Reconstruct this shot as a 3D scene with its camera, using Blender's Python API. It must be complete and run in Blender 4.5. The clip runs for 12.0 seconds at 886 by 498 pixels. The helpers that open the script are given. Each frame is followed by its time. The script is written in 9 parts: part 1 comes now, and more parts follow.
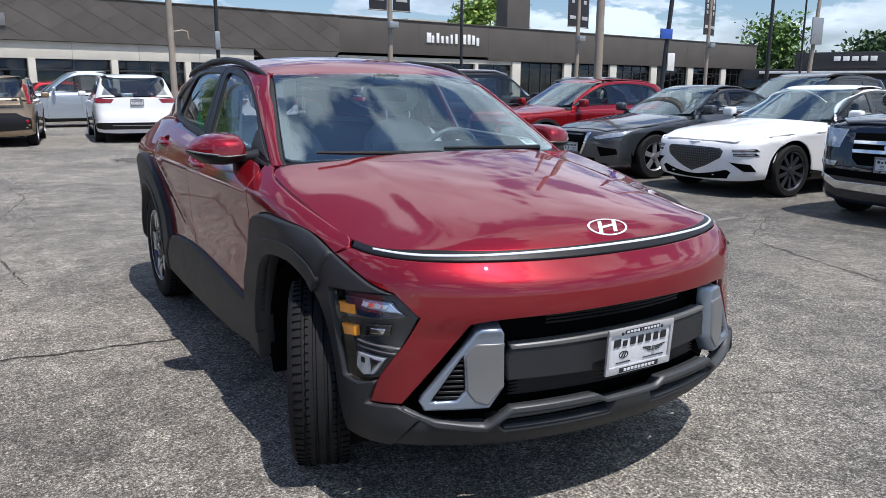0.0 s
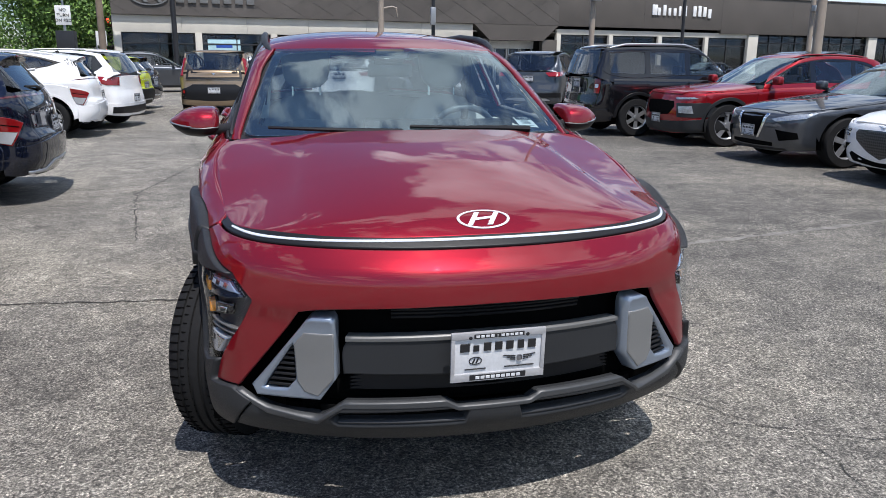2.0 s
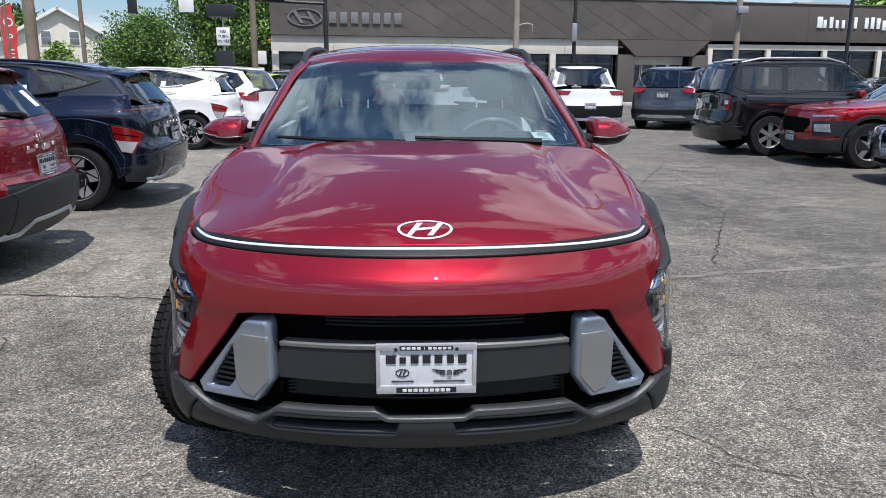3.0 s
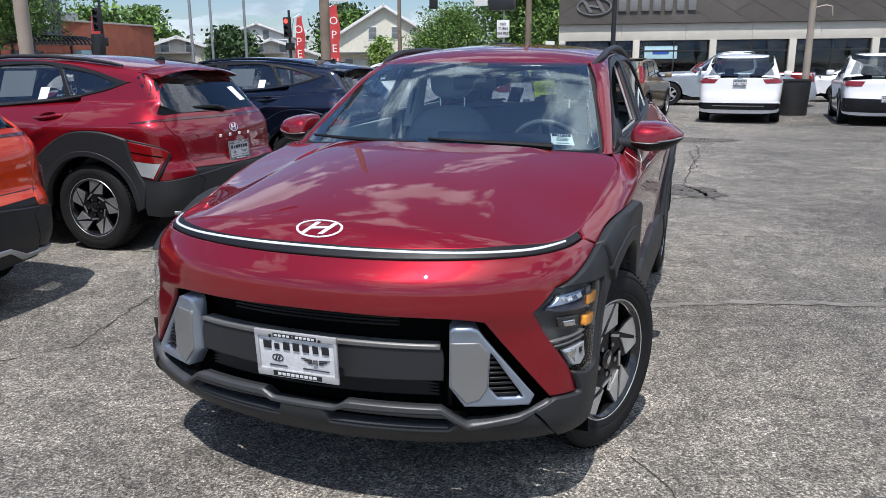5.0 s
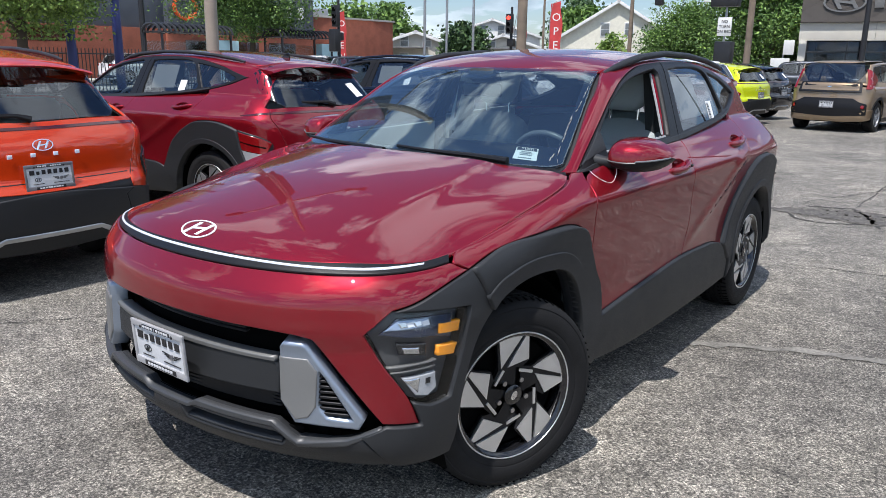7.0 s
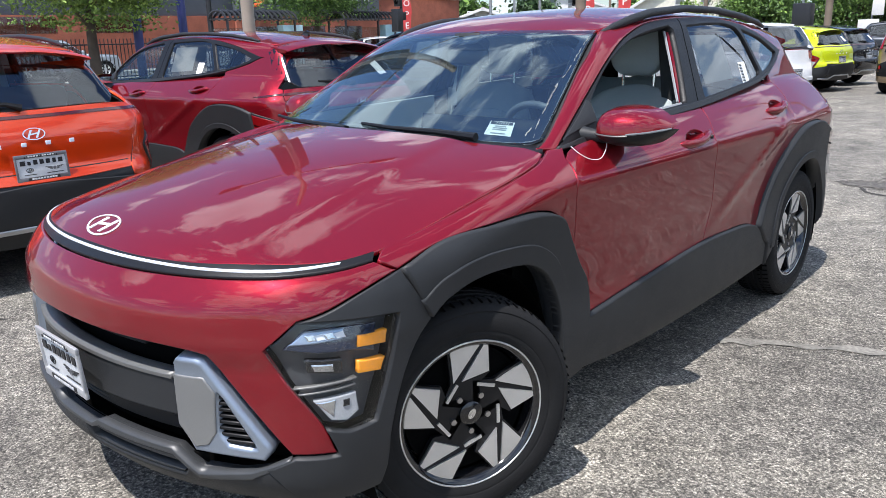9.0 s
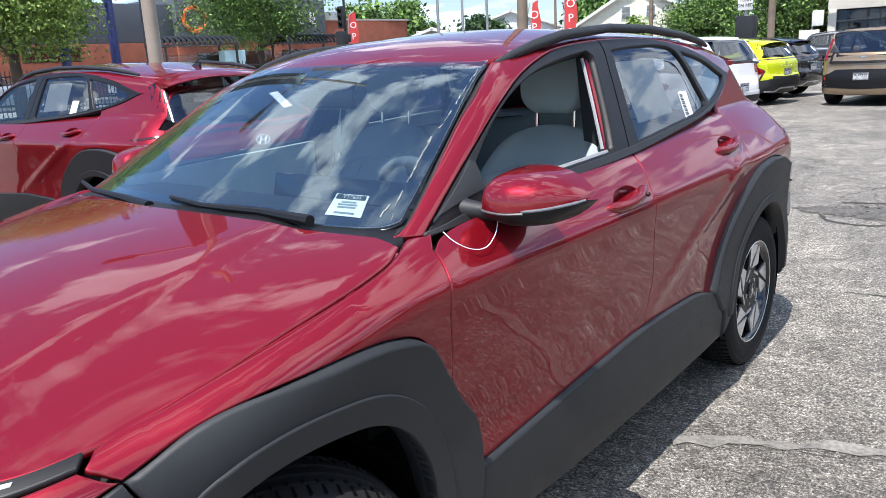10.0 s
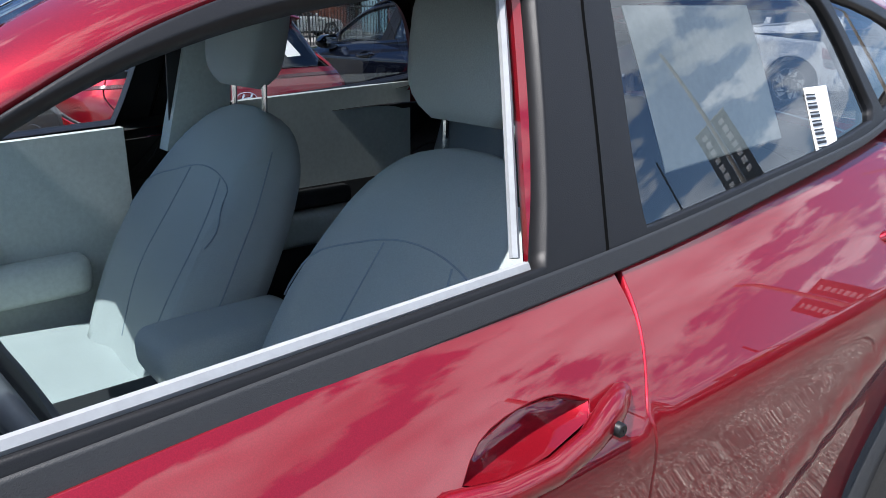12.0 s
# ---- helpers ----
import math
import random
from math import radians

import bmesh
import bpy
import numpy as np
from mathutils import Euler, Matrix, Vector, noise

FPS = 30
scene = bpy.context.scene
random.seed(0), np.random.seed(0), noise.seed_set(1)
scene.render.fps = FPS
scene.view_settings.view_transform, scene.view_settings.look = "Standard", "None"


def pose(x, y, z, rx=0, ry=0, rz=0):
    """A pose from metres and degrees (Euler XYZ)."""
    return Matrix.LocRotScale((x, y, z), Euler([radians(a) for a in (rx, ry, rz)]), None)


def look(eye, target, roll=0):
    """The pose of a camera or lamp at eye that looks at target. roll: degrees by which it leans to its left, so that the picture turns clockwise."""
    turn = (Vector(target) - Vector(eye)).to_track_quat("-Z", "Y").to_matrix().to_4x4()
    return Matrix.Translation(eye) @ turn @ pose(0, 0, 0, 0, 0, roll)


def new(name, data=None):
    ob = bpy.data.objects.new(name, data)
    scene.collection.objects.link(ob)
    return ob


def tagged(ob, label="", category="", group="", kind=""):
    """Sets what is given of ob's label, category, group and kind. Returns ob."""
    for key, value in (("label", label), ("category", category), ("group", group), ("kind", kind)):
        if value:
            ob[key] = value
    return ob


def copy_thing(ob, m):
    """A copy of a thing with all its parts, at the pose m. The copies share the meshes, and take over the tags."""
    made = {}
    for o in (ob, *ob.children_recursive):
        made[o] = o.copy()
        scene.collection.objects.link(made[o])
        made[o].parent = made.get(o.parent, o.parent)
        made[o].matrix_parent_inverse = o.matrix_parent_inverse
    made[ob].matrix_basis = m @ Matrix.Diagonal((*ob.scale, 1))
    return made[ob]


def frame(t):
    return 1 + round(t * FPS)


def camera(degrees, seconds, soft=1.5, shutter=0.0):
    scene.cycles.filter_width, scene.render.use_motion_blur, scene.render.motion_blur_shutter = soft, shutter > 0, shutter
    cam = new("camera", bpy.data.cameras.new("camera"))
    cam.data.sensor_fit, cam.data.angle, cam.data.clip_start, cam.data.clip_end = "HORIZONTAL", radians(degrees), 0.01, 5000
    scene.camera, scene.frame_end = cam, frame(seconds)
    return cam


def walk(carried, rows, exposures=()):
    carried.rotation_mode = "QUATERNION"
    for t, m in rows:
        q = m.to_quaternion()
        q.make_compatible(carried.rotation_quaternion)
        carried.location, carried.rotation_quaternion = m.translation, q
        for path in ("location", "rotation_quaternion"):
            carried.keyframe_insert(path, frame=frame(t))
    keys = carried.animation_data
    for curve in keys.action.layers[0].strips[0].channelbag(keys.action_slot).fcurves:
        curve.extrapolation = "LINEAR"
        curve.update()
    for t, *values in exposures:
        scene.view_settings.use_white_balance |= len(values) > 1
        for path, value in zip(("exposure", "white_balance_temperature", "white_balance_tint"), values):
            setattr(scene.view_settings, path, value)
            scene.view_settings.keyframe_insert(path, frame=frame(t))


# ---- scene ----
cam = camera(60.7, 12.0, .8)
PATH = [
    (0, (-1.74, -3.812, 1.365), (-0.734, -2.136, 0.947), 0.2),
    (0.5, (-1.49, -3.884, 1.373), (-0.566, -2.162, 0.946), 0.1),
    (1, (-1.2, -3.923, 1.37), (-0.412, -2.142, 0.915), -0.2),
    (1.5, (-0.918, -4.037, 1.378), (-0.284, -2.202, 0.899), 0.1),
    (2, (-0.647, -4.104, 1.373), (-0.184, -2.219, 0.89), 0.4),
    (2.5, (-0.369, -4.084, 1.336), (-0.082, -2.161, 0.868), 0.4),
    (3, (-0.043, -4.162, 1.352), (0.043, -2.213, 0.909), 0.2),
    (3.2, (0.077, -4.18, 1.371), (0.082, -2.228, 0.935), 0.0),
    (4.8, (1.071, -4.089, 1.412), (0.477, -2.238, 0.943), -0.4),
    (5, (1.172, -4.042, 1.411), (0.505, -2.216, 0.941), -0.3),
    (5.5, (1.444, -3.929, 1.447), (0.616, -2.173, 0.967), -0.2),
    (6, (1.768, -3.813, 1.46), (0.805, -2.125, 0.987), 0.2),
    (6.5, (1.968, -3.606, 1.454), (0.889, -1.99, 0.98), 0.5),
    (7, (2.099, -3.413, 1.457), (0.925, -1.868, 0.975), 0.8),
    (7.2, (2.169, -3.353, 1.471), (0.968, -1.831, 0.981), 1.2),
    (8.8, (2.244, -2.944, 1.381), (0.911, -1.544, 0.867), -1.2),
    (9, (2.16, -2.86, 1.401), (0.844, -1.451, 0.868), -1.5),
    (9.5, (2.005, -2.474, 1.389), (0.715, -1.037, 0.869), -2.5),
    (10, (1.861, -2.056, 1.437), (0.616, -0.569, 0.947), -3.0),
    (10.5, (1.713, -1.605, 1.505), (0.501, -0.085, 1.033), -3.3),
    (11, (1.559, -1.165, 1.486), (0.345, 0.352, 1.012), -2.9),
    (11.5, (1.388, -0.802, 1.412), (0.073, 0.617, 0.904), -2.3),
    (11.8, (1.317, -0.594, 1.385), (-0.089, 0.725, 0.851), -1.7),
    (12, (1.278, -0.435, 1.388), (-0.201, 0.768, 0.785), -0.3),
]
walk(cam, [(t, look(eye, target, roll)) for t, eye, target, roll in PATH], ((0, -.05), (6, -.05), (7, .08), (9, .36), (9.5, .52), (10, .54), (10.5, .38), (11, .18), (11.5, .38), (12, .74)))

# ---- world, sun, exposure ----
SUN = Vector((.07, -.48, 1.08)).normalized()
world = bpy.data.worlds.new("sky")
scene.world = world
world.use_nodes = True
wn, wl = world.node_tree.nodes, world.node_tree.links
back = wn["Background"]
back.inputs["Strength"].default_value = .070
sky = wn.new("ShaderNodeTexSky")
sky.sky_type, sky.sun_disc = "NISHITA", False
sky.sun_elevation, sky.sun_rotation = math.asin(SUN.z), math.atan2(SUN.x, SUN.y)
sky.air_density, sky.dust_density, sky.ozone_density = 1.25, .3, 1.2
tc = wn.new("ShaderNodeTexCoord")
sep = wn.new("ShaderNodeSeparateXYZ")
wl.new(tc.outputs["Generated"], sep.inputs[0])
zz = wn.new("ShaderNodeMath")
zz.operation = "MAXIMUM"
zz.inputs[1].default_value = .12
lift = wn.new("ShaderNodeMath")
lift.operation = "ADD"
lift.inputs[1].default_value = .28
wl.new(sep.outputs["Z"], lift.inputs[0])
wl.new(lift.outputs[0], zz.inputs[0])
flatten = wn.new("ShaderNodeVectorMath")
flatten.operation = "DIVIDE"
zvec = wn.new("ShaderNodeCombineXYZ")
for k in range(3):
    wl.new(zz.outputs[0], zvec.inputs[k])
wl.new(tc.outputs["Generated"], flatten.inputs[0])
wl.new(zvec.outputs[0], flatten.inputs[1])
cloud_shift = wn.new("ShaderNodeVectorMath")  # offset of the cloud noise, picked so that clouds mirror in the windscreen
cloud_shift.inputs[1].default_value = (1.3, 2.2, 0)
wl.new(flatten.outputs[0], cloud_shift.inputs[0])
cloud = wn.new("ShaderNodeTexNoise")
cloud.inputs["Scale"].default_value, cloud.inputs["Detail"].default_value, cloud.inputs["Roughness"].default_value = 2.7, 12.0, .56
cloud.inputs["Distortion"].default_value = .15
wl.new(cloud_shift.outputs[0], cloud.inputs["Vector"])
ramp = wn.new("ShaderNodeValToRGB")
ramp.color_ramp.elements[0].position, ramp.color_ramp.elements[1].position = .500, .545
thicker = wn.new("ShaderNodeMath")  # cover made denser towards +x to suit the windscreen's reflections
thicker.operation = "MULTIPLY_ADD"
thicker.inputs[1].default_value = .060
wl.new(sep.outputs["X"], thicker.inputs[0])
wl.new(cloud.outputs["Fac"], thicker.inputs[2])
wl.new(thicker.outputs[0], ramp.inputs[0])
mixed = wn.new("ShaderNodeMix")
mixed.data_type = "RGBA"
belly = wn.new("ShaderNodeTexNoise")
belly.inputs["Scale"].default_value, belly.inputs["Detail"].default_value = 3.2, 6.0
wl.new(cloud_shift.outputs[0], belly.inputs["Vector"])
shades = wn.new("ShaderNodeValToRGB")
shades.color_ramp.elements[0].position, shades.color_ramp.elements[1].position = .32, .66
shades.color_ramp.elements[0].color, shades.color_ramp.elements[1].color = (.34, .37, .41, 1), (1, 1, 1, 1)
wl.new(belly.outputs["Fac"], shades.inputs[0])
bright = wn.new("ShaderNodeMix")
bright.data_type, bright.blend_type = "RGBA", "MULTIPLY"
bright.inputs["Factor"].default_value, bright.inputs["B"].default_value = 1.0, (20, 22, 25, 1)
wl.new(shades.outputs["Color"], bright.inputs["A"])
wl.new(bright.outputs["Result"], mixed.inputs["B"])
low_sky = wn.new("ShaderNodeMapRange")  # clouds thin out towards the horizon
low_sky.inputs["From Min"].default_value, low_sky.inputs["From Max"].default_value = .04, .42
low_sky.inputs["To Min"].default_value, low_sky.inputs["To Max"].default_value = .46, 1.0
wl.new(sep.outputs["Z"], low_sky.inputs["Value"])
cover = wn.new("ShaderNodeMath")
cover.operation = "MULTIPLY"
wl.new(ramp.outputs["Color"], cover.inputs[0])
wl.new(low_sky.outputs["Result"], cover.inputs[1])
wl.new(cover.outputs[0], mixed.inputs["Factor"])
hue = wn.new("ShaderNodeMix")
hue.data_type, hue.blend_type = "RGBA", "MULTIPLY"
hue.inputs["Factor"].default_value, hue.inputs["B"].default_value = 1.0, (1.10, 1.33, 1.80, 1)
wl.new(sky.outputs["Color"], hue.inputs["A"])
wl.new(hue.outputs["Result"], mixed.inputs["A"])
wl.new(mixed.outputs["Result"], back.inputs["Color"])
sun = new("sun", bpy.data.lights.new("sun", "SUN"))
sun.data.energy, sun.data.angle, sun.data.color = 5.5, radians(.55), (1, .965, .955)
sun.matrix_basis = look((0, 0, 0), -SUN) @ Matrix()
sun.location = SUN * 60

# ---- materials ----


def nodes_of(name):
    m = bpy.data.materials.new(name)
    m.use_nodes = True
    nt = m.node_tree
    return m, nt, nt.nodes, nt.links, nt.nodes["Principled BSDF"]


def noise_node(nt, scale, detail=4.0, rough=.55, coord="Object"):
    tcn = nt.nodes.new("ShaderNodeTexCoord")
    n = nt.nodes.new("ShaderNodeTexNoise")
    n.inputs["Scale"].default_value, n.inputs["Detail"].default_value, n.inputs["Roughness"].default_value = scale, detail, rough
    nt.links.new(tcn.outputs[coord], n.inputs["Vector"])
    return n


def ramp_node(nt, source, *stops):
    r = nt.nodes.new("ShaderNodeValToRGB")
    e = r.color_ramp.elements
    while len(e) < len(stops):
        e.new(.5)
    for el, (pos, c) in zip(e, stops):
        el.position = pos
        el.color = (c, c, c, 1) if isinstance(c, (int, float)) else (*c, 1)
    nt.links.new(source, r.inputs[0])
    return r


def tint(nt, a, b, kind="MULTIPLY", fac=1.0):
    m = nt.nodes.new("ShaderNodeMix")
    m.data_type, m.blend_type = "RGBA", kind
    m.inputs["Factor"].default_value = fac
    for s, v in (("A", a), ("B", b)):
        if isinstance(v, tuple):
            m.inputs[s].default_value = (*v, 1)
        else:
            nt.links.new(v, m.inputs[s])
    return m.outputs["Result"]


def mat(name, color, rough=.5, metal=0.0, coat=0.0, vary=.12, scale=3.0, grain=90.0, grain_amount=.06, bump=0.0, bump_scale=220.0, spec=.5, each=0.0):
    """A plain solid surface with stains, grain and fine relief."""
    m, nt, n, l, b = nodes_of(name)
    b.inputs["Roughness"].default_value, b.inputs["Metallic"].default_value = rough, metal
    b.inputs["Coat Weight"].default_value, b.inputs["Coat Roughness"].default_value = coat, .03
    b.inputs["Specular IOR Level"].default_value = spec
    big = ramp_node(nt, noise_node(nt, scale).outputs["Fac"], (.3, 1 - vary), (.7, 1 + vary * .5))
    fine = ramp_node(nt, noise_node(nt, grain, 2.0).outputs["Fac"], (.3, 1 - grain_amount), (.7, 1 + grain_amount))
    c = tint(nt, tint(nt, color, big.outputs["Color"]), fine.outputs["Color"])
    if each:
        info = n.new("ShaderNodeObjectInfo")
        c = tint(nt, c, ramp_node(nt, info.outputs["Random"], (0, 1 - each), (1, 1 + each)).outputs["Color"])
    l.new(c, b.inputs["Base Color"])
    r = n.new("ShaderNodeMapRange")
    r.inputs["To Min"].default_value, r.inputs["To Max"].default_value = max(.02, rough * .85), min(1, rough * 1.15)
    l.new(noise_node(nt, scale * 4).outputs["Fac"], r.inputs["Value"])
    l.new(r.outputs["Result"], b.inputs["Roughness"])
    if bump:
        bn = n.new("ShaderNodeBump")
        bn.inputs["Strength"].default_value, bn.inputs["Distance"].default_value = bump, .002
        l.new(noise_node(nt, bump_scale, 3.0).outputs["Fac"], bn.inputs["Height"])
        l.new(bn.outputs["Normal"], b.inputs["Normal"])
    return m


def paint(name, color, metal=.55, rough=.32, coat=1.0):
    """Car paint: a flaked base under clear lacquer, with a thin film of dust."""
    m, nt, n, l, b = nodes_of(name)
    b.inputs["Metallic"].default_value, b.inputs["Roughness"].default_value = metal, rough
    b.inputs["Coat Weight"].default_value, b.inputs["Coat Roughness"].default_value, b.inputs["Coat IOR"].default_value = coat, .015, 1.62
    b.inputs["Specular IOR Level"].default_value = .12
    b.inputs["Specular Tint"].default_value = (*[min(1, .25 + c * 1.5) for c in color], 1)
    flake = ramp_node(nt, noise_node(nt, 900.0, 1.0).outputs["Fac"], (.35, .86), (.7, 1.14))
    wide = ramp_node(nt, noise_node(nt, 2.0, 3.0).outputs["Fac"], (.3, .96), (.7, 1.03))
    l.new(tint(nt, tint(nt, color, flake.outputs["Color"]), wide.outputs["Color"]), b.inputs["Base Color"])
    d = n.new("ShaderNodeMapRange")
    d.inputs["To Min"].default_value, d.inputs["To Max"].default_value = .001, .008
    l.new(noise_node(nt, 5.0, 6.0, .7).outputs["Fac"], d.inputs["Value"])
    l.new(d.outputs["Result"], b.inputs["Coat Roughness"])
    return m


def glass(name, tone, ior=1.5, gloss_rough=0.0, sheen=(1, 1, 1), dust=0.0):
    """Thin glazing: it lets tinted light through, mirrors by Fresnel and may carry a film of dust tinted like sky haze.
    """
    m = bpy.data.materials.new(name)
    m.use_nodes = True
    nt = m.node_tree
    n, l = nt.nodes, nt.links
    n.remove(n["Principled BSDF"])
    clear, shine, fr, mx = n.new("ShaderNodeBsdfTransparent"), n.new("ShaderNodeBsdfGlossy"), n.new("ShaderNodeMapRange"), n.new("ShaderNodeMixShader")
    clear.inputs["Color"].default_value = (*tone, 1)
    shine.inputs["Roughness"].default_value = gloss_rough
    shine.inputs["Color"].default_value = (*sheen, 1)
    slant, steep = n.new("ShaderNodeLayerWeight"), n.new("ShaderNodeMath")  # Schlick's law, alike on both faces of the sheet
    slant.inputs["Blend"].default_value = .5
    steep.operation, steep.inputs[1].default_value = "POWER", 5.0
    l.new(slant.outputs["Facing"], steep.inputs[0])
    fr.inputs["To Min"].default_value, fr.inputs["To Max"].default_value = ((ior - 1) / (ior + 1)) ** 2, 1.0
    l.new(steep.outputs[0], fr.inputs["Value"])
    l.new(fr.outputs[0], mx.inputs[0])
    l.new(clear.outputs[0], mx.inputs[1])
    l.new(shine.outputs[0], mx.inputs[2])
    last = mx.outputs[0]
    if dust:
        film, over, amount = n.new("ShaderNodeBsdfDiffuse"), n.new("ShaderNodeMixShader"), n.new("ShaderNodeMapRange")
        # the teal puts a haze of sky light into the dust's colour
        film.inputs["Color"].default_value = (.50, .66, .69, 1)
        amount.inputs["From Min"].default_value, amount.inputs["From Max"].default_value = .3, .7
        amount.inputs["To Min"].default_value, amount.inputs["To Max"].default_value = dust * .6, dust * 1.4
        l.new(noise_node(nt, 3.0, 5.0, .6).outputs["Fac"], amount.inputs["Value"])
        l.new(amount.outputs["Result"], over.inputs[0])
        l.new(last, over.inputs[1])
        l.new(film.outputs[0], over.inputs[2])
        last = over.outputs[0]
    l.new(last, n["Material Output"].inputs["Surface"])
    return m


def lamp_mat(name, color, power):
    m, nt, n, l, b = nodes_of(name)
    b.inputs["Base Color"].default_value = (*color, 1)
    b.inputs["Emission Color"].default_value = (*color, 1)
    b.inputs["Emission Strength"].default_value = power
    return m


M_RED = paint("crimson_paint", (.206, .0050, .0118), .40, .36, 1.0)
M_CLAD = mat("grey_cladding", (.020, .0212, .0230), .50, spec=.38, bump=.25, bump_scale=900, vary=.10, grain=400)
M_BLACK = mat("black_plastic", (.008, .008, .009), .42, spec=.3, bump=.15, bump_scale=700)
M_GLOSS = mat("gloss_black", (.008, .008, .009), .10, coat=.6, grain_amount=.02)
# near-black, also for slots and recesses, whose shade lies in the colour
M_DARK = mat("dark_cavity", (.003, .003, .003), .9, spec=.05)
M_RUBBER = mat("tyre_rubber", (.011, .011, .0115), .78, bump=.5, bump_scale=500, vary=.25, scale=9, spec=.25)
M_SILVER = mat("satin_silver", (.50, .51, .53), .34, metal=.75, grain=300, grain_amount=.03)
M_MACHINED = mat("machined_alloy", (.72, .73, .74), .30, metal=.85, grain=500, grain_amount=.04)
M_CHROME = mat("chrome", (.78, .79, .80), .10, metal=1.0, vary=.03, grain_amount=.01)
M_WSGLASS = glass("windscreen_glass", (.68, .79, .80), 2.60, 0.0, (.86, .98, 1.0), .010)
M_GLASS = glass("side_glass", (.80, .84, .84), 1.5)
M_PRIVACY = glass("privacy_glass", (.44, .46, .47), 1.95)
M_LENS = glass("lamp_lens", (.98, .99, 1.0), 1.50)
M_WHITE = mat("white_plastic", (.78, .80, .82), .35)
M_DRL = mat("white_light_guide", (.56, .60, .66), .22, vary=.02)
M_AMBER = mat("amber_reflector", (1.0, .36, .02), .25, coat=.6)
M_TAIL = mat("red_lens", (.22, .005, .007), .12, coat=1.0)
M_SEAT = mat("grey_seat_cloth", (.36, .405, .41), .85, bump=.5, bump_scale=900, grain=500, grain_amount=.10)
M_SEATL = mat("pale_seat_cloth", (.34, .38, .34), .85, bump=.4, bump_scale=900, grain=500, grain_amount=.08)
M_TRIM = mat("dark_interior", (.014, .015, .016), .6, bump=.2)
M_TRIML = mat("grey_interior", (.50, .55, .53), .65, bump=.2)
M_PAPER = mat("white_paper", (.82, .82, .80), .6, vary=.03)
M_INK = mat("black_ink", (.015, .015, .017), .5)
M_PLATE = mat("plate_white", (.62, .63, .64), .35, vary=.05)
M_BLUE = mat("plate_blue", (.05, .12, .35), .35)
M_RIMGREY = mat("grey_wheel_rim", (.13, .14, .15), .4)
M_SEAM = mat("seam_thread", (.26, .32, .36), .8)
M_METAL = mat("bare_steel", (.45, .45, .46), .30, metal=1.0)
# ---- smooth curves and the solids that car skins are drawn on ----
def curve(*pts):
    """A smooth curve b(a) through the points (a, b)."""
    xs = np.array([p[0] for p in pts], float)
    ys = np.array([p[1] for p in pts], float)
    d = np.diff(ys) / np.diff(xs)
    m = np.concatenate([[d[0]], np.where(d[1:] * d[:-1] > 0, 2 * d[1:] * d[:-1] / (d[1:] + d[:-1] + 1e-12), 0.0), [d[-1]]])

    def at(x):
        x = np.asarray(x, float)
        i = np.clip(np.searchsorted(xs, x) - 1, 0, len(xs) - 2)
        h = xs[i + 1] - xs[i]
        t = (x - xs[i]) / h
        tc = np.clip(t, 0, 1)
        y = ((1 + 2 * tc) * (1 - tc) ** 2 * ys[i] + tc * (1 - tc) ** 2 * h * m[i]
             + tc ** 2 * (3 - 2 * tc) * ys[i + 1] + tc ** 2 * (tc - 1) * h * m[i + 1])
        return y + np.where(t < 0, (t * h) * m[0], 0) + np.where(t > 1, ((t - 1) * h) * m[-1], 0)
    return at


def smax(a, b, k):
    h = np.maximum(k - np.abs(a - b), 0) / k
    return np.maximum(a, b) + h * h * k * 0.25


# the crossover: nose towards -y, its left side towards +x, axles at y = -1.33 and 1.33
K_W = curve((.15, .76), (.3, .845), (.45, .857), (.6, .853), (.75, .862), (.88, .873), (.950, .879), (.968, .8765), (.985, .866), (1.05, .818), (1.12, .757), (1.3, .64))
K_DW = curve((-2.3, -.07), (-1.9, -.042), (-1.6, -.022), (-1.3, -.008), (-.9, 0), (.9, 0), (1.3, -.005), (1.7, -.03), (2.2, -.085))
K_YF = curve((.15, -1.985), (.26, -2.06), (.36, -2.125), (.5, -2.12), (.62, -2.12), (.70, -2.135), (.77, -2.13), (.84, -2.085), (.9, -2.04), (1.1, -1.8))
K_CN = curve((.15, .05), (.45, .10), (.6, .15), (.7, .22), (.77, .25), (.84, .16), (.9, .10), (1.0, .06))
K_YR = curve((.15, 2.0), (.28, 2.08), (.45, 2.16), (.62, 2.17), (.72, 2.12), (.9, 2.10), (1.05, 2.03), (1.2, 1.9))
K_T = curve((-2.3, .80), (-2.1, .855), (-2.03, .885), (-1.96, .922), (-1.8, .970), (-1.5, 1.030), (-1.2, 1.072), (-.95, 1.098), (-.6, 1.14), (0, 1.18), (2.2, 1.20))
K_KD = curve((-2.3, .10), (-2.0, .11), (-1.6, .125), (-1.2, .085), (-.92, .055), (-.5, .04), (2, .03))


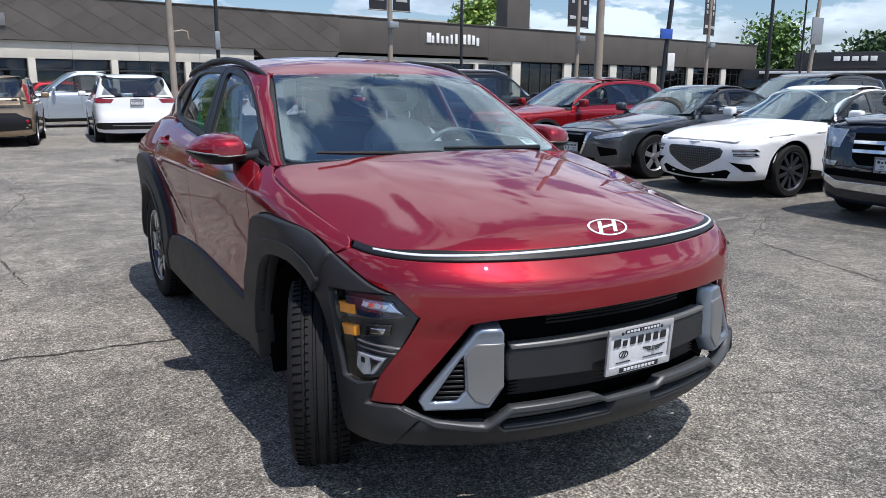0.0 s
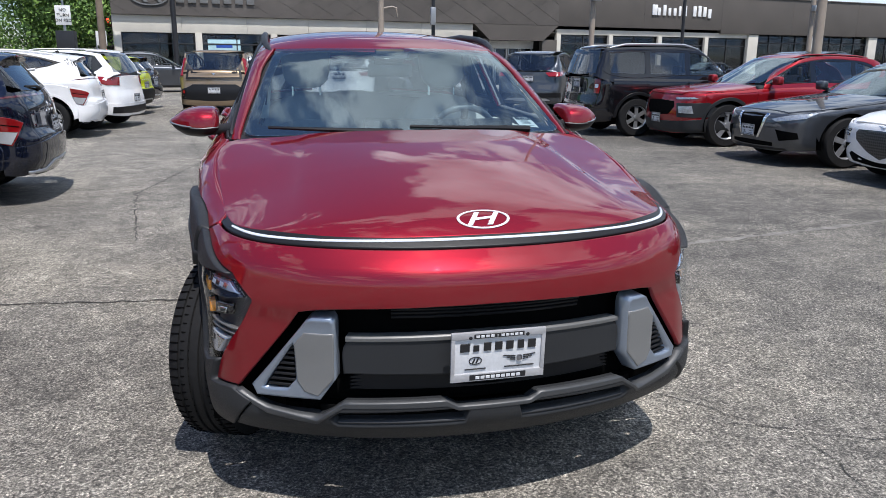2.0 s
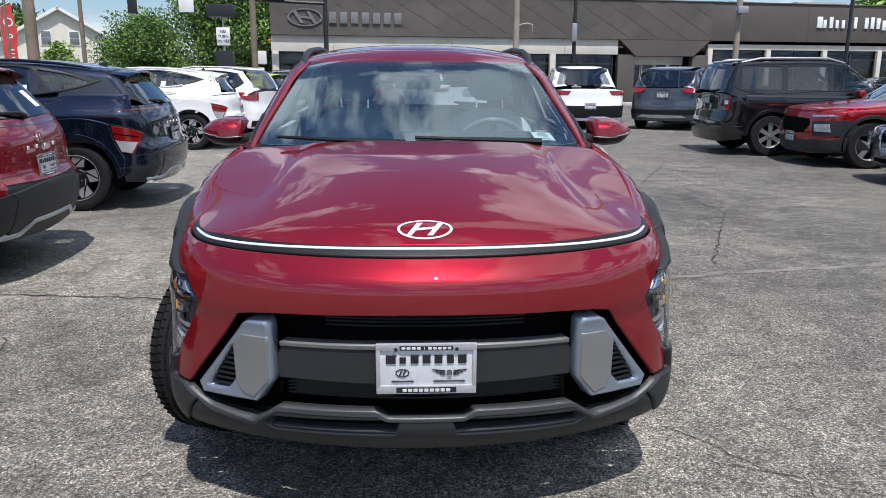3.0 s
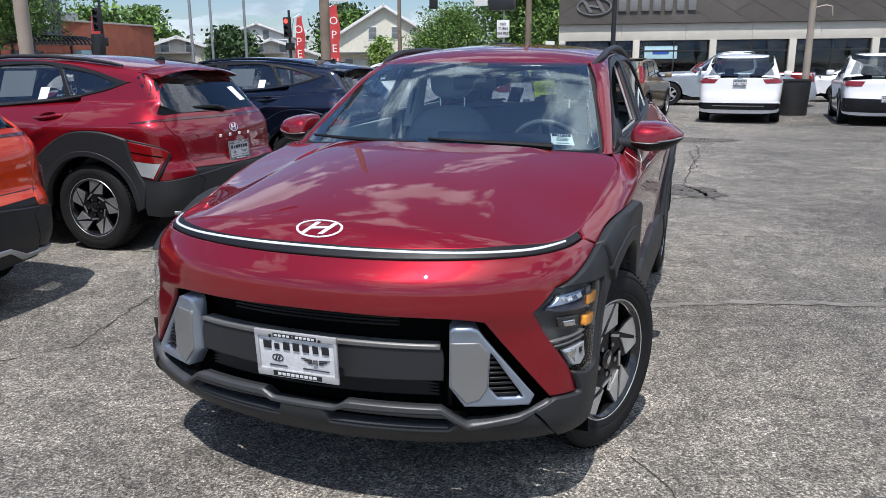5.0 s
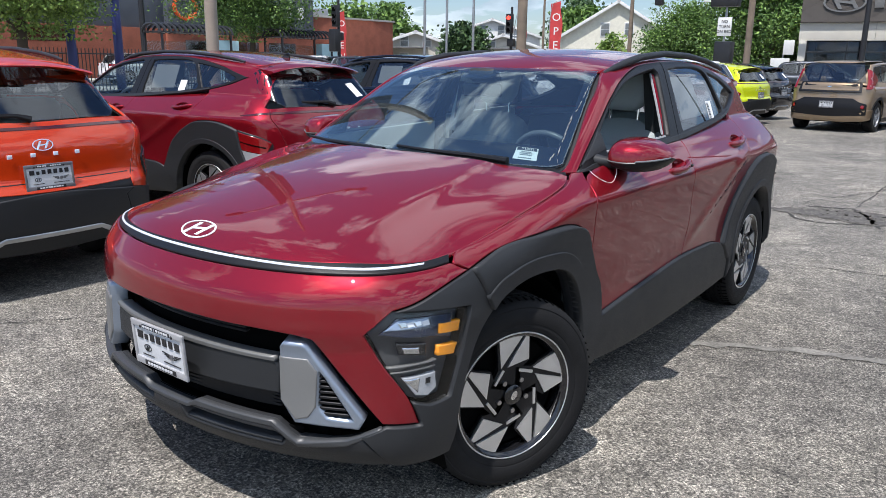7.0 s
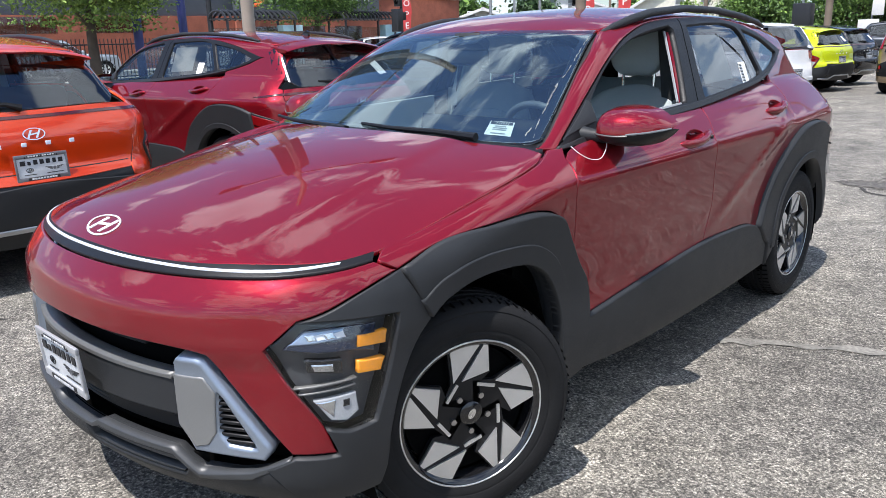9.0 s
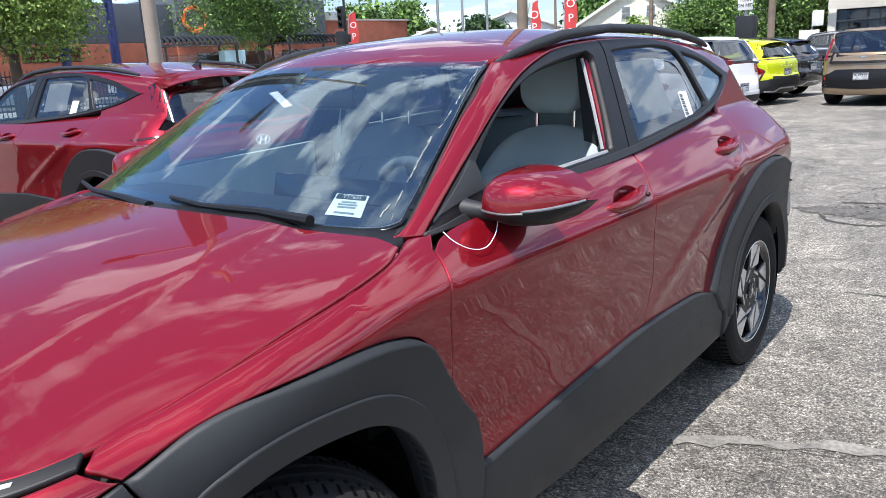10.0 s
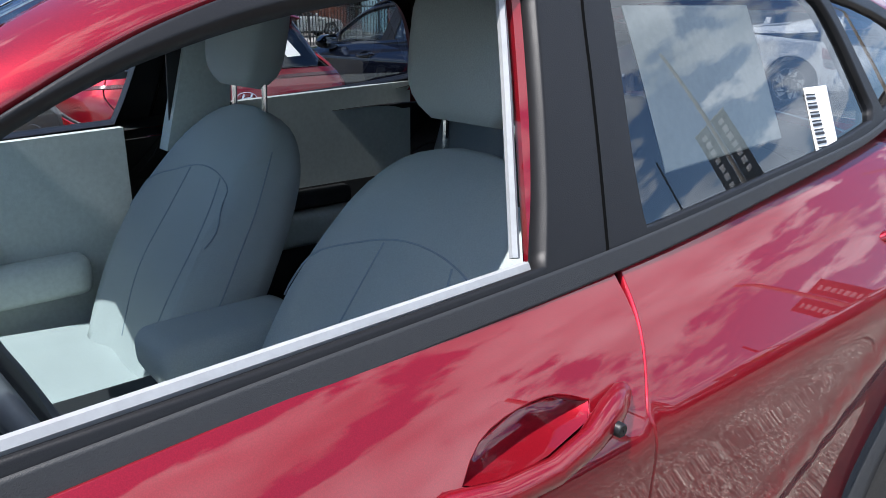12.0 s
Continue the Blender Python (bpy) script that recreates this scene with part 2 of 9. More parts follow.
def k_low(x, y, z):
    ax = np.abs(x)
    w = K_W(z) + K_DW(y)
    # a diagonal crease rises over the rear door
    s = (z - .60) - (y - .22) * .48
    w = w + .008 * np.exp(-(s / .035) ** 2) * np.clip((y - .1) / .3, 0, 1) * np.clip((1.15 - y) / .2, 0, 1)
    # the shoulder over the lamps is drawn in
    w = w - .045 * np.clip((z - .70) / .12, 0, 1) * np.clip((-1.45 - y) / .35, 0, 1)
    side = ax - w
    front = K_YF(z) + .34 * ax * ax + K_CN(z) * ax ** 4 - y
    rear = y - K_YR(z) + .16 * ax * ax
    top = z - K_T(y) + K_KD(y) * (ax / .75) ** 2.2
    # the middle of the bonnet stands a little proud, between two creases
    top = top - .007 / (1 + np.exp(np.clip((ax - .47 + .10 * (y + 1.0)) / .014, -40, 40))) * np.clip((y + 1.97) / .45, 0, 1)
    f = smax(front, side, .12)
    f = smax(f, rear, .20)
    return smax(f, top, .075)


K_GW = curve((1.0, .800), (1.12, .752), (1.41, .630), (1.5, .585), (1.6, .52))
K_GDW = curve((-1.0, -.035), (-.5, -.005), (.3, .004), (.9, -.012), (1.4, -.06), (2.0, -.14))
K_GT = curve((-.6, 1.39), (-.3, 1.462), (0, 1.508), (.4, 1.532), (.9, 1.518), (1.4, 1.47), (1.8, 1.415), (2.1, 1.36))


def k_up(x, y, z):
    ax = np.abs(x)
    side = ax - K_GW(z) - K_GDW(y)
    wind = (-.955 + (z - 1.10) * 1.80 + .36 * ax * ax - y) * .485
    roof = z - K_GT(y) + .055 * (ax / .6) ** 2.4
    rear = (y - 2.02 + (z - 1.06) * .80 + .10 * ax * ax) * .78
    f = smax(side, wind, .05)
    f = smax(f, rear, .10)
    return smax(f, roof, .06)


def k_all(x, y, z):
    return np.minimum(k_low(x, y, z), k_up(x, y, z))


def meet(f, start, way, far):
    """Where rays from outside first meet the solid f."""
    n = 90
    best = np.full(len(start), far)
    val = f(*start.T)
    low, high = np.zeros(len(start)), np.full(len(start), far)
    found = np.zeros(len(start), bool)
    least, at_least = np.abs(val), np.zeros(len(start))
    for i in range(1, n + 1):
        t = far * i / n
        p = start + way * t
        v = f(*p.T)
        hit = (~found) & (v <= 0)
        low = np.where(hit, far * (i - 1) / n, low)
        high = np.where(hit, t, high)
        found |= hit
        closer = np.abs(v) < least
        least, at_least = np.where(closer, np.abs(v), least), np.where(closer, t, at_least)
    for _ in range(22):
        mid = (low + high) / 2
        v = f(*(start + way * mid[:, None]).T)
        high, low = np.where(v <= 0, mid, high), np.where(v <= 0, low, mid)
    t = np.where(found, (low + high) / 2, at_least)
    return start + way * t[:, None]

# ---- mesh helpers ----
def resample(pts, step, sharp=.80):
    """A closed outline through the points: smooth where it bends little, sharp at corners."""
    p = np.array(pts, float)
    n = len(p)
    fwd = np.roll(p, -1, 0) - p
    length = np.maximum(np.linalg.norm(fwd, axis=1), 1e-9)
    d = fwd / length[:, None]
    back = np.roll(d, 1, 0)
    corner = (d * back).sum(1) < sharp
    out = []
    for i in range(n):
        j = (i + 1) % n
        m0 = d[i] if corner[i] else (d[i] + back[i]) / np.linalg.norm(d[i] + back[i])
        m1 = d[i] if corner[j] else (d[j] + d[i]) / np.linalg.norm(d[j] + d[i])
        k = max(1, int(math.ceil(length[i] / step)))
        for s in range(k):
            t = s / k
            out.append((1 + 2 * t) * (1 - t) ** 2 * p[i] + t * (1 - t) ** 2 * length[i] * m0
                       + t * t * (3 - 2 * t) * p[j] + t * t * (t - 1) * length[i] * m1)
    return np.array(out)


def inside(q, loops):
    c = np.zeros(len(q), bool)
    for p in loops:
        a, b = p, np.roll(p, -1, 0)
        for s in range(0, len(q), 2000):
            x, y = q[s:s + 2000, :1], q[s:s + 2000, 1:]
            cross = ((a[:, 1] > y) != (b[:, 1] > y)) & (x < (b[:, 0] - a[:, 0]) * (y - a[:, 1]) / (b[:, 1] - a[:, 1] + 1e-15) + a[:, 0])
            c[s:s + 2000] ^= (cross.sum(1) % 2).astype(bool)
    return c


class Side:
    """Drawn in (y, z) and laid on from the left."""
    def flat(self, p):
        return p[-2:]

    def rays(self, q):
        o = np.c_[np.full(len(q), 1.6), q]
        return o, np.tile((-1.0, 0, 0), (len(q), 1)), 1.6


class Top:
    """Drawn in (x, y) and laid on from above."""
    def flat(self, p):
        return p[:2]

    def rays(self, q):
        return np.c_[q, np.full(len(q), 2.6)], np.tile((0, 0, -1.0), (len(q), 1)), 2.4


class Round:
    """Drawn in (x, y, z) and laid on towards an upright axis at y = yc; turn is -1 for the nose, 1 for the tail."""
    def __init__(self, yc, turn):
        self.yc, self.turn = yc, turn

    def flat(self, p):
        return (.9 * math.atan2(p[0], self.turn * (p[1] - self.yc)), p[2])

    def rays(self, q):
        th = q[:, 0] / .9
        out = np.c_[np.sin(th), self.turn * np.cos(th), 0 * th]
        return np.c_[0 * th, 0 * th + self.yc, q[:, 1]] + out * 1.7, -out, 1.7


class Slope:
    """Drawn in (x, y, z) and laid on along the way (0, dy, dz)."""
    def __init__(self, dy, dz):
        n = math.hypot(dy, dz)
        self.d = np.array((0, dy / n, dz / n))
        self.e = np.array((0, -dz / n, dy / n))
        if self.e[2] < 0:
            self.e = -self.e

    def flat(self, p):
        return (p[0], float(self.e @ np.array(p, float)))

    def rays(self, q):
        o = q[:, :1] * np.array((1.0, 0, 0)) + q[:, 1:] * self.e
        mid = np.array((0, .4, 1.1))
        o = o + self.d * (mid @ self.d)
        return o - self.d * 2.2, np.tile(self.d, (len(q), 1)), 3.4


def grad(f, p, e=.0015):
    g = np.stack([f(*(p + np.eye(3)[i] * e).T) - f(*(p - np.eye(3)[i] * e).T) for i in range(3)], 1)
    return g / np.maximum(np.linalg.norm(g, axis=1), 1e-9)[:, None]


def skin(loops, how, f, off=0.0, depth=.016, step=.035, edge=.003, fine=None, gap=.002, sharp=.80):
    """A sheet of a solid's skin within outlines (the first outside, the others holes), with rounded, turned-in edges."""
    fine = fine or step * .55
    edged, rim = [], []
    for n, pts in enumerate(loops):
        q = resample([how.flat(p) if len(p) == 3 else p for p in pts], fine, sharp)
        area = .5 * np.sum(q[:, 0] * np.roll(q[:, 1], -1) - np.roll(q[:, 0], -1) * q[:, 1])
        if (area > 0) == (n > 0):
            q = q[::-1].copy()
        t = np.roll(q, -1, 0) - np.roll(q, 1, 0)
        t = t / np.maximum(np.linalg.norm(t, axis=1), 1e-9)[:, None]
        inward = np.c_[-t[:, 1], t[:, 0]]
        rim.append(q + gap * inward)
        edged.append(q + (gap + edge) * inward)
    lo, hi = rim[0].min(0), rim[0].max(0)
    gx, gy = np.meshgrid(np.arange(lo[0], hi[0], step), np.arange(lo[1], hi[1], step * .866))
    gx = gx + (np.arange(len(gy)) % 2 * step * .5)[:, None]
    g = np.c_[gx.ravel(), gy.ravel()]
    g = g[inside(g, edged)] if len(g) else g
    border = np.concatenate(edged)
    keep = np.ones(len(g), bool)
    for s in range(0, len(g), 1000):
        keep[s:s + 1000] = (((g[s:s + 1000, None] - border[None]) ** 2).sum(-1).min(1)) > (.5 * fine) ** 2
    g = g[keep]
    flat = np.concatenate([border, g])
    edges, k = [], 0
    for q in edged:
        edges += [(k + i, k + (i + 1) % len(q)) for i in range(len(q))]
        k += len(q)
    from mathutils import geometry
    vs, _, fs, *_ = geometry.delaunay_2d_cdt([Vector(p) for p in flat.tolist()], edges, [], 0, 1e-7)
    vs = np.array([tuple(v) for v in vs])
    fs = np.array([t for t in fs if len(t) == 3])
    fs = fs[inside(vs[fs].mean(1), edged)]

    def lay(q):
        o, way, far = how.rays(q)
        p = meet(f, o, way, far)
        return p, grad(f, p), way

    p, nr, way = lay(vs)
    c = np.cross(p[fs[:, 1]] - p[fs[:, 0]], p[fs[:, 2]] - p[fs[:, 0]])
    if (c * nr[fs[:, 0]]).sum() < 0:
        fs = fs[:, ::-1]
    verts, norms, faces = [p + nr * off], [nr], fs.tolist()
    k = len(p)
    for q, r in zip(edged, rim):
        a, na, _ = lay(q)
        b, nb, _ = lay(r)
        out = b - a
        out = out - nb * (out * nb).sum(1)[:, None]
        out = out / np.maximum(np.linalg.norm(out, axis=1), 1e-9)[:, None]
        tip = nb + out
        rings = [(a + na * off, na), (b + nb * (off - edge * .8), tip / np.linalg.norm(tip, axis=1)[:, None]), (b + nb * (off - depth), out)]
        m = len(q)
        for pos, nn in rings:
            verts.append(pos)
            norms.append(nn)
        for j in range(2):
            u, w = k + j * m, k + (j + 1) * m
            for i in range(m):
                i2 = (i + 1) % m
                faces.append([u + i, w + i, w + i2, u + i2])
        # turn the rim faces outwards
        c = np.cross(b[0] + nb[0] * (off - depth) - a[0], b[1] - a[0])
        if c @ (na[0] + out[0]) < 0:
            for face in faces[-2 * m:]:
                face.reverse()
        k += 3 * m
    return np.concatenate(verts), faces, np.concatenate(norms)


def mesh_of(name, verts, faces, normals=None, smooth=True, angle=40):
    me = bpy.data.meshes.new(name)
    me.from_pydata(np.asarray(verts).tolist(), [], [list(f) for f in faces])
    me.update()
    if smooth:
        me.polygons.foreach_set("use_smooth", [True] * len(me.polygons))
        if normals is not None:
            me.normals_split_custom_set_from_vertices(np.asarray(normals).tolist())
        else:
            me.set_sharp_from_angle(angle=radians(angle))
    return me


def put(name, me, material, parent=None, label=""):
    ob = new(name, me)
    if material and not me.materials:
        me.materials.append(material)
    if parent:
        ob.parent = parent
    if label:
        ob["label"] = label
    return ob


def part(name, bm, material, parent=None, label="", smooth=True, angle=40):
    """Links a bmesh as one mesh object under a thing or under a part."""
    me = bpy.data.meshes.new(name)
    bm.normal_update()
    bm.to_mesh(me)
    bm.free()
    if smooth:
        me.polygons.foreach_set("use_smooth", [True] * len(me.polygons))
        me.set_sharp_from_angle(angle=radians(angle))
    return put(name, me, material, parent, label)


def flipped(data):
    v, f, n = data
    m = np.array((-1, 1, 1.0))
    return v * m, [list(x)[::-1] for x in f], n * m


def panel(name, loops, how, f, material, parent, both=False, label="", **more):
    data = skin(loops, how, f, **more)
    first = put(name, mesh_of(name, *data), material, parent, label)
    if both:
        return first, put(name, mesh_of(name, *flipped(data)), material, parent, label)
    return first


def box(bm, size, at, turn=None, bevel=0.0, segments=2):
    """A bevelled block in a bmesh."""
    m = Matrix.Translation(at) @ (turn or Matrix()) @ Matrix.Diagonal((*size, 1))
    got = bmesh.ops.create_cube(bm, size=1.0, matrix=m)["verts"]
    if bevel:
        es = list({e for v in got for e in v.link_edges})
        bmesh.ops.bevel(bm, geom=es, offset=bevel, segments=segments, affect="EDGES", profile=.6)
    return bm


def block(name, size, at, material, parent=None, label="", turn=None, bevel=.01, segments=2):
    return part(name, box(bmesh.new(), size, at, turn, bevel, segments), material, parent, label)


def tube(bm, path, radius, n=8, flat=1.0, closed=False):
    """A round or flattened bar along a path."""
    pts = [Vector(p) for p in path]
    rings = []
    for i, p in enumerate(pts):
        a, b = (pts[i - 1] if i or closed else p), (pts[(i + 1) % len(pts)] if i < len(pts) - 1 or closed else p)
        t = (b - a).normalized()
        up = Vector((0, 0, 1)) if abs(t.z) < .95 else Vector((0, 1, 0))
        s = t.cross(up).normalized()
        u = s.cross(t)
        r = radius[i] if isinstance(radius, (list, tuple)) else radius
        rings.append([bm.verts.new(p + s * (math.cos(k * 2 * math.pi / n) * r) + u * (math.sin(k * 2 * math.pi / n) * r * flat)) for k in range(n)])
    count = len(rings)
    for i in range(count if closed else count - 1):
        a, b = rings[i], rings[(i + 1) % count]
        for k in range(n):
            bm.faces.new((a[k], a[(k + 1) % n], b[(k + 1) % n], b[k]))
    if not closed:
        bm.faces.new(rings[0][::-1])
        bm.faces.new(rings[-1])
    bmesh.ops.recalc_face_normals(bm, faces=bm.faces[:])
    return bm


def revolve(bm, profile, n=64, a0=0.0, a1=2 * math.pi):
    """Turns a profile of (radius, x) about the x axis."""
    full = abs(a1 - a0 - 2 * math.pi) < 1e-6
    rings = []
    for i in range(n if full else n + 1):
        a = a0 + (a1 - a0) * i / n
        rings.append([bm.verts.new((x, r * math.cos(a), r * math.sin(a))) for r, x in profile])
    for i in range(n):
        p, q = rings[i], rings[(i + 1) % len(rings)]
        for k in range(len(profile) - 1):
            bm.faces.new((p[k], p[k + 1], q[k + 1], q[k]))
    bmesh.ops.remove_doubles(bm, verts=bm.verts[:], dist=1e-5)
    bmesh.ops.recalc_face_normals(bm, faces=bm.faces[:])
    return bm


def prism(bm, outline, depth, m=None):
    """A plate with the outline (x, y), from z = 0 up to depth, laid by m."""
    m = m or Matrix()
    low = [bm.verts.new(m @ Vector((x, y, 0))) for x, y in outline]
    top = [bm.verts.new(m @ Vector((x, y, depth))) for x, y in outline]
    n = len(outline)
    bm.faces.new(low[::-1])
    bm.faces.new(top)
    for i in range(n):
        bm.faces.new((low[i], low[(i + 1) % n], top[(i + 1) % n], top[i]))
    return bm


def empty(name, m, label, category, group="", kind=""):
    ob = new(name)
    ob.matrix_basis = m
    return tagged(ob, label, category, group, kind)

# ---- the ground ----
def asphalt():
    m, nt, n, l, b = nodes_of("worn_asphalt")
    speck = ramp_node(nt, noise_node(nt, 95.0, 5.0, .85).outputs["Fac"], (.37, .06), (.46, .48), (.54, 1.15), (.63, 3.0))
    stone = n.new("ShaderNodeTexVoronoi")
    stone.inputs["Scale"].default_value = 80.0
    l.new(nt.nodes.new("ShaderNodeTexCoord").outputs["Object"], stone.inputs["Vector"])
    stones = ramp_node(nt, stone.outputs["Color"], (.15, .50), (.85, 1.45))
    patch = ramp_node(nt, noise_node(nt, .40, 10.0, .74).outputs["Fac"], (.36, (.112, .103, .089)), (.50, (.188, .174, .149)), (.66, (.290, .266, .219)))
    mid = ramp_node(nt, noise_node(nt, 4.0, 9.0, .80).outputs["Fac"], (.33, .52), (.64, 1.38))
    clump = ramp_node(nt, noise_node(nt, 24.0, 5.0, .75).outputs["Fac"], (.33, .58), (.66, 1.42))
    c = tint(nt, tint(nt, tint(nt, patch.outputs["Color"], mid.outputs["Color"]), speck.outputs["Color"]), stones.outputs["Color"])
    c = tint(nt, c, clump.outputs["Color"])
    # old oil and worn wheel tracks
    oil = ramp_node(nt, noise_node(nt, 1.5, 7.0, .72).outputs["Fac"], (.30, .38), (.40, 1.0))
    c = tint(nt, c, oil.outputs["Color"])
    # the ground is darker towards +x, with a ragged edge
    where, apart, wander = n.new("ShaderNodeTexCoord"), n.new("ShaderNodeSeparateXYZ"), n.new("ShaderNodeMath")
    l.new(where.outputs["Object"], apart.inputs[0])
    wander.operation = "MULTIPLY_ADD"
    wander.inputs[1].default_value = 2.6
    l.new(noise_node(nt, .8, 8.0, .65).outputs["Fac"], wander.inputs[0])
    l.new(apart.outputs["X"], wander.inputs[2])
    darker_side = n.new("ShaderNodeMapRange")
    darker_side.inputs["From Min"].default_value, darker_side.inputs["From Max"].default_value = 2.3, 4.0
    l.new(wander.outputs[0], darker_side.inputs["Value"])
    c = tint(nt, c, ramp_node(nt, darker_side.outputs["Result"], (0, 1.0), (1, .72)).outputs["Color"])
    l.new(c, b.inputs["Base Color"])
    b.inputs["Roughness"].default_value = .86
    bn = n.new("ShaderNodeBump")
    bn.inputs["Strength"].default_value, bn.inputs["Distance"].default_value = .9, .006
    l.new(noise_node(nt, 110.0, 4.0, .75).outputs["Fac"], bn.inputs["Height"])
    l.new(bn.outputs["Normal"], b.inputs["Normal"])
    return m


M_ASPHALT = asphalt()
g = bmesh.new()
bmesh.ops.create_circle(g, cap_ends=True, segments=96, radius=900)
ground = part("ground", g, M_ASPHALT)
tagged(ground, "worn grey asphalt of a car park", "ground", kind="structure")

# ---- the crossover, all its parts ----
SIDE, TOP, NOSE, TAIL = Side(), Top(), Round(-1.15, -1), Round(1.15, 1)
SCREEN, HATCH = Slope(.52, -.85), Slope(-.70, -.71)


def sym(pts):
    """An outline from its left half, listed from one end on the middle line to the other."""
    return list(pts) + [(-p[0], *p[1:]) for p in reversed(pts) if abs(p[0]) > 1e-6]


def arc(cy, cz, r, a0, a1, n=10):
    return [(cy + r * math.cos(radians(a0 + (a1 - a0) * i / n)), cz + r * math.sin(radians(a0 + (a1 - a0) * i / n))) for i in range(n + 1)]


def wheel_mesh(parent, at, turn):
    """Alloy wheel: tyre, rim, black five-spoke centre and machined blades; its outer face looks along its x axis."""
    prof = [(.2325, -.100), (.252, -.108), (.300, -.109), (.325, -.100), (.338, -.086)]
    for g in (-.055, -.018, .018, .055):
        prof += [(.3435, g - .007), (.336, g - .004), (.336, g + .004), (.3435, g + .007)]
    prof += [(.338, .086), (.325, .100), (.318, .1035), (.314, .102), (.300, .109), (.262, .1095), (.258, .107), (.249, .1085), (.2325, .100)]
    wheel = part("wheel", revolve(bmesh.new(), [(.222, -.095), (.205, -.090), (.198, -.02), (.196, .045), (.02, .050), (.001, .050)], 60), M_DARK, parent)
    wheel.matrix_basis = Matrix.Translation(at) @ turn
    tyre = part("tyre", revolve(bmesh.new(), prof, 96), M_RUBBER, wheel, "black rubber tyre")
    lugs = bmesh.new()
    for i in range(72):
        a = 2 * math.pi * i / 72
        for x, skew in ((-.075, .1), (-.0365, -.25), (.0365, .25), (.075, -.1)):
            box(lugs, (.029, .004, .005), Vector((x, .3412 * math.cos(a + skew * .05), .3412 * math.sin(a + skew * .05))), Matrix.Rotation(a, 4, "X") @ Matrix.Rotation(skew, 4, "Z"))
    tagged(part("tread_pattern", lugs, M_DARK, wheel, smooth=False), kind="stuff")
    part("rim", revolve(bmesh.new(), [(.202, .05), (.211, .088), (.220, .098), (.2305, .1005), (.235, .098), (.2345, .088)], 72), M_GLOSS, wheel)
    part("rim_lip", revolve(bmesh.new(), [(.2262, .1003), (.2272, .1018), (.2305, .1018), (.2316, .1005)], 72), M_MACHINED, wheel, "machined rim edge")
    spokes = bmesh.new()
    for i in range(5):
        base = Matrix.Rotation(2 * math.pi * i / 5 + .25, 4, "X") @ Matrix.Diagonal((1, 1.03, 1.03, 1))
        # plates lie in the wheel's plane: plate (u, v) to (y, z)
        lay = base @ Matrix(((0, 0, 1, .066), (1, 0, 0, 0), (0, 1, 0, 0), (0, 0, 0, 1)))
        prism(spokes, [(-.088, .040), (-.034, .022), (.034, .022), (.030, .085), (.066, .112), (.062, .210), (.030, .219), (-.030, .214), (-.066, .200), (-.058, .100)], .016, lay)
        blade = base @ Matrix(((0, 0, 1, .0825), (1, 0, 0, 0), (0, 1, 0, 0), (0, 0, 0, 1)))
        for outline in ([(-.060, .196), (-.052, .103), (.043, .2165), (-.006, .217)], [(.059, .207), (.060, .118), (-.026, .103), (.052, .211)]):
            b = bmesh.new()
            prism(b, outline, .006, blade)
            part("blade", b, M_MACHINED, wheel, "machined silver blade", smooth=False)
        b = bmesh.new()
        prism(b, [(-.044, .098), (-.036, .092), (-.070, .044), (-.078, .050)], .005, blade)
        part("blade_strip", b, M_MACHINED, wheel, smooth=False)
        nut = bmesh.new()
        bmesh.ops.create_cone(nut, cap_ends=True, segments=6, radius1=.0105, radius2=.009, depth=.02,
                              matrix=base @ Matrix.Rotation(.63, 4, "X") @ Matrix.Translation((.078, 0, .057)) @ Matrix.Rotation(math.pi / 2, 4, "Y"))
        part("wheel_nut", nut, M_METAL, wheel)
    part("spokes", spokes, M_BLACK, wheel)
    part("centre_cap", revolve(bmesh.new(), [(.037, .066), (.036, .088), (.032, .091), (.001, .092)], 28), M_GLOSS, wheel)
    badge = bmesh.new()
    prism(badge, [(.017 * math.cos(a), .011 * math.sin(a)) for a in np.linspace(0, 2 * math.pi, 21)[:-1]], .002, Matrix(((0, 0, 1, .0925), (1, 0, 0, 0), (0, 1, 0, 0), (0, 0, 0, 1))))
    part("cap_badge", badge, M_CHROME, wheel)
    disc = part("brake_disc", revolve(bmesh.new(), [(.150, .02), (.150, .0), (.06, .0), (.06, .03)], 40), M_METAL, wheel)
    return wheel


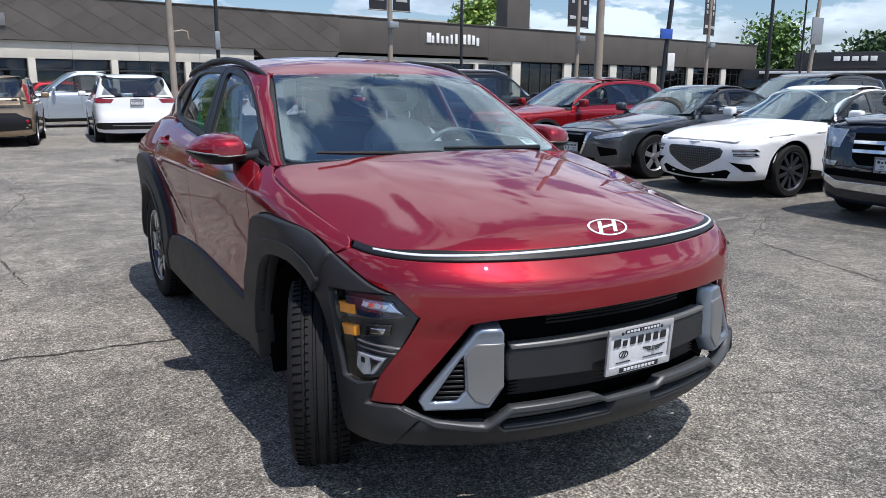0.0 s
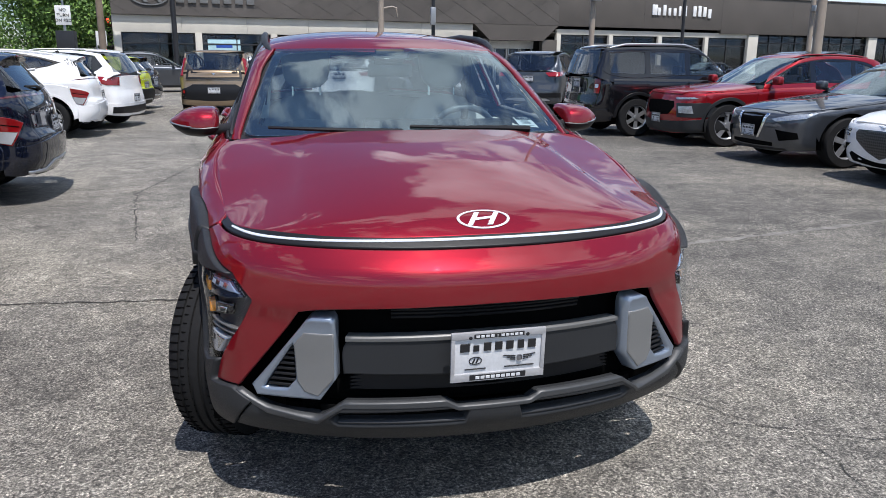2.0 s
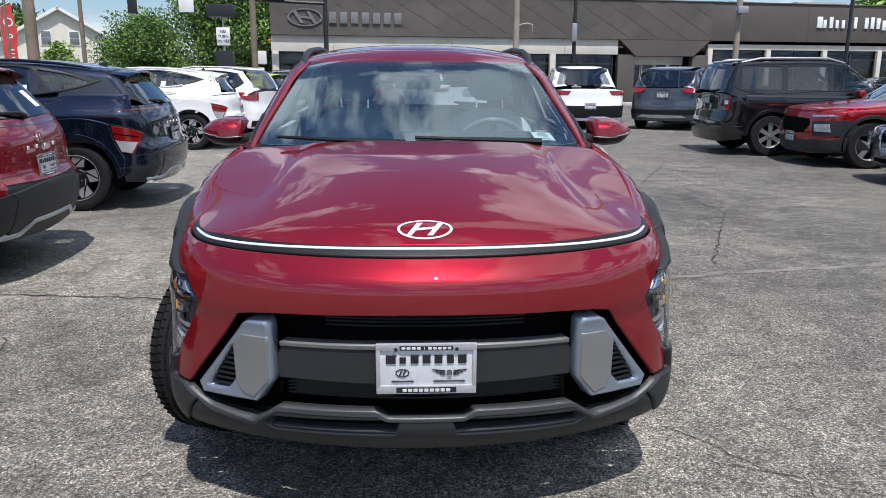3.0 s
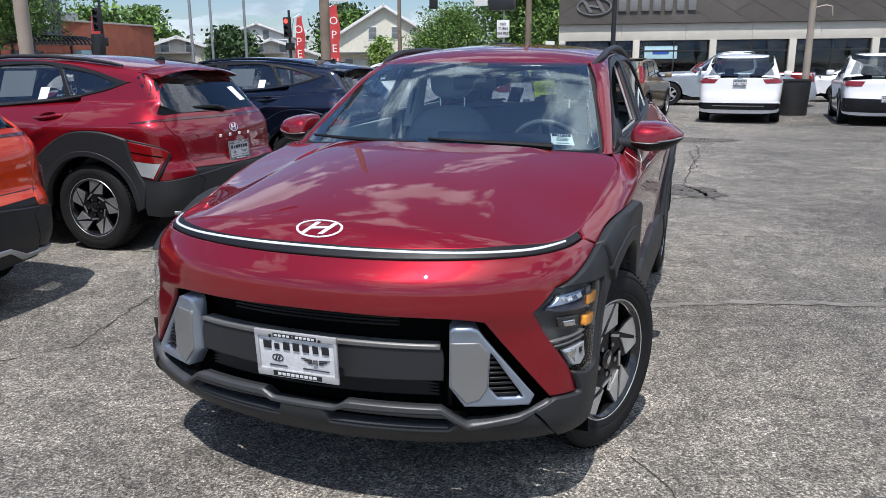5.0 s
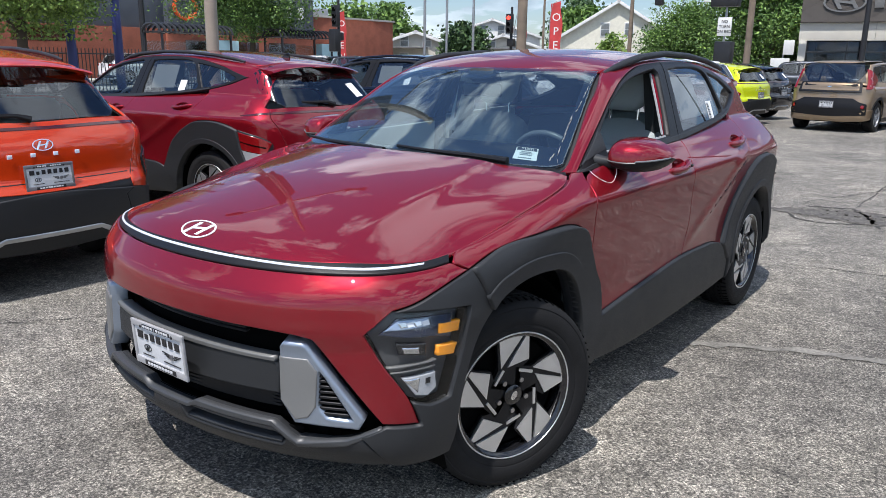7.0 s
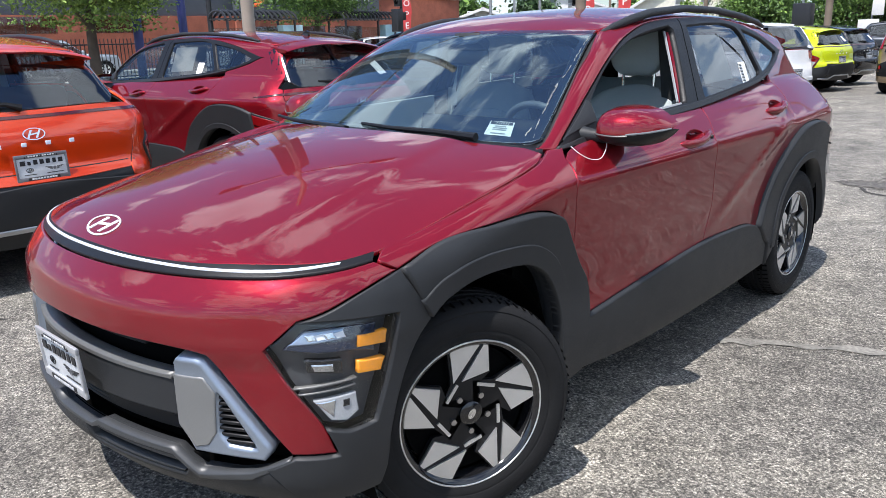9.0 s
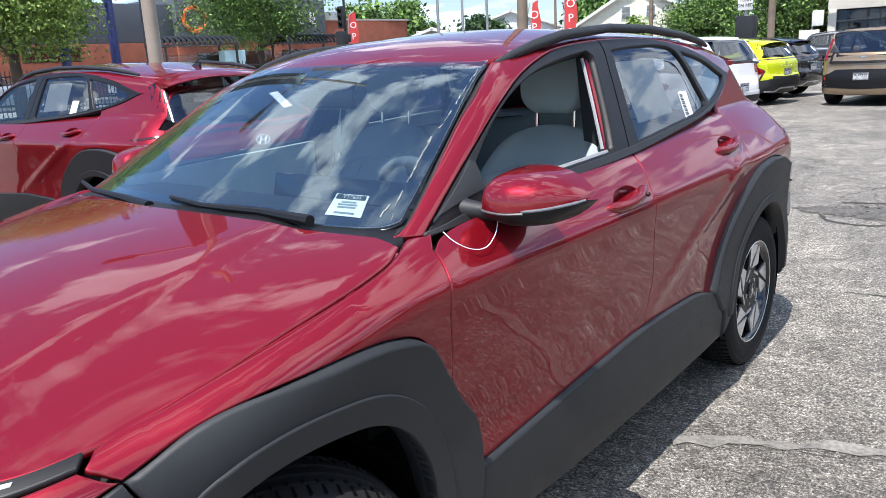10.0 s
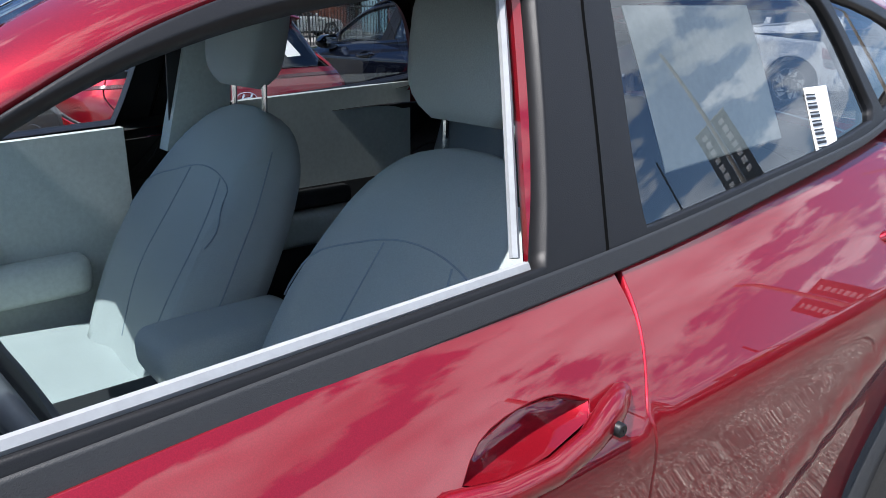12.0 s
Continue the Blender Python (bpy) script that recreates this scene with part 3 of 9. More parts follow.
def oval_badge(name, parent, m, w, h, material, drape=None):
    """An oval ring crossed by a leaning mark."""
    bm = bmesh.new()
    n = 40
    for scale_out, scale_in in ((1.0, .87),):
        o = [Vector((w * scale_out * math.cos(a), h * scale_out * math.sin(a), 0)) for a in np.linspace(0, 2 * math.pi, n + 1)[:-1]]
        i = [Vector((w * .90 * math.cos(a), h * scale_in * math.sin(a), 0)) for a in np.linspace(0, 2 * math.pi, n + 1)[:-1]]
        up = Vector((0, 0, .004))
        rings = [[bm.verts.new(m @ p) for p in ring] for ring in (o, [p + up for p in o], [p + up for p in i], i)]
        for k in range(3):
            for j in range(n):
                bm.faces.new((rings[k][j], rings[k][(j + 1) % n], rings[k + 1][(j + 1) % n], rings[k + 1][j]))
    for x in (-.38, .38):
        prism(bm, [((x - .10) * w - .20 * w, -.66 * h), ((x + .10) * w - .20 * w, -.66 * h), ((x + .10) * w + .20 * w, .66 * h), ((x - .10) * w + .20 * w, .66 * h)], .004, m)
    prism(bm, [(-.36 * w, -.2 * h), (.36 * w, -.02 * h), (.36 * w, .2 * h), (-.36 * w, .02 * h)], .0035, m)
    if drape:
        # laid flat on the skin below, keeping its thickness
        f, yc, squeeze = drape
        flat = np.array([m.inverted() @ v.co for v in bm.verts])
        over = np.c_[flat[:, 0], yc + flat[:, 1] * squeeze, np.full(len(flat), 1.3)]
        on = meet(f, over, np.tile((0, 0, -1.0), (len(flat), 1)), .8)
        lean = grad(f, on)
        for v, q, nrm, up in zip(bm.verts, on, lean, flat[:, 2]):
            v.co = Vector(q + nrm * (up * .6 + .0006))
    bmesh.ops.recalc_face_normals(bm, faces=bm.faces[:])
    return part(name, bm, material, parent, "bright oval badge", smooth=False)


def plate(parent, m, tone=M_PLATE, rim=None):
    """A dealer's display plate in a frame; its lettering is drawn as plain bars. It faces m's -y."""
    b = bmesh.new()
    for s, at in (((.306, .010, .022), (0, 0, .068)), ((.306, .010, .026), (0, 0, -.066)), ((.013, .010, .12), (-.1465, 0, 0)), ((.013, .010, .12), (.1465, 0, 0))):
        box(b, s, at, None, .003)
    frame_ob = part("plate_frame", b, rim or M_PLATEGREY, parent, "plate frame with dark strips")
    frame_ob.matrix_basis = m
    block("plate", (.296, .006, .148), (0, .004, 0), tone, frame_ob, "white display plate with plain bars", bevel=.002)
    # dark strips on the frame, with pale bars for their lettering
    for w, h, z, widths in ((.162, .014, .066, (.062, .006, .074)), (.184, .018, -.066, (.150,))):
        strip = block("frame_strip", (w, .003, h), (0, -.0052, z), M_INK, frame_ob, bevel=.001, segments=1)
        x = -sum(widths) / 2 - .006 * (len(widths) - 1) / 2
        for wide in widths:
            n = max(1, round(wide / .016))
            for k in range(n):
                block("strip_bar", (wide / n - .004, .002, h * .52), (x + wide * (k + .5) / n, -.0070, z), M_PLATE, strip, bevel=.0004, segments=1)
            x += wide + .006
    for sg in (-1, 1):
        screw = part("screw", revolve(bmesh.new(), [(.0, .004), (.005, .003), (.006, 0)], 12), M_INK, frame_ob)
        screw.matrix_basis = Matrix.Translation((sg * .092, -.0045, .062)) @ Matrix.Rotation(-math.pi / 2, 4, "Z")
    bars = [((.030, .019, .024, .024, .024, .021, .026)[i], (.027, .020, .027, .027, .027, .027, .027)[i], -.108 + .0362 * i, .030 if i != 1 else .0265) for i in range(7)]
    bars += [(.068, .004, -.073, -.040), (.098, .004, .070, -.040)]
    for w, h, x, z in bars:
        block("bar", (w, .003, h), (x, -.0012, z), M_INK, frame_ob, bevel=.001, segments=1)
    # an oval and a pair of wings stand for the makers' marks
    ring = bmesh.new()
    tube(ring, [Vector((-.073 + .020 * math.cos(a), 0, -.014 + .0115 * math.sin(a))) for a in np.linspace(0, 2 * math.pi, 25)[:-1]], .0016, 6, closed=True)
    part("oval_mark", ring, M_INK, frame_ob)
    for sg in (-1, 1):
        block("oval_stroke", (.004, .003, .017), (-.073 + sg * .0055, -.0005, -.014), M_INK, frame_ob, turn=Matrix.Rotation(.45, 4, "Y"), bevel=.0005, segments=1)
    for sg in (-1, 1):
        for k in range(3):
            block("wing_stroke", (.040 - .011 * k, .003, .0032), (.070 + sg * (.033 - .006 * k), -.0005, -.006 - .0062 * k), M_INK, frame_ob, turn=Matrix.Rotation(-sg * .10, 4, "Y"), bevel=.0005, segments=1)
    block("wing_shield", (.016, .003, .019), (.070, -.0005, -.014), M_PLATEGREY, frame_ob, bevel=.005, segments=2)
    return frame_ob


# outlines on the left side, in (y, z)
FENDER = [(-1.628, .868), (-1.60, .885), (-1.48, .910), (-1.23, .968), (-1.07, 1.003), (-.97, 1.025), (-.91, 1.042), (-.86, 1.056), (-.80, 1.056), (-.838, 1.03), (-.86, .95), (-.852, .82), (-.846, .705),
          (-.90, .79), (-.955, .868), (-1.05, .900), (-1.25, .902), (-1.45, .882), (-1.59, .84)]
DOOR_F = [(-.838, 1.03), (-.80, 1.046), (-.60, 1.070), (-.25, 1.090), (.235, 1.112), (.22, 1.05), (.176, .985), (.186, .85), (.205, .69), (.15, .553),
          (-.36, .520), (-.770, .487), (-.785, .62), (-.846, .705), (-.852, .82), (-.86, .95)]
DOOR_R = [(.245, 1.112), (.60, 1.136), (1.0, 1.163), (1.19, 1.192), (1.175, 1.10), (1.13, 1.03), (1.062, .87), (.98, .82), (.88, .74), (.80, .63), (.765, .56), (.735, .500),
          (.62, .535), (.43, .547), (.15, .553), (.205, .69), (.186, .85), (.176, .985), (.22, 1.05)]
ARCH_F = [(-.945, .40), (-.948, .46), (-.954, .527), (-.978, .612), (-1.036, .700), (-1.122, .754), (-1.229, .772), (-1.374, .770), (-1.470, .742), (-1.525, .703)]
FLARE_F = [(-1.59, .84), (-1.45, .882), (-1.25, .902), (-1.05, .900), (-.955, .868), (-.90, .79), (-.846, .705), (-.785, .62), (-.770, .487), (-.78, .42), (-.80, .30), (-.92, .285)] + ARCH_F
SILL = [(-.770, .487), (-.36, .520), (.15, .553), (.43, .547), (.62, .535), (.735, .500), (.80, .43), (.84, .40), (.86, .285), (.4, .262), (-.4, .262), (-.80, .30), (-.78, .42)]
FLARE_R = [(.735, .500), (.765, .56), (.80, .63), (.88, .74), (.98, .82), (1.062, .87), (1.20, .928), (1.35, .945), (1.50, .938), (1.62, .912), (1.70, .885), (1.735, .72), (1.79, .60), (1.82, .54), (1.80, .36), (1.735, .33)] \
    + arc(1.33, .345, .405, 0, 178, 20) + [(.86, .285), (.84, .40), (.80, .43)]
DLO = [(-.80, 1.046), (-.66, 1.135), (-.50, 1.230), (-.36, 1.309), (-.22, 1.376), (-.03, 1.431), (.09, 1.450), (.32, 1.466), (.65, 1.470), (.95, 1.448), (1.28, 1.385), (1.58, 1.300), (1.42, 1.245), (1.19, 1.192), (1.0, 1.163), (.60, 1.136), (.24, 1.112), (-.25, 1.090), (-.60, 1.070)]
WIN_F = [(-.545, 1.103), (-.548, 1.180), (-.463, 1.238), (-.31, 1.324), (-.145, 1.381), (.04, 1.414), (.20, 1.432), (.222, 1.415), (.158, 1.20), (.130, 1.128), (-.25, 1.112)]
WIN_R = [(.362, 1.430), (.60, 1.440), (.88, 1.428), (.925, 1.41), (1.045, 1.215), (1.03, 1.196), (.85, 1.176), (.60, 1.158), (.312, 1.138), (.318, 1.20)]
WIN_Q = [(.975, 1.412), (1.25, 1.362), (1.46, 1.292), (1.44, 1.280), (1.25, 1.226), (1.10, 1.205)]
ROOFSIDE = [(-.86, 1.052), (-.82, 1.072), (-.715, 1.138), (-.585, 1.222), (-.44, 1.312), (-.28, 1.400), (-.20, 1.432), (0, 1.472), (.4, 1.494), (.9, 1.480), (1.4, 1.432), (1.72, 1.372), (1.80, 1.33), (1.58, 1.300), (1.28, 1.385), (.95, 1.448), (.65, 1.470), (.32, 1.466), (.09, 1.450), (-.03, 1.431), (-.22, 1.376),
            (-.36, 1.309), (-.50, 1.230), (-.66, 1.135), (-.80, 1.046)]
QUARTER = [(1.19, 1.192), (1.42, 1.245), (1.58, 1.300), (1.80, 1.33), (1.84, 1.20), (1.88, 1.10), (1.905, 1.0), (1.90, .93), (1.70, .885), (1.62, .912), (1.50, .938), (1.35, .945), (1.20, .928), (1.062, .87), (1.13, 1.03), (1.175, 1.10)]
LAMP = [(.71, -1.95, .690), (.76, -1.88, .757), (.80, -1.75, .748), (.815, -1.612, .738), (.815, -1.65, .60), (.808, -1.70, .475), (.795, -1.77, .470), (.782, -1.83, .487), (.735, -1.905, .61)]


def skin_x(y, z):
    """How far out the body's side stands at (y, z)."""
    return float(meet(k_low, np.array([[1.3, y, z]]), np.array([[-1.0, 0, 0]]), 1.0)[0][0])


def cup_loop(y, z, size=1.0):
    """The hand recess behind a door handle, an almond cut off below by the grip."""
    pts = ((-.070, .003), (-.038, .023), (.015, .033), (.070, .031), (.104, .018), (.090, .004), (.030, -.006), (-.035, -.008))
    return [(y + .018 + size * (a - .018), z + .012 + size * (b - .012)) for a, b in pts]


# the door mirror's outlines along x
MIR_TOP = curve((.806, 1.145), (.815, 1.161), (.835, 1.169), (.88, 1.170), (.945, 1.160), (.985, 1.139), (1.010, 1.119), (1.024, 1.106))
MIR_SPLIT = curve((.806, 1.090), (.88, 1.086), (.95, 1.090), (1.0, 1.097), (1.024, 1.103))
MIR_LOW = curve((.806, 1.064), (.83, 1.048), (.88, 1.037), (.94, 1.042), (.99, 1.068), (1.024, 1.100))
MIR_NOSE = curve((.806, -.648), (.825, -.664), (.87, -.668), (.93, -.648), (.98, -.600), (1.010, -.545), (1.024, -.505))
MIR_BACK = curve((.806, -.480), (.9, -.470), (1.024, -.470))


def crossover(name, m, label):
    """The compact crossover with plastic cladding."""
    car = empty(name, m, label, "car", "parked cars")
    P = panel
    # bonnet, front fascia, light bar
    P("bonnet", [sym([(0, -2.028), (.30, -2.002), (.50, -1.935), (.64, -1.835), (.725, -1.72), (.757, -1.612), (.772, -1.48), (.792, -1.23), (.800, -1.07), (.797, -1.0), (.790, -.95), (.768, -.897), (.70, -.893), (.55, -.945), (.30, -1.0), (0, -1.03)])],
      TOP, k_low, M_RED, car, step=.022, sharp=.93)
    bar_t = [(.0, -2.03, .893), (.30, -2.0, .891), (.5, -1.93, .886), (.66, -1.82, .886), (.74, -1.70, .888), (.765, -1.615, .889)]
    bar_b = [(.775, -1.635, .868), (.745, -1.72, .860), (.66, -1.85, .855), (.5, -1.96, .852), (.30, -2.03, .850), (0, -2.07, .850)]
    P("light_bar", [sym(bar_t + bar_b)], NOSE, k_low, M_BLACK, car, off=-.001, label="gloss black strip across the nose")
    P("light_guide", [sym([(0, -2.03, .8735), (.30, -2.0, .8722), (.5, -1.93, .8705), (.66, -1.82, .8705), (.735, -1.71, .873), (.738, -1.715, .870), (.66, -1.82, .866), (.5, -1.93, .8655), (.30, -2.0, .8668), (0, -2.03, .8685)])],
      NOSE, k_low, M_DRL, car, off=.001, edge=.0012, gap=0, fine=.012, label="thin white light guide")
    P("front_fascia", [sym([(0, -2.07, .850), (.30, -2.03, .850), (.5, -1.96, .852), (.66, -1.85, .855), (.745, -1.72, .860), (.775, -1.635, .868), (.81, -1.59, .84), (.80, -1.72, .803), (.79, -1.82, .772),
                            (.76, -1.88, .757), (.71, -1.95, .690), (.735, -1.905, .61), (.782, -1.83, .487), (.79, -1.80, .412), (.730, -1.895, .420), (.566, -2.02, .669), (.51, -2.04, .679), (.25, -2.1, .692), (0, -2.13, .697)])],
      NOSE, k_low, M_RED, car, step=.030, sharp=.95)
    # lamps and the plastic round them
    P("corner_cladding", [[(.81, -1.59, .84), (.80, -1.72, .803), (.79, -1.82, .772), (.76, -1.88, .757), (.80, -1.75, .748), (.815, -1.612, .738), (.815, -1.65, .60), (.808, -1.70, .475), (.795, -1.77, .470), (.782, -1.83, .487),
                           (.79, -1.80, .412), (.74, -1.89, .418), (.70, -1.95, .385), (.76, -1.87, .285), (.84, -1.715, .285), (.855, -1.70, .33), (.858, -1.682, .43), (.86, -1.638, .55), (.86, -1.575, .652), (.86, -1.515, .706)]],
      NOSE, k_low, M_CLAD, car, True, off=.020, depth=.03, sharp=.95)
    for housing in P("headlamp", [LAMP], NOSE, k_low, M_LAMPGREY, car, True, off=-.035, depth=.005, label="dark headlamp housing behind a clear lens", sharp=.95):
        housing["label"] = "headlamp with amber reflectors behind a clear lens"
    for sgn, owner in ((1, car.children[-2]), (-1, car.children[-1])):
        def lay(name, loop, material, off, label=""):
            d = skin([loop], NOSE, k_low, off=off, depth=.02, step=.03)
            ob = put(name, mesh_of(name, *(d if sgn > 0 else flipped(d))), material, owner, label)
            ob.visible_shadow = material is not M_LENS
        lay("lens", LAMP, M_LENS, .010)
        lay("lamp_trim", [(.735, -1.915, .688), (.765, -1.865, .737), (.795, -1.755, .735), (.803, -1.66, .727), (.803, -1.67, .648), (.80, -1.72, .662), (.775, -1.83, .672)], M_LAMPNAVY, -.010, "dark blue lamp bowl")
        # painted glint: the sky's reflection on the lamp, put into the strip's colour
        lay("day_lamp", [(.742, -1.902, .700), (.767, -1.862, .733), (.795, -1.757, .731), (.795, -1.765, .704), (.767, -1.862, .700)], M_LAMPGLINT, -.006, "bluish silver strip for the sky's glint")
        for u in range(4):
            y0 = -1.852 + .030 * u
            lay("day_lamp_facet", [(.75, y0, .726 - .003 * (u % 2)), (.765, y0 + .024, .727), (.77, y0 + .028, .708), (.76, y0 + .006, .706)], M_WHITE if u % 2 else M_CHROME, -.004)
        lay("amber_reflector", [(.80, -1.725, .708), (.812, -1.635, .700), (.812, -1.642, .662), (.80, -1.727, .673)], M_AMBER, -.003)
        lay("amber_reflector", [(.80, -1.727, .638), (.812, -1.645, .628), (.81, -1.660, .592), (.80, -1.73, .604)], M_AMBER, -.003)
        lay("projector", [(.755, -1.861, .660), (.79, -1.765, .652), (.792, -1.765, .612), (.760, -1.857, .626)], M_GLOSS, -.008)
        lay("projector_eye", [(.764, -1.846, .648), (.784, -1.79, .644), (.786, -1.79, .622), (.768, -1.840, .628)], M_CHROME, -.004)
        lay("lamp_fin", [(.745, -1.895, .592), (.80, -1.73, .598), (.80, -1.73, .590), (.75, -1.89, .584)], M_CLAD2, -.006)
        lay("lamp_fin", [(.752, -1.885, .576), (.80, -1.735, .582), (.80, -1.735, .575), (.755, -1.88, .569)], M_CLAD2, -.006)
        lay("lower_reflector", [(.768, -1.852, .556), (.80, -1.735, .560), (.803, -1.73, .508), (.795, -1.765, .488), (.785, -1.81, .497)], M_LAMPWHITE, -.006)
        lay("reflector_facet", [(.770, -1.848, .550), (.787, -1.79, .553), (.787, -1.80, .505)], M_CHROME, -.003)
        lay("bulb", [(.792, -1.775, .548), (.798, -1.755, .548), (.798, -1.757, .528), (.793, -1.777, .528)], M_BLACK, -.002)
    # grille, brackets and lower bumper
    # near-black sheet: the opening's shade in the colour; it also stops sun leaks
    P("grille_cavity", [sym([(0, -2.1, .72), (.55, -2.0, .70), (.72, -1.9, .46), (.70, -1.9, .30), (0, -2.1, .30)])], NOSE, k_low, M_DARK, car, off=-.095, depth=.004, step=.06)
    for z0, z1, w in ((.474, .590, .455),):
        P("grille_beam", [sym([(0, -2.1, z1), (.43, -2.05, z1 - .006), (.445, -2.05, z1 - .03), (w - .01, -2.05, z0 + .004), (0, -2.1, z0)])], NOSE, k_low, M_CLAD, car, off=-.018, depth=.06, edge=.006)
        P("grille_ledge", [sym([(0, -2.1, z1 + .012), (.435, -2.05, z1 + .006), (.435, -2.05, z1 - .010), (0, -2.1, z1 - .006)])], NOSE, k_low, M_CLAD2, car, off=-.012, depth=.05, edge=.003, label="pale ledge on the grille beam")
    for k in range(7):
        z = .632 + .009 * k
        P("grille_slat", [sym([(0, -2.1, z + .004), (.30, -2.07, z + .004), (.30, -2.07, z), (0, -2.1, z)])], NOSE, k_low, M_BLACK, car, off=-.06, depth=.02, edge=.001, gap=0, step=.08)
    for k in range(5):
        z = .425 + .011 * k
        P("grille_slat", [sym([(0, -2.1, z + .005), (.42, -2.05, z + .005), (.43, -2.05, z), (0, -2.1, z)])], NOSE, k_low, M_BLACK, car, off=-.05, depth=.02, edge=.001, gap=0, step=.08)
    bracket = [(.463, -2.05, .640), (.460, -2.05, .470), (.508, -2.04, .404), (.690, -1.95, .402), (.706, -1.94, .434), (.548, -2.02, .646), (.530, -2.03, .654), (.475, -2.05, .654)]
    hole = [(.580, -2.0, .572), (.577, -2.005, .465), (.602, -1.995, .434), (.672, -1.96, .430)]
    P("bumper_bracket", [bracket, hole], NOSE, k_low, M_BRACE, car, True, off=.006, depth=.06, edge=.007, label="silver bracket beside the grille", sharp=.97)
    P("bracket_plate", [[(.464, -2.05, .612), (.464, -2.05, .474), (.514, -2.04, .416), (.552, -2.02, .428), (.574, -2.01, .462), (.576, -2.0, .574), (.552, -2.02, .612)]], NOSE, k_low, M_BRACEFLAT, car, True, off=.011, depth=.02, edge=.004, label="flat bracket face in a silver dulled for shade", sharp=.97)
    # dark sheet behind the vent slats, with the hollow's shade in its colour
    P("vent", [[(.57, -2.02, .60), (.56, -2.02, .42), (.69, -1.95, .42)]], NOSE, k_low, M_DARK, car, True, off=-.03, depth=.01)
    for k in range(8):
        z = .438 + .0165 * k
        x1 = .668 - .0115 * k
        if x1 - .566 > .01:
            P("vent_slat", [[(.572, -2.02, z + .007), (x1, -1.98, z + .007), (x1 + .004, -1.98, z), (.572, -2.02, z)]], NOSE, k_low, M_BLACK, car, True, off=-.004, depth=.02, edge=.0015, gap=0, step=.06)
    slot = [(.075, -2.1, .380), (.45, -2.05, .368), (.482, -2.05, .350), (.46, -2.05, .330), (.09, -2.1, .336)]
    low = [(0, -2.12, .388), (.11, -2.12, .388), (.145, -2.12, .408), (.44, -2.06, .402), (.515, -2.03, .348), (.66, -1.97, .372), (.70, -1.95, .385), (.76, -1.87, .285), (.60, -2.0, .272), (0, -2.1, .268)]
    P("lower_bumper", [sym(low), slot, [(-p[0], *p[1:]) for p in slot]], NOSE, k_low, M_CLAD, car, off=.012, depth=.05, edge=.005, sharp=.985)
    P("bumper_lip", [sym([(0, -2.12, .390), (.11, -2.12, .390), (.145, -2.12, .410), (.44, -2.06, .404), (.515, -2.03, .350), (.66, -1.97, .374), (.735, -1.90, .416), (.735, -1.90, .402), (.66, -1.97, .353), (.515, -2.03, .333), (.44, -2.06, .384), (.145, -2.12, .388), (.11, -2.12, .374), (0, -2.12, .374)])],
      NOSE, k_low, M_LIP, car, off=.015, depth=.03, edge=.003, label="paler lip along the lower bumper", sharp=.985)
    # dark sheet gives the slots their shade by its colour
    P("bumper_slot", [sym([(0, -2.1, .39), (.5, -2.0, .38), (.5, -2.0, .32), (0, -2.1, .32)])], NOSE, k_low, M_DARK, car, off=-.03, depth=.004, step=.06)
    P("slot_blade", [sym([(0, -2.1, .341), (.46, -2.05, .337), (.46, -2.05, .332), (0, -2.1, .336)])], NOSE, k_low, M_CLAD, car, off=.004, depth=.02, edge=.001, gap=0)
    plate(car, pose(0, -2.148, .548, 4, 0, 0) @ Matrix.Diagonal((.93, 1, .98, 1)), rim=M_PLATERIM)
    oval_badge("bonnet_badge", car, pose(0, -1.972, .9245, 33, 0, 0), .082, .041, M_BADGE, (k_low, -1.972, .90))
    # sides
    P("bonnet_channel", [[(-1.60, .865), (-1.30, .930), (-.92, 1.01), (-.90, 1.060), (-1.07, 1.022), (-1.30, .970), (-1.48, .925), (-1.60, .898)]], SIDE, k_low, M_RED, car, True, off=-.005, depth=.004, gap=0, step=.05)
    P("front_wing", [FENDER], SIDE, k_low, M_RED, car, True)
    P("front_door", [DOOR_F, cup_loop(0.0, .996)], SIDE, k_low, M_RED, car, True, edge=.0015, gap=.0015)
    P("rear_door", [DOOR_R, cup_loop(.948, 1.043)], SIDE, k_low, M_RED, car, True, edge=.0015, gap=.0015)
    for loop in (DOOR_F, DOOR_R, FENDER):
        P("door_inner", [loop], SIDE, k_low, M_TRIM, car, True, off=-.050, depth=.004, step=.08, gap=-.012)
    P("quarter_inner", [QUARTER], SIDE, k_all, M_TRIM, car, True, off=-.022, depth=.004, step=.08, gap=-.004)
    P("pillar_inner", [ROOFSIDE], SIDE, k_up, M_TRIM, car, True, off=-.022, depth=.004, step=.06, gap=-.004)
    P("front_flare", [FLARE_F], SIDE, k_low, M_CLAD, car, True, off=.030, depth=.07, edge=.008)
    wide = [(-1.33 + (y + 1.33) * 1.145, .345 + (z - .345) * 1.145) for y, z in ARCH_F]
    for band in (wide + ARCH_F[::-1], arc(1.33, .345, .452, 1, 177, 22) + arc(1.33, .345, .406, 177, 1, 22)):
        P("arch_lip", [band], SIDE, k_low, M_CLAD, car, True, off=.037, depth=.04, edge=.004, step=.05)
    P("sill", [SILL], SIDE, k_low, M_CLAD, car, True, off=.020, depth=.05, edge=.008)
    P("rear_flare", [FLARE_R], SIDE, k_low, M_CLAD, car, True, off=.030, depth=.07, edge=.008)
    P("rear_quarter", [QUARTER], SIDE, k_all, M_RED, car, True)
    P("roof_side", [ROOFSIDE], SIDE, k_up, M_RED, car, True)
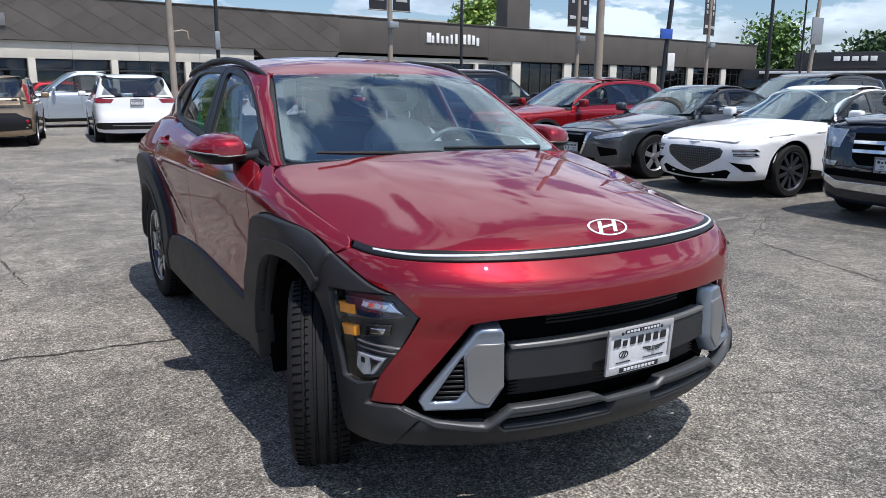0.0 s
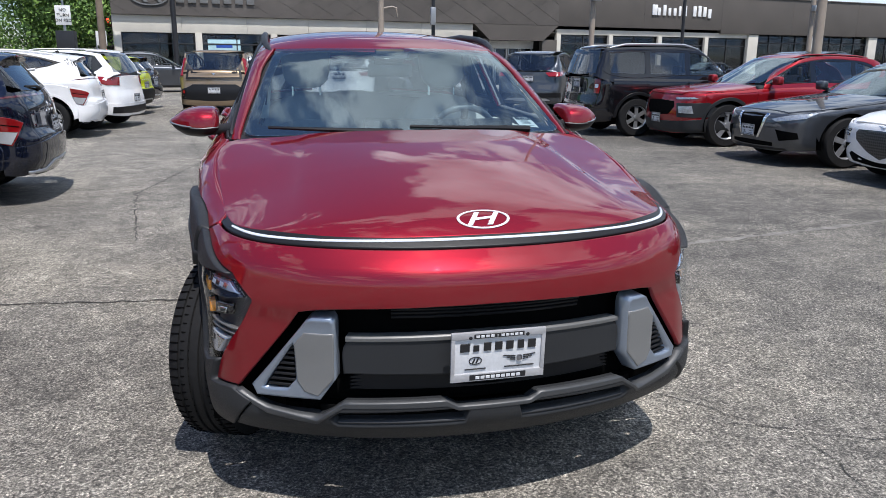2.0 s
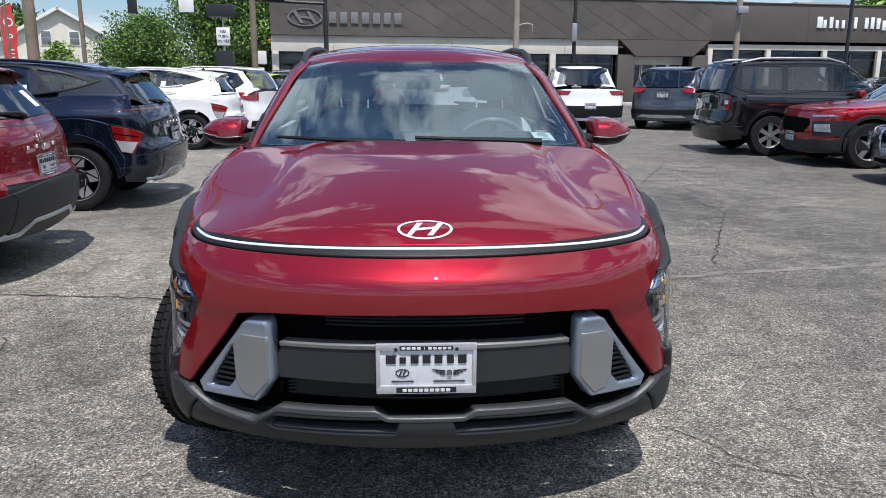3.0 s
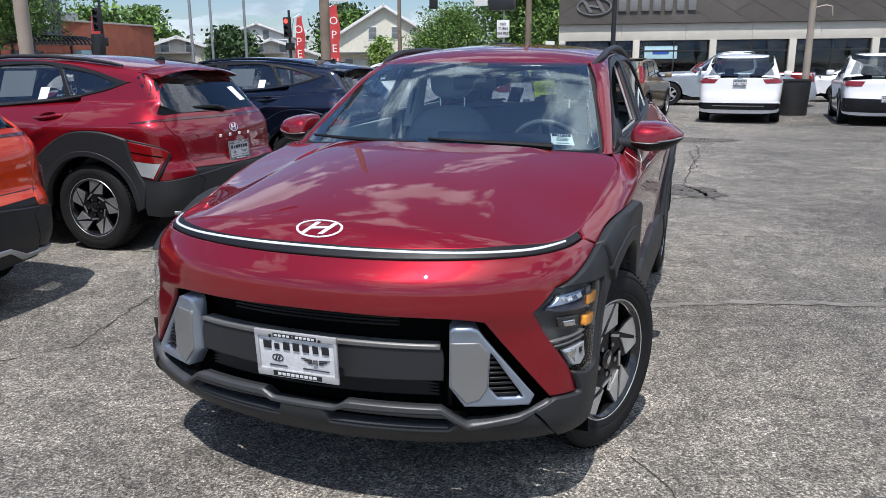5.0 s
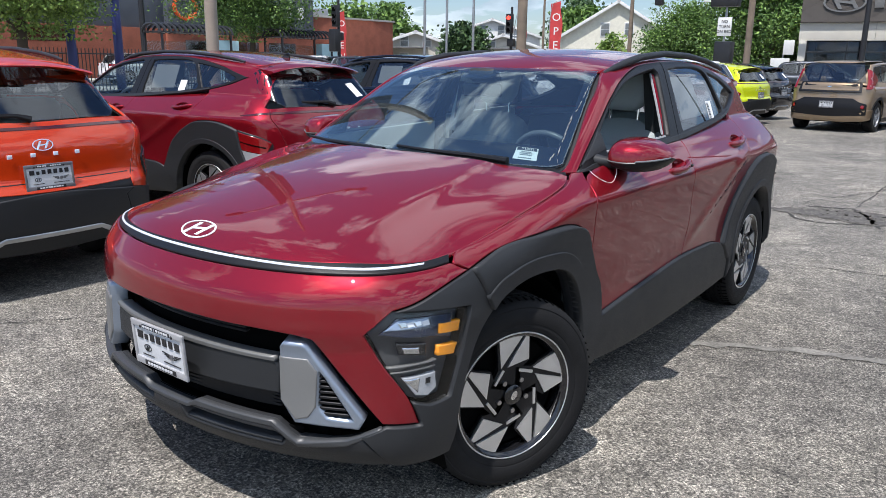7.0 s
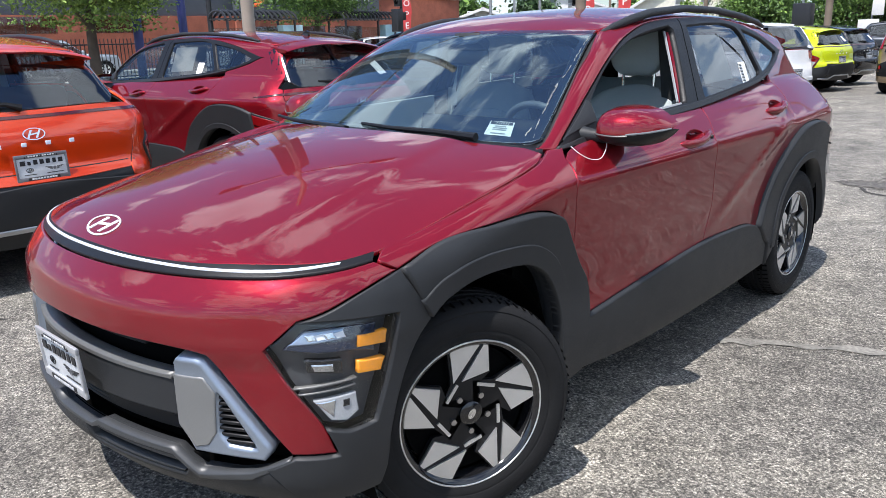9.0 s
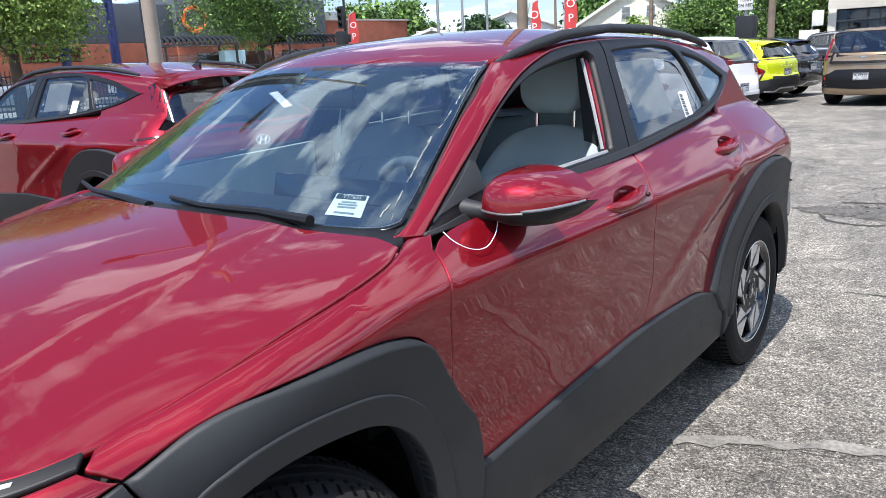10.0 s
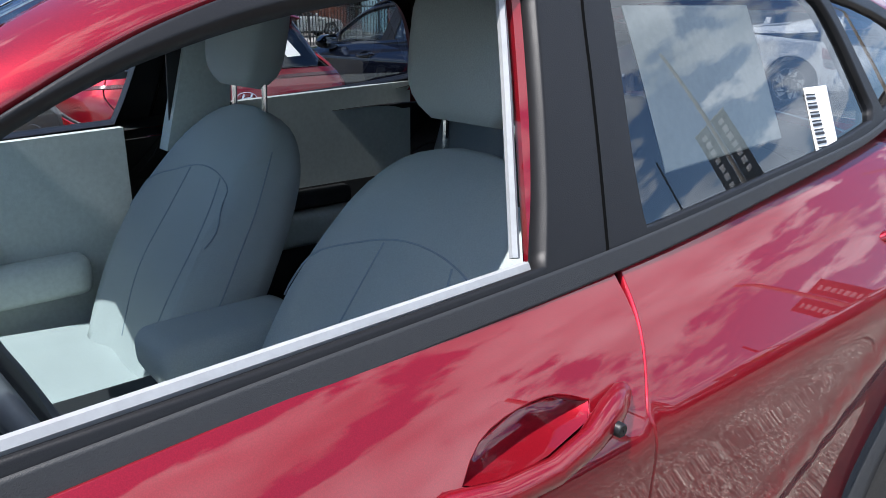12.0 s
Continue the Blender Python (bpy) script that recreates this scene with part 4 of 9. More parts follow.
    P("window_surround", [DLO, WIN_F, WIN_R, WIN_Q], SIDE, k_up, M_BLACK, car, True, off=.004, depth=.03, label="black window surround and pillars")
    P("pillar_gap", [[(.225, 1.112), (.250, 1.21), (.272, 1.303), (.296, 1.40), (.322, 1.462), (.327, 1.462), (.301, 1.40), (.277, 1.303), (.255, 1.21), (.230, 1.112)]], SIDE, k_up, M_DARK, car, True, off=.0048, depth=.006, gap=0, edge=.0006, fine=.02)
    P("sail_panel", [[(-.772, 1.066), (-.66, 1.130), (-.572, 1.186), (-.556, 1.180), (-.552, 1.112), (-.66, 1.095)]], SIDE, k_up, M_CLAD, car, True, off=.010, depth=.02, label="matt grey corner panel before the window")
    P("belt_strip", [[(-.80, 1.052), (-.60, 1.082), (-.25, 1.104), (.24, 1.126), (.60, 1.150), (1.0, 1.178), (1.19, 1.206), (1.19, 1.190), (1.0, 1.162), (.60, 1.126), (.24, 1.098), (-.25, 1.076), (-.60, 1.054), (-.79, 1.040)]], SIDE, k_up, M_CLAD, car, True, off=.012, depth=.06)
    P("front_window", [WIN_F], SIDE, k_up, M_GLASS, car, True, off=-.006, depth=.004, gap=-.004)
    P("rear_window", [WIN_R], SIDE, k_up, M_PRIVACY, car, True, off=-.006, depth=.004, gap=-.004)
    P("quarter_window", [WIN_Q], SIDE, k_up, M_PRIVACY, car, True, off=-.006, depth=.004, gap=-.004)
    P("window_sticker", [[(.808, 1.266), (.892, 1.265), (.880, 1.166), (.796, 1.169)]], SIDE, k_up, M_PAPER, car, off=-.0045, depth=.001, gap=0, edge=.0004, step=.06, label="white barcode sticker on the rear door glass")
    P("price_sheet", [[(.40, 1.40), (.72, 1.40), (.72, 1.20), (.40, 1.19)]], SIDE, k_up, M_TRIML, car, off=-.016, depth=.001, gap=0, step=.1, label="faint price sheet behind the rear door glass")
    # roof, screens
    P("roof", [sym([(0, -.345), (.30, -.315), (.50, -.25), (.545, -.215), (.575, -.10), (.585, .1), (.575, .6), (.545, 1.2), (.52, 1.60), (.48, 1.66), (0, 1.69)])], TOP, k_up, M_RED, car, step=.05)
    screen = [(0, -.99, 1.080), (.30, -.965, 1.080), (.55, -.90, 1.072), (.68, -.84, 1.068), (.70, -.81, 1.075), (.675, -.715, 1.138), (.640, -.585, 1.222), (.598, -.44, 1.312), (.552, -.28, 1.400), (.538, -.225, 1.428), (.515, -.245, 1.440), (.30, -.315, 1.448), (0, -.345, 1.450)]
    P("windscreen", [sym(screen)], SCREEN, k_up, M_WSGLASS, car, depth=.005, step=.06)
    inner = [(0, -.93, 1.112), (.30, -.91, 1.112), (.55, -.845, 1.108), (.640, -.775, 1.112), (.585, -.54, 1.25), (.515, -.305, 1.385), (.47, -.285, 1.408), (.10, -.37, 1.424), (.085, -.42, 1.395), (0, -.43, 1.390)]
    P("screen_border", [sym(screen), sym(inner)], SCREEN, k_up, M_GLOSS, car, off=-.0105, depth=.003, gap=.002)
    P("cowl", [sym([(0, -1.075), (.45, -1.024), (.72, -.93), (.745, -.86), (.70, -.80), (.40, -.90), (0, -.955)])], TOP, k_low, M_BLACK, car, off=-.012, depth=.03)
    P("rear_screen", [sym([(0, 1.72, 1.385), (.46, 1.68, 1.385), (.50, 1.70, 1.36), (.60, 1.92, 1.10), (.55, 1.98, 1.065), (0, 2.01, 1.058)])], HATCH, k_up, M_PRIVACY, car, depth=.005, step=.06)
    P("rear_pillar_trim", [[(.50, 1.68, 1.385), (.50, 1.70, 1.36), (.60, 1.92, 1.10), (.635, 1.84, 1.16), (.575, 1.66, 1.37)]], HATCH, k_up, M_GLOSS, car, True)
    # spoiler over the rear screen
    spoiler = bmesh.new()
    rows = []
    for i in range(15):
        x = -.54 + 1.08 * i / 14
        e = abs(x) / .54
        rows.append([spoiler.verts.new(p) for p in ((x, 1.60 - .02 * e, 1.440 - .055 * e ** 2.4), (x, 1.86 - .05 * e, 1.410 - .055 * e ** 2.4), (x, 1.89 - .06 * e, 1.396 - .055 * e ** 2.4),
                                                    (x, 1.85 - .06 * e, 1.384 - .055 * e ** 2.4), (x, 1.66, 1.384 - .055 * e ** 2.4))])
    for a, b in zip(rows, rows[1:]):
        for k in range(5):
            spoiler.faces.new((a[k], b[k], b[(k + 1) % 5], a[(k + 1) % 5]))
    spoiler.faces.new(rows[0])
    spoiler.faces.new(rows[-1][::-1])
    bmesh.ops.recalc_face_normals(spoiler, faces=spoiler.faces[:])
    part("spoiler", spoiler, M_RED, car, angle=60)
    block("stop_lamp", (.24, .012, .012), (0, 1.882, 1.390), M_TAIL, car, "red high-level stop lamp", bevel=.003)
    # tailgate and rear bumper
    P("tailgate", [sym([(0, 2.03, 1.062), (.55, 1.98, 1.068), (.66, 1.90, 1.06), (.675, 1.92, .99), (.665, 2.0, .90), (.60, 2.05, .72), (.555, 2.07, .655), (0, 2.12, .640)])], TAIL, k_low, M_RED, car, step=.035)
    P("rear_light_strip", [sym([(0, 2.05, 1.034), (.55, 1.99, 1.036), (.70, 1.88, 1.030), (.80, 1.70, 1.006), (.79, 1.72, 1.000), (.70, 1.88, 1.010), (.55, 1.99, 1.014), (0, 2.05, 1.012)])], TAIL, k_low, M_TAILDARK, car, off=.004, edge=.0015, label="dark red light strip across the tailgate")
    P("rear_corner", [[(.66, 1.90, 1.06), (.675, 1.92, .99), (.665, 2.0, .90), (.60, 2.05, .72), (.555, 2.07, .655), (.555, 2.07, .60), (.72, 1.97, .575), (.785, 1.90, .565), (.72, 1.985, .755), (.735, 1.97, .80), (.83, 1.70, .885), (.81, 1.89, .93), (.80, 1.905, 1.0), (.77, 1.88, 1.08)]], TAIL, k_low, M_RED, car, True)
    tail_lamp = [(.725, 1.985, .785), (.76, 1.90, .825), (.83, 1.71, .872), (.835, 1.735, .76), (.825, 1.80, .60), (.79, 1.89, .575)]
    P("rear_corner_cladding", [[(.83, 1.70, .888), (.76, 1.90, .835), (.735, 1.97, .800), (.715, 1.99, .775), (.785, 1.90, .565), (.72, 1.97, .575), (.555, 2.07, .60), (.50, 2.10, .56), (.55, 2.05, .36), (.72, 1.95, .29), (.80, 1.80, .30), (.82, 1.80, .38), (.83, 1.80, .54), (.84, 1.755, .66), (.84, 1.72, .76)]], TAIL, k_low, M_CLAD, car, True, off=.012)
    P("tail_lamp", [tail_lamp], TAIL, k_low, M_TAIL, car, True, off=.020, depth=.02, edge=.004, label="red and clear tail lamp")
    for sgn, owner in ((1, car.children[-2]), (-1, car.children[-1])):
        d = skin([[(.755, 1.93, .70), (.835, 1.745, .73), (.825, 1.80, .605), (.79, 1.885, .585)]], TAIL, k_low, off=.0225, depth=.01, step=.03)
        put("clear_lens", mesh_of("clear_lens", *(d if sgn > 0 else flipped(d))), M_LAMPWHITE, owner, "clear lower lens")
        d = skin([[(.75, 1.945, .755), (.83, 1.73, .80), (.83, 1.735, .785), (.755, 1.94, .742)]], TAIL, k_low, off=.022, depth=.01, step=.03)
        put("lamp_bar", mesh_of("lamp_bar", *(d if sgn > 0 else flipped(d))), M_DARK, owner)
    P("rear_backing", [sym([(0, 2.12, .78), (.62, 2.02, .78), (.76, 1.90, .74), (.80, 1.83, .56), (.79, 1.80, .32), (0, 2.08, .30)])], TAIL, k_low, M_CLAD, car, off=-.004, depth=.004, step=.07)
    P("rear_bumper", [sym([(0, 2.13, .638), (.555, 2.07, .60), (.50, 2.10, .56), (.55, 2.05, .36), (.60, 2.02, .28), (0, 2.08, .26)])], TAIL, k_low, M_CLAD, car, off=.016, depth=.05, edge=.006)
    P("rear_skid", [sym([(0, 2.12, .40), (.30, 2.11, .40), (.46, 2.07, .335), (.70, 1.95, .335), (.70, 1.95, .312), (.44, 2.07, .30), (.30, 2.1, .37), (0, 2.1, .37)])], TAIL, k_low, M_SILVER, car, off=.028, depth=.03, edge=.004, label="silver skid trim", sharp=.985)
    plate(car, pose(0, 2.142, .735, -4, 0, 180))
    oval_badge("rear_badge", car, pose(0, 2.096, .925, 78, 0, 180), .065, .036, M_CHROME)
    for k in range(4):
        block("badge_bar", (.030, .006, .024), (-.21 + .14 * k, 2.108, .868), M_WHITE, car, bevel=.002)
    wiper = bmesh.new()
    tube(wiper, [(0.02, 2.03, 1.075), (.10, 2.02, 1.10), (.36, 1.97, 1.105)], [.022, .014, .008], 8)
    part("rear_wiper", wiper, M_BLACK, car)
    P("rear_sheet", [[(-.30, 1.85, 1.225), (-.40, 1.84, 1.235), (-.46, 1.93, 1.12), (-.36, 1.94, 1.11)]], HATCH, k_up, M_PAPER, car, off=.002, depth=.001, gap=0, edge=.0004, step=.06, label="white paper sheet stuck on the rear screen")
    # roof rails, fin
    for sgn in (1, -1):
        rail = bmesh.new()
        path = [(sgn * x, y, z) for x, y, z in ((.560, -.225, 1.412), (.575, -.15, 1.436), (.584, -.04, 1.462), (.582, .12, 1.487), (.570, .45, 1.508), (.558, .8, 1.503), (.546, 1.15, 1.478), (.538, 1.38, 1.448), (.530, 1.48, 1.428))]
        tube(rail, path, [.008, .014, .017, .017, .016, .016, .015, .014, .008], 10, 1.0)
        part("roof_rail", rail, M_CLAD, car, "dark grey roof rail", angle=70)
    fin = bmesh.new()
    prism(fin, [(-.09, 0), (.07, 0), (.075, .045), (.05, .058), (.0, .03)], .02, Matrix(((0, 0, 1, -.01), (1, 0, 0, 1.40), (0, 1, 0, 1.452), (0, 0, 0, 1))))
    part("antenna_fin", fin, M_GLOSS, car)
    # mirrors
    for sgn in (1, -1):
        bm_cap, bm_low = bmesh.new(), bmesh.new()
        for bm, a0, a1 in ((bm_cap, 0.0, math.pi / 2), (bm_low, math.pi / 2, math.pi)):
            rows = []
            for i in range(19):
                x = .806 + .212 * (1 - (1 - i / 18) ** 1.15)
                zs, zt, zb, yf, yb = (float(c(x)) for c in (MIR_SPLIT, MIR_TOP, MIR_LOW, MIR_NOSE, MIR_BACK))
                row = []
                for k in range(13):
                    a = a0 + (a1 - a0) * k / 12
                    c = math.cos(a)
                    z = zs + (zt - zs) * max(0, c) ** .62 if a0 == 0 else zs - (zs - zb) * max(0, -c) ** .7
                    y = yb - (yb - yf) * (max(0, math.sin(a)) ** .62 if a0 == 0 else .97 * max(0, math.sin(a)) ** .6)
                    row.append(bm.verts.new((sgn * x, y, z)))
                rows.append(row)
            for a, b in zip(rows, rows[1:]):
                for k in range(12):
                    bm.faces.new((a[k], a[k + 1], b[k + 1], b[k]))
                bm.faces.new((a[12], a[0], b[0], b[12]))
            bm.faces.new(rows[0])
            bm.faces.new(rows[-1][::-1])
            bmesh.ops.remove_doubles(bm, verts=bm.verts[:], dist=.0003)
            bmesh.ops.recalc_face_normals(bm, faces=bm.faces[:])
        mirror = part("door_mirror", bm_cap, M_RED, car, "crimson door mirror on a black foot", angle=50)
        part("mirror_base", bm_low, M_BLACK, mirror, angle=50)
        block("mirror_glass", (.125, .004, .060), (sgn * .880, -.4665, 1.116), M_CHROME, mirror, bevel=.002, turn=Matrix.Rotation(sgn * .06, 4, "Z"))
        foot = bmesh.new()
        tube(foot, [(sgn * .745, -.645, 1.080), (sgn * .785, -.630, 1.076), (sgn * .83, -.605, 1.072), (sgn * .88, -.58, 1.066)], [.030, .023, .022, .020], 12)
        part("mirror_foot", foot, M_CLAD, mirror, angle=80)
        turn_lamp = bmesh.new()
        tube(turn_lamp, [(sgn * x, float(MIR_NOSE(x)) + .003, float(MIR_SPLIT(x)) + .001) for x in np.linspace(.918, 1.016, 10)], [.003] + [.0044] * 8 + [.003], 8)
        part("turn_lamp", turn_lamp, M_TURN, mirror, "slim clear turn lamp")
        # paler bar puts the lit upper edge of the lower housing into colour
        lit_edge = bmesh.new()
        tube(lit_edge, [(sgn * x, float(MIR_NOSE(x)) + .001, float(MIR_SPLIT(x)) - .004) for x in np.linspace(.808, .924, 9)], .0034, 6)
        part("mirror_joint", lit_edge, M_CLAD2, mirror)
    # handles
    for sgn in (1, -1):
        for y, z in ((0.0, .996), (.948, 1.043)):
            grip = bmesh.new()
            run = ((-.126, -.007, -.008), (-.092, -.006, .002), (-.045, -.008, .014), (.015, -.007, .019), (.070, 0.0, .018), (.115, .008, .011), (.148, .012, .001), (.167, .013, -.008))
            tube(grip, [(sgn * (skin_x(y + dy, z + dz) + out), y + dy, z + dz) for dy, dz, out in run], [.004, .0125, .0125, .0120, .0125, .0155, .0125, .004], 12, 1.25)
            handle = part("door_handle", grip, M_RED, car, angle=80)
            cup = bmesh.new()
            rings = []
            for size, sunk in ((1.03, -.002), (.97, -.014), (.80, -.030), (.45, -.038)):
                ring = [(cy, cz) for cy, cz in cup_loop(y, z, size)]
                rings.append([cup.verts.new((sgn * (skin_x(cy, cz) + sunk), cy, cz)) for cy, cz in ring])
            for p, q in zip(rings, rings[1:]):
                for i in range(len(p)):
                    cup.faces.new((p[i], p[(i + 1) % len(p)], q[(i + 1) % len(p)], q[i]))
            cup.faces.new(rings[-1])
            bmesh.ops.recalc_face_normals(cup, faces=cup.faces[:])
            part("handle_cup", cup, M_RED, handle, angle=80)
            if y < .5 and sgn > 0:
                knob = revolve(bmesh.new(), [(.001, .004), (.006, .004), (.0075, .002), (.0075, -.01)], 16)
                part("key_cap", knob, M_BLACK, handle).matrix_basis = Matrix.Translation((skin_x(y + .10, z) + .026, y + .105, z + .003))
    # wheels, wells and floor
    for sgn in (1, -1):
        for y, steer in ((-1.33, -22.8), (1.33, 0)):
            turn = Matrix.Rotation(radians(steer if STEER else 0), 4, "Z") @ (Matrix() if sgn > 0 else Matrix.Rotation(math.pi, 4, "Z"))
            wheel_mesh(car, (sgn * (.757 if y < 0 else .742), y if y > 0 else -1.308, .3435), turn @ Matrix.Rotation(.55 + y * .4 + sgn, 4, "X"))
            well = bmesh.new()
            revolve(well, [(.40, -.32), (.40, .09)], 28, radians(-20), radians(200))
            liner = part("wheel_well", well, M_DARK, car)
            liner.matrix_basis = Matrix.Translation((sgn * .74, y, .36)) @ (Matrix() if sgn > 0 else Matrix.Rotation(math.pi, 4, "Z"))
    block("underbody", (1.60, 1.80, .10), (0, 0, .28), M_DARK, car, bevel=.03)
    # unseen black blocks added so that no sunlight leaks through below
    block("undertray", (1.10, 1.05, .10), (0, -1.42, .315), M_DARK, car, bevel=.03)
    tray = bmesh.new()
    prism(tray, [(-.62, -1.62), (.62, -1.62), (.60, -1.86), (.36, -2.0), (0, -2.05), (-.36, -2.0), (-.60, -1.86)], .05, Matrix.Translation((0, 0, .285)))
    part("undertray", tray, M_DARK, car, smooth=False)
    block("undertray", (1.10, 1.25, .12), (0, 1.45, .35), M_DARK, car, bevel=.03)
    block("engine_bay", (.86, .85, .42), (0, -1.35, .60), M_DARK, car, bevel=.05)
    # wipers
    for x0, y0, x1 in ((.52, -.93, -.02), (-.06, -1.00, -.60)):
        w = bmesh.new()
        pts = [(x0, y0, 1.085), ((x0 * 2 + x1) / 3, -.985 + .1 * abs(x0), 1.092), ((x0 + 2 * x1) / 3, -.975, 1.100), (x1, -.955 + .10 * x1 * x1, 1.105)]
        tube(w, pts, [.015, .011, .008, .006], 8)
        blade = part("wiper", w, M_BLACK, car)
    # cabin
    cabin(car)
    return car


def cushion(size, bevel, at, turn=None, puff=.0):
    bm = bmesh.new()
    box(bm, size, at, turn, bevel, 4)
    return bm


def seat(parent, x, cloth):
    """A front seat: cushion, backrest with side bolsters, head restraint on two posts."""
    lean = Matrix.Translation((x, .035, .60)) @ Matrix.Rotation(radians(-28.5), 4, "X")
    bm = bmesh.new()
    n, mrows = 20, 16
    top, low = [], []
    for i in range(mrows + 1):
        v = i / mrows
        y = -.40 + .52 * v
        edge = 1 - .30 * max(0, (.16 - v) / .16) ** 2
        row, under = [], []
        for k in range(n + 1):
            u = -1 + 2 * k / n
            rim = (1 - abs(u) ** 8) ** .5
            swell = .035 * math.exp(-((abs(u) - .78) / .16) ** 2) - .012 * math.exp(-(u / .4) ** 2)
            z = .575 + .045 * (1 - v) + (.055 + swell) * rim * edge
            row.append(bm.verts.new((x + .275 * u, y, z)))
            under.append(bm.verts.new((x + .262 * u, y, .50)))
        top.append(row)
        low.append(under)
    for i in range(mrows):
        for k in range(n):
            bm.faces.new((top[i][k], top[i][k + 1], top[i + 1][k + 1], top[i + 1][k]))
            bm.faces.new((low[i][k], low[i + 1][k], low[i + 1][k + 1], low[i][k + 1]))
        for k in (0, n):
            bm.faces.new((top[i][k], top[i + 1][k], low[i + 1][k], low[i][k]))
    for i in (0, mrows):
        for k in range(n):
            bm.faces.new((top[i][k], top[i][k + 1], low[i][k + 1], low[i][k]))
    bmesh.ops.recalc_face_normals(bm, faces=bm.faces[:])
    base = part("seat", bm, cloth, parent, "grey cloth front seat", angle=60)
    half_at = curve((0, .225), (.10, .272), (.25, .295), (.40, .285), (.52, .250), (.60, .195), (.635, .130), (.65, .05))

    def front(u, h):
        """How far the front of the backrest stands forward at u across and h up."""
        rim = max(0, 1 - abs(u) ** 7) ** .5
        bolster = .050 * math.exp(-((abs(u) - .76) / .17) ** 2) * max(0, min(1, (.60 - h) / .25))
        belly = .020 * math.exp(-((h - .20) / .14) ** 2) * (1 - u * u)
        return -(.058 + bolster + belly) * rim * (1 - .55 * max(0, (h - .50) / .15) ** 2)

    bm = bmesh.new()
    n, mrows = 24, 26
    sheet = [[], []]
    for i in range(mrows + 1):
        h = .65 * (1 - (1 - i / mrows) ** 1.35)
        half = float(half_at(h))
        for side in (0, 1):
            row = []
            for k in range(n + 1):
                u = -1 + 2 * k / n
                y = front(u, h) if side == 0 else .072 * max(0, 1 - abs(u) ** 5) ** .5 * (1 - .6 * max(0, (h - .50) / .15) ** 2)
                row.append(bm.verts.new(lean @ Vector((half * u, y, h))))
            sheet[side].append(row)
    for side in (0, 1):
        for i in range(mrows):
            for k in range(n):
                bm.faces.new((sheet[side][i][k], sheet[side][i][k + 1], sheet[side][i + 1][k + 1], sheet[side][i + 1][k]))
    bmesh.ops.remove_doubles(bm, verts=bm.verts[:], dist=.0015)
    bmesh.ops.holes_fill(bm, edges=[e for e in bm.edges if e.is_boundary], sides=0)
    bmesh.ops.recalc_face_normals(bm, faces=bm.faces[:])
    part("backrest", bm, cloth, base, angle=75)
    seams = bmesh.new()

    def stitch(pts):
        tube(seams, [lean @ Vector((float(half_at(h)) * u, front(u, h) - .0006, h)) for u, h in pts], .0017, 5)
    stitch([(.80 * math.cos(a), .36 + .125 * math.sin(a)) for a in np.linspace(-.25, math.pi + .25, 25)])
    for sg in (-1, 1):
        stitch([(sg * (.30 + .06 * math.sin(3 * v)), .05 + .42 * v) for v in np.linspace(0, 1, 14)])
        stitch([(sg * .93, .06 + .50 * v) for v in np.linspace(0, 1, 14)])
    part("seam", seams, M_SEAM, base)
    hb = bmesh.new()
    hm = Matrix.Translation((x, .338, 1.334)) @ Matrix.Rotation(radians(-12), 4, "X")
    rows = []
    for i in range(15):
        v = -1 + 2 * i / 14
        wide = (.132 + .012 * v) * (1 - abs(v) ** 4.5 * .42)
        deep = .056 * (1 - abs(v) ** 4 * .55)
        rows.append([hb.verts.new(hm @ Vector((wide * math.copysign(abs(math.cos(a)) ** .55, math.cos(a)), deep * math.copysign(abs(math.sin(a)) ** .6, math.sin(a)) - .012 * (math.cos(a) ** 2), .112 * v))) for a in np.linspace(0, 2 * math.pi, 33)[:-1]])
    for a, b in zip(rows, rows[1:]):
        for k in range(32):
            hb.faces.new((a[k], a[(k + 1) % 32], b[(k + 1) % 32], b[k]))
    hb.faces.new(rows[0][::-1])
    hb.faces.new(rows[-1])
    bmesh.ops.recalc_face_normals(hb, faces=hb.faces[:])
    part("head_restraint", hb, cloth, base, angle=75)
    for sg in (-.077, .077):
        rod = bmesh.new()
        tube(rod, [(x + sg, .332, 1.26), (x + sg, .325, 1.13)], .0065, 8)
        part("restraint_post", rod, M_CHROME, base)
        part("post_collar", revolve(bmesh.new(), [(.007, .004), (.017, .004), (.019, 0), (.019, -.012)], 16), M_TRIM, base).matrix_basis = Matrix.Translation((x + sg, .326, 1.163)) @ Matrix.Rotation(-math.pi / 2, 4, "Y")


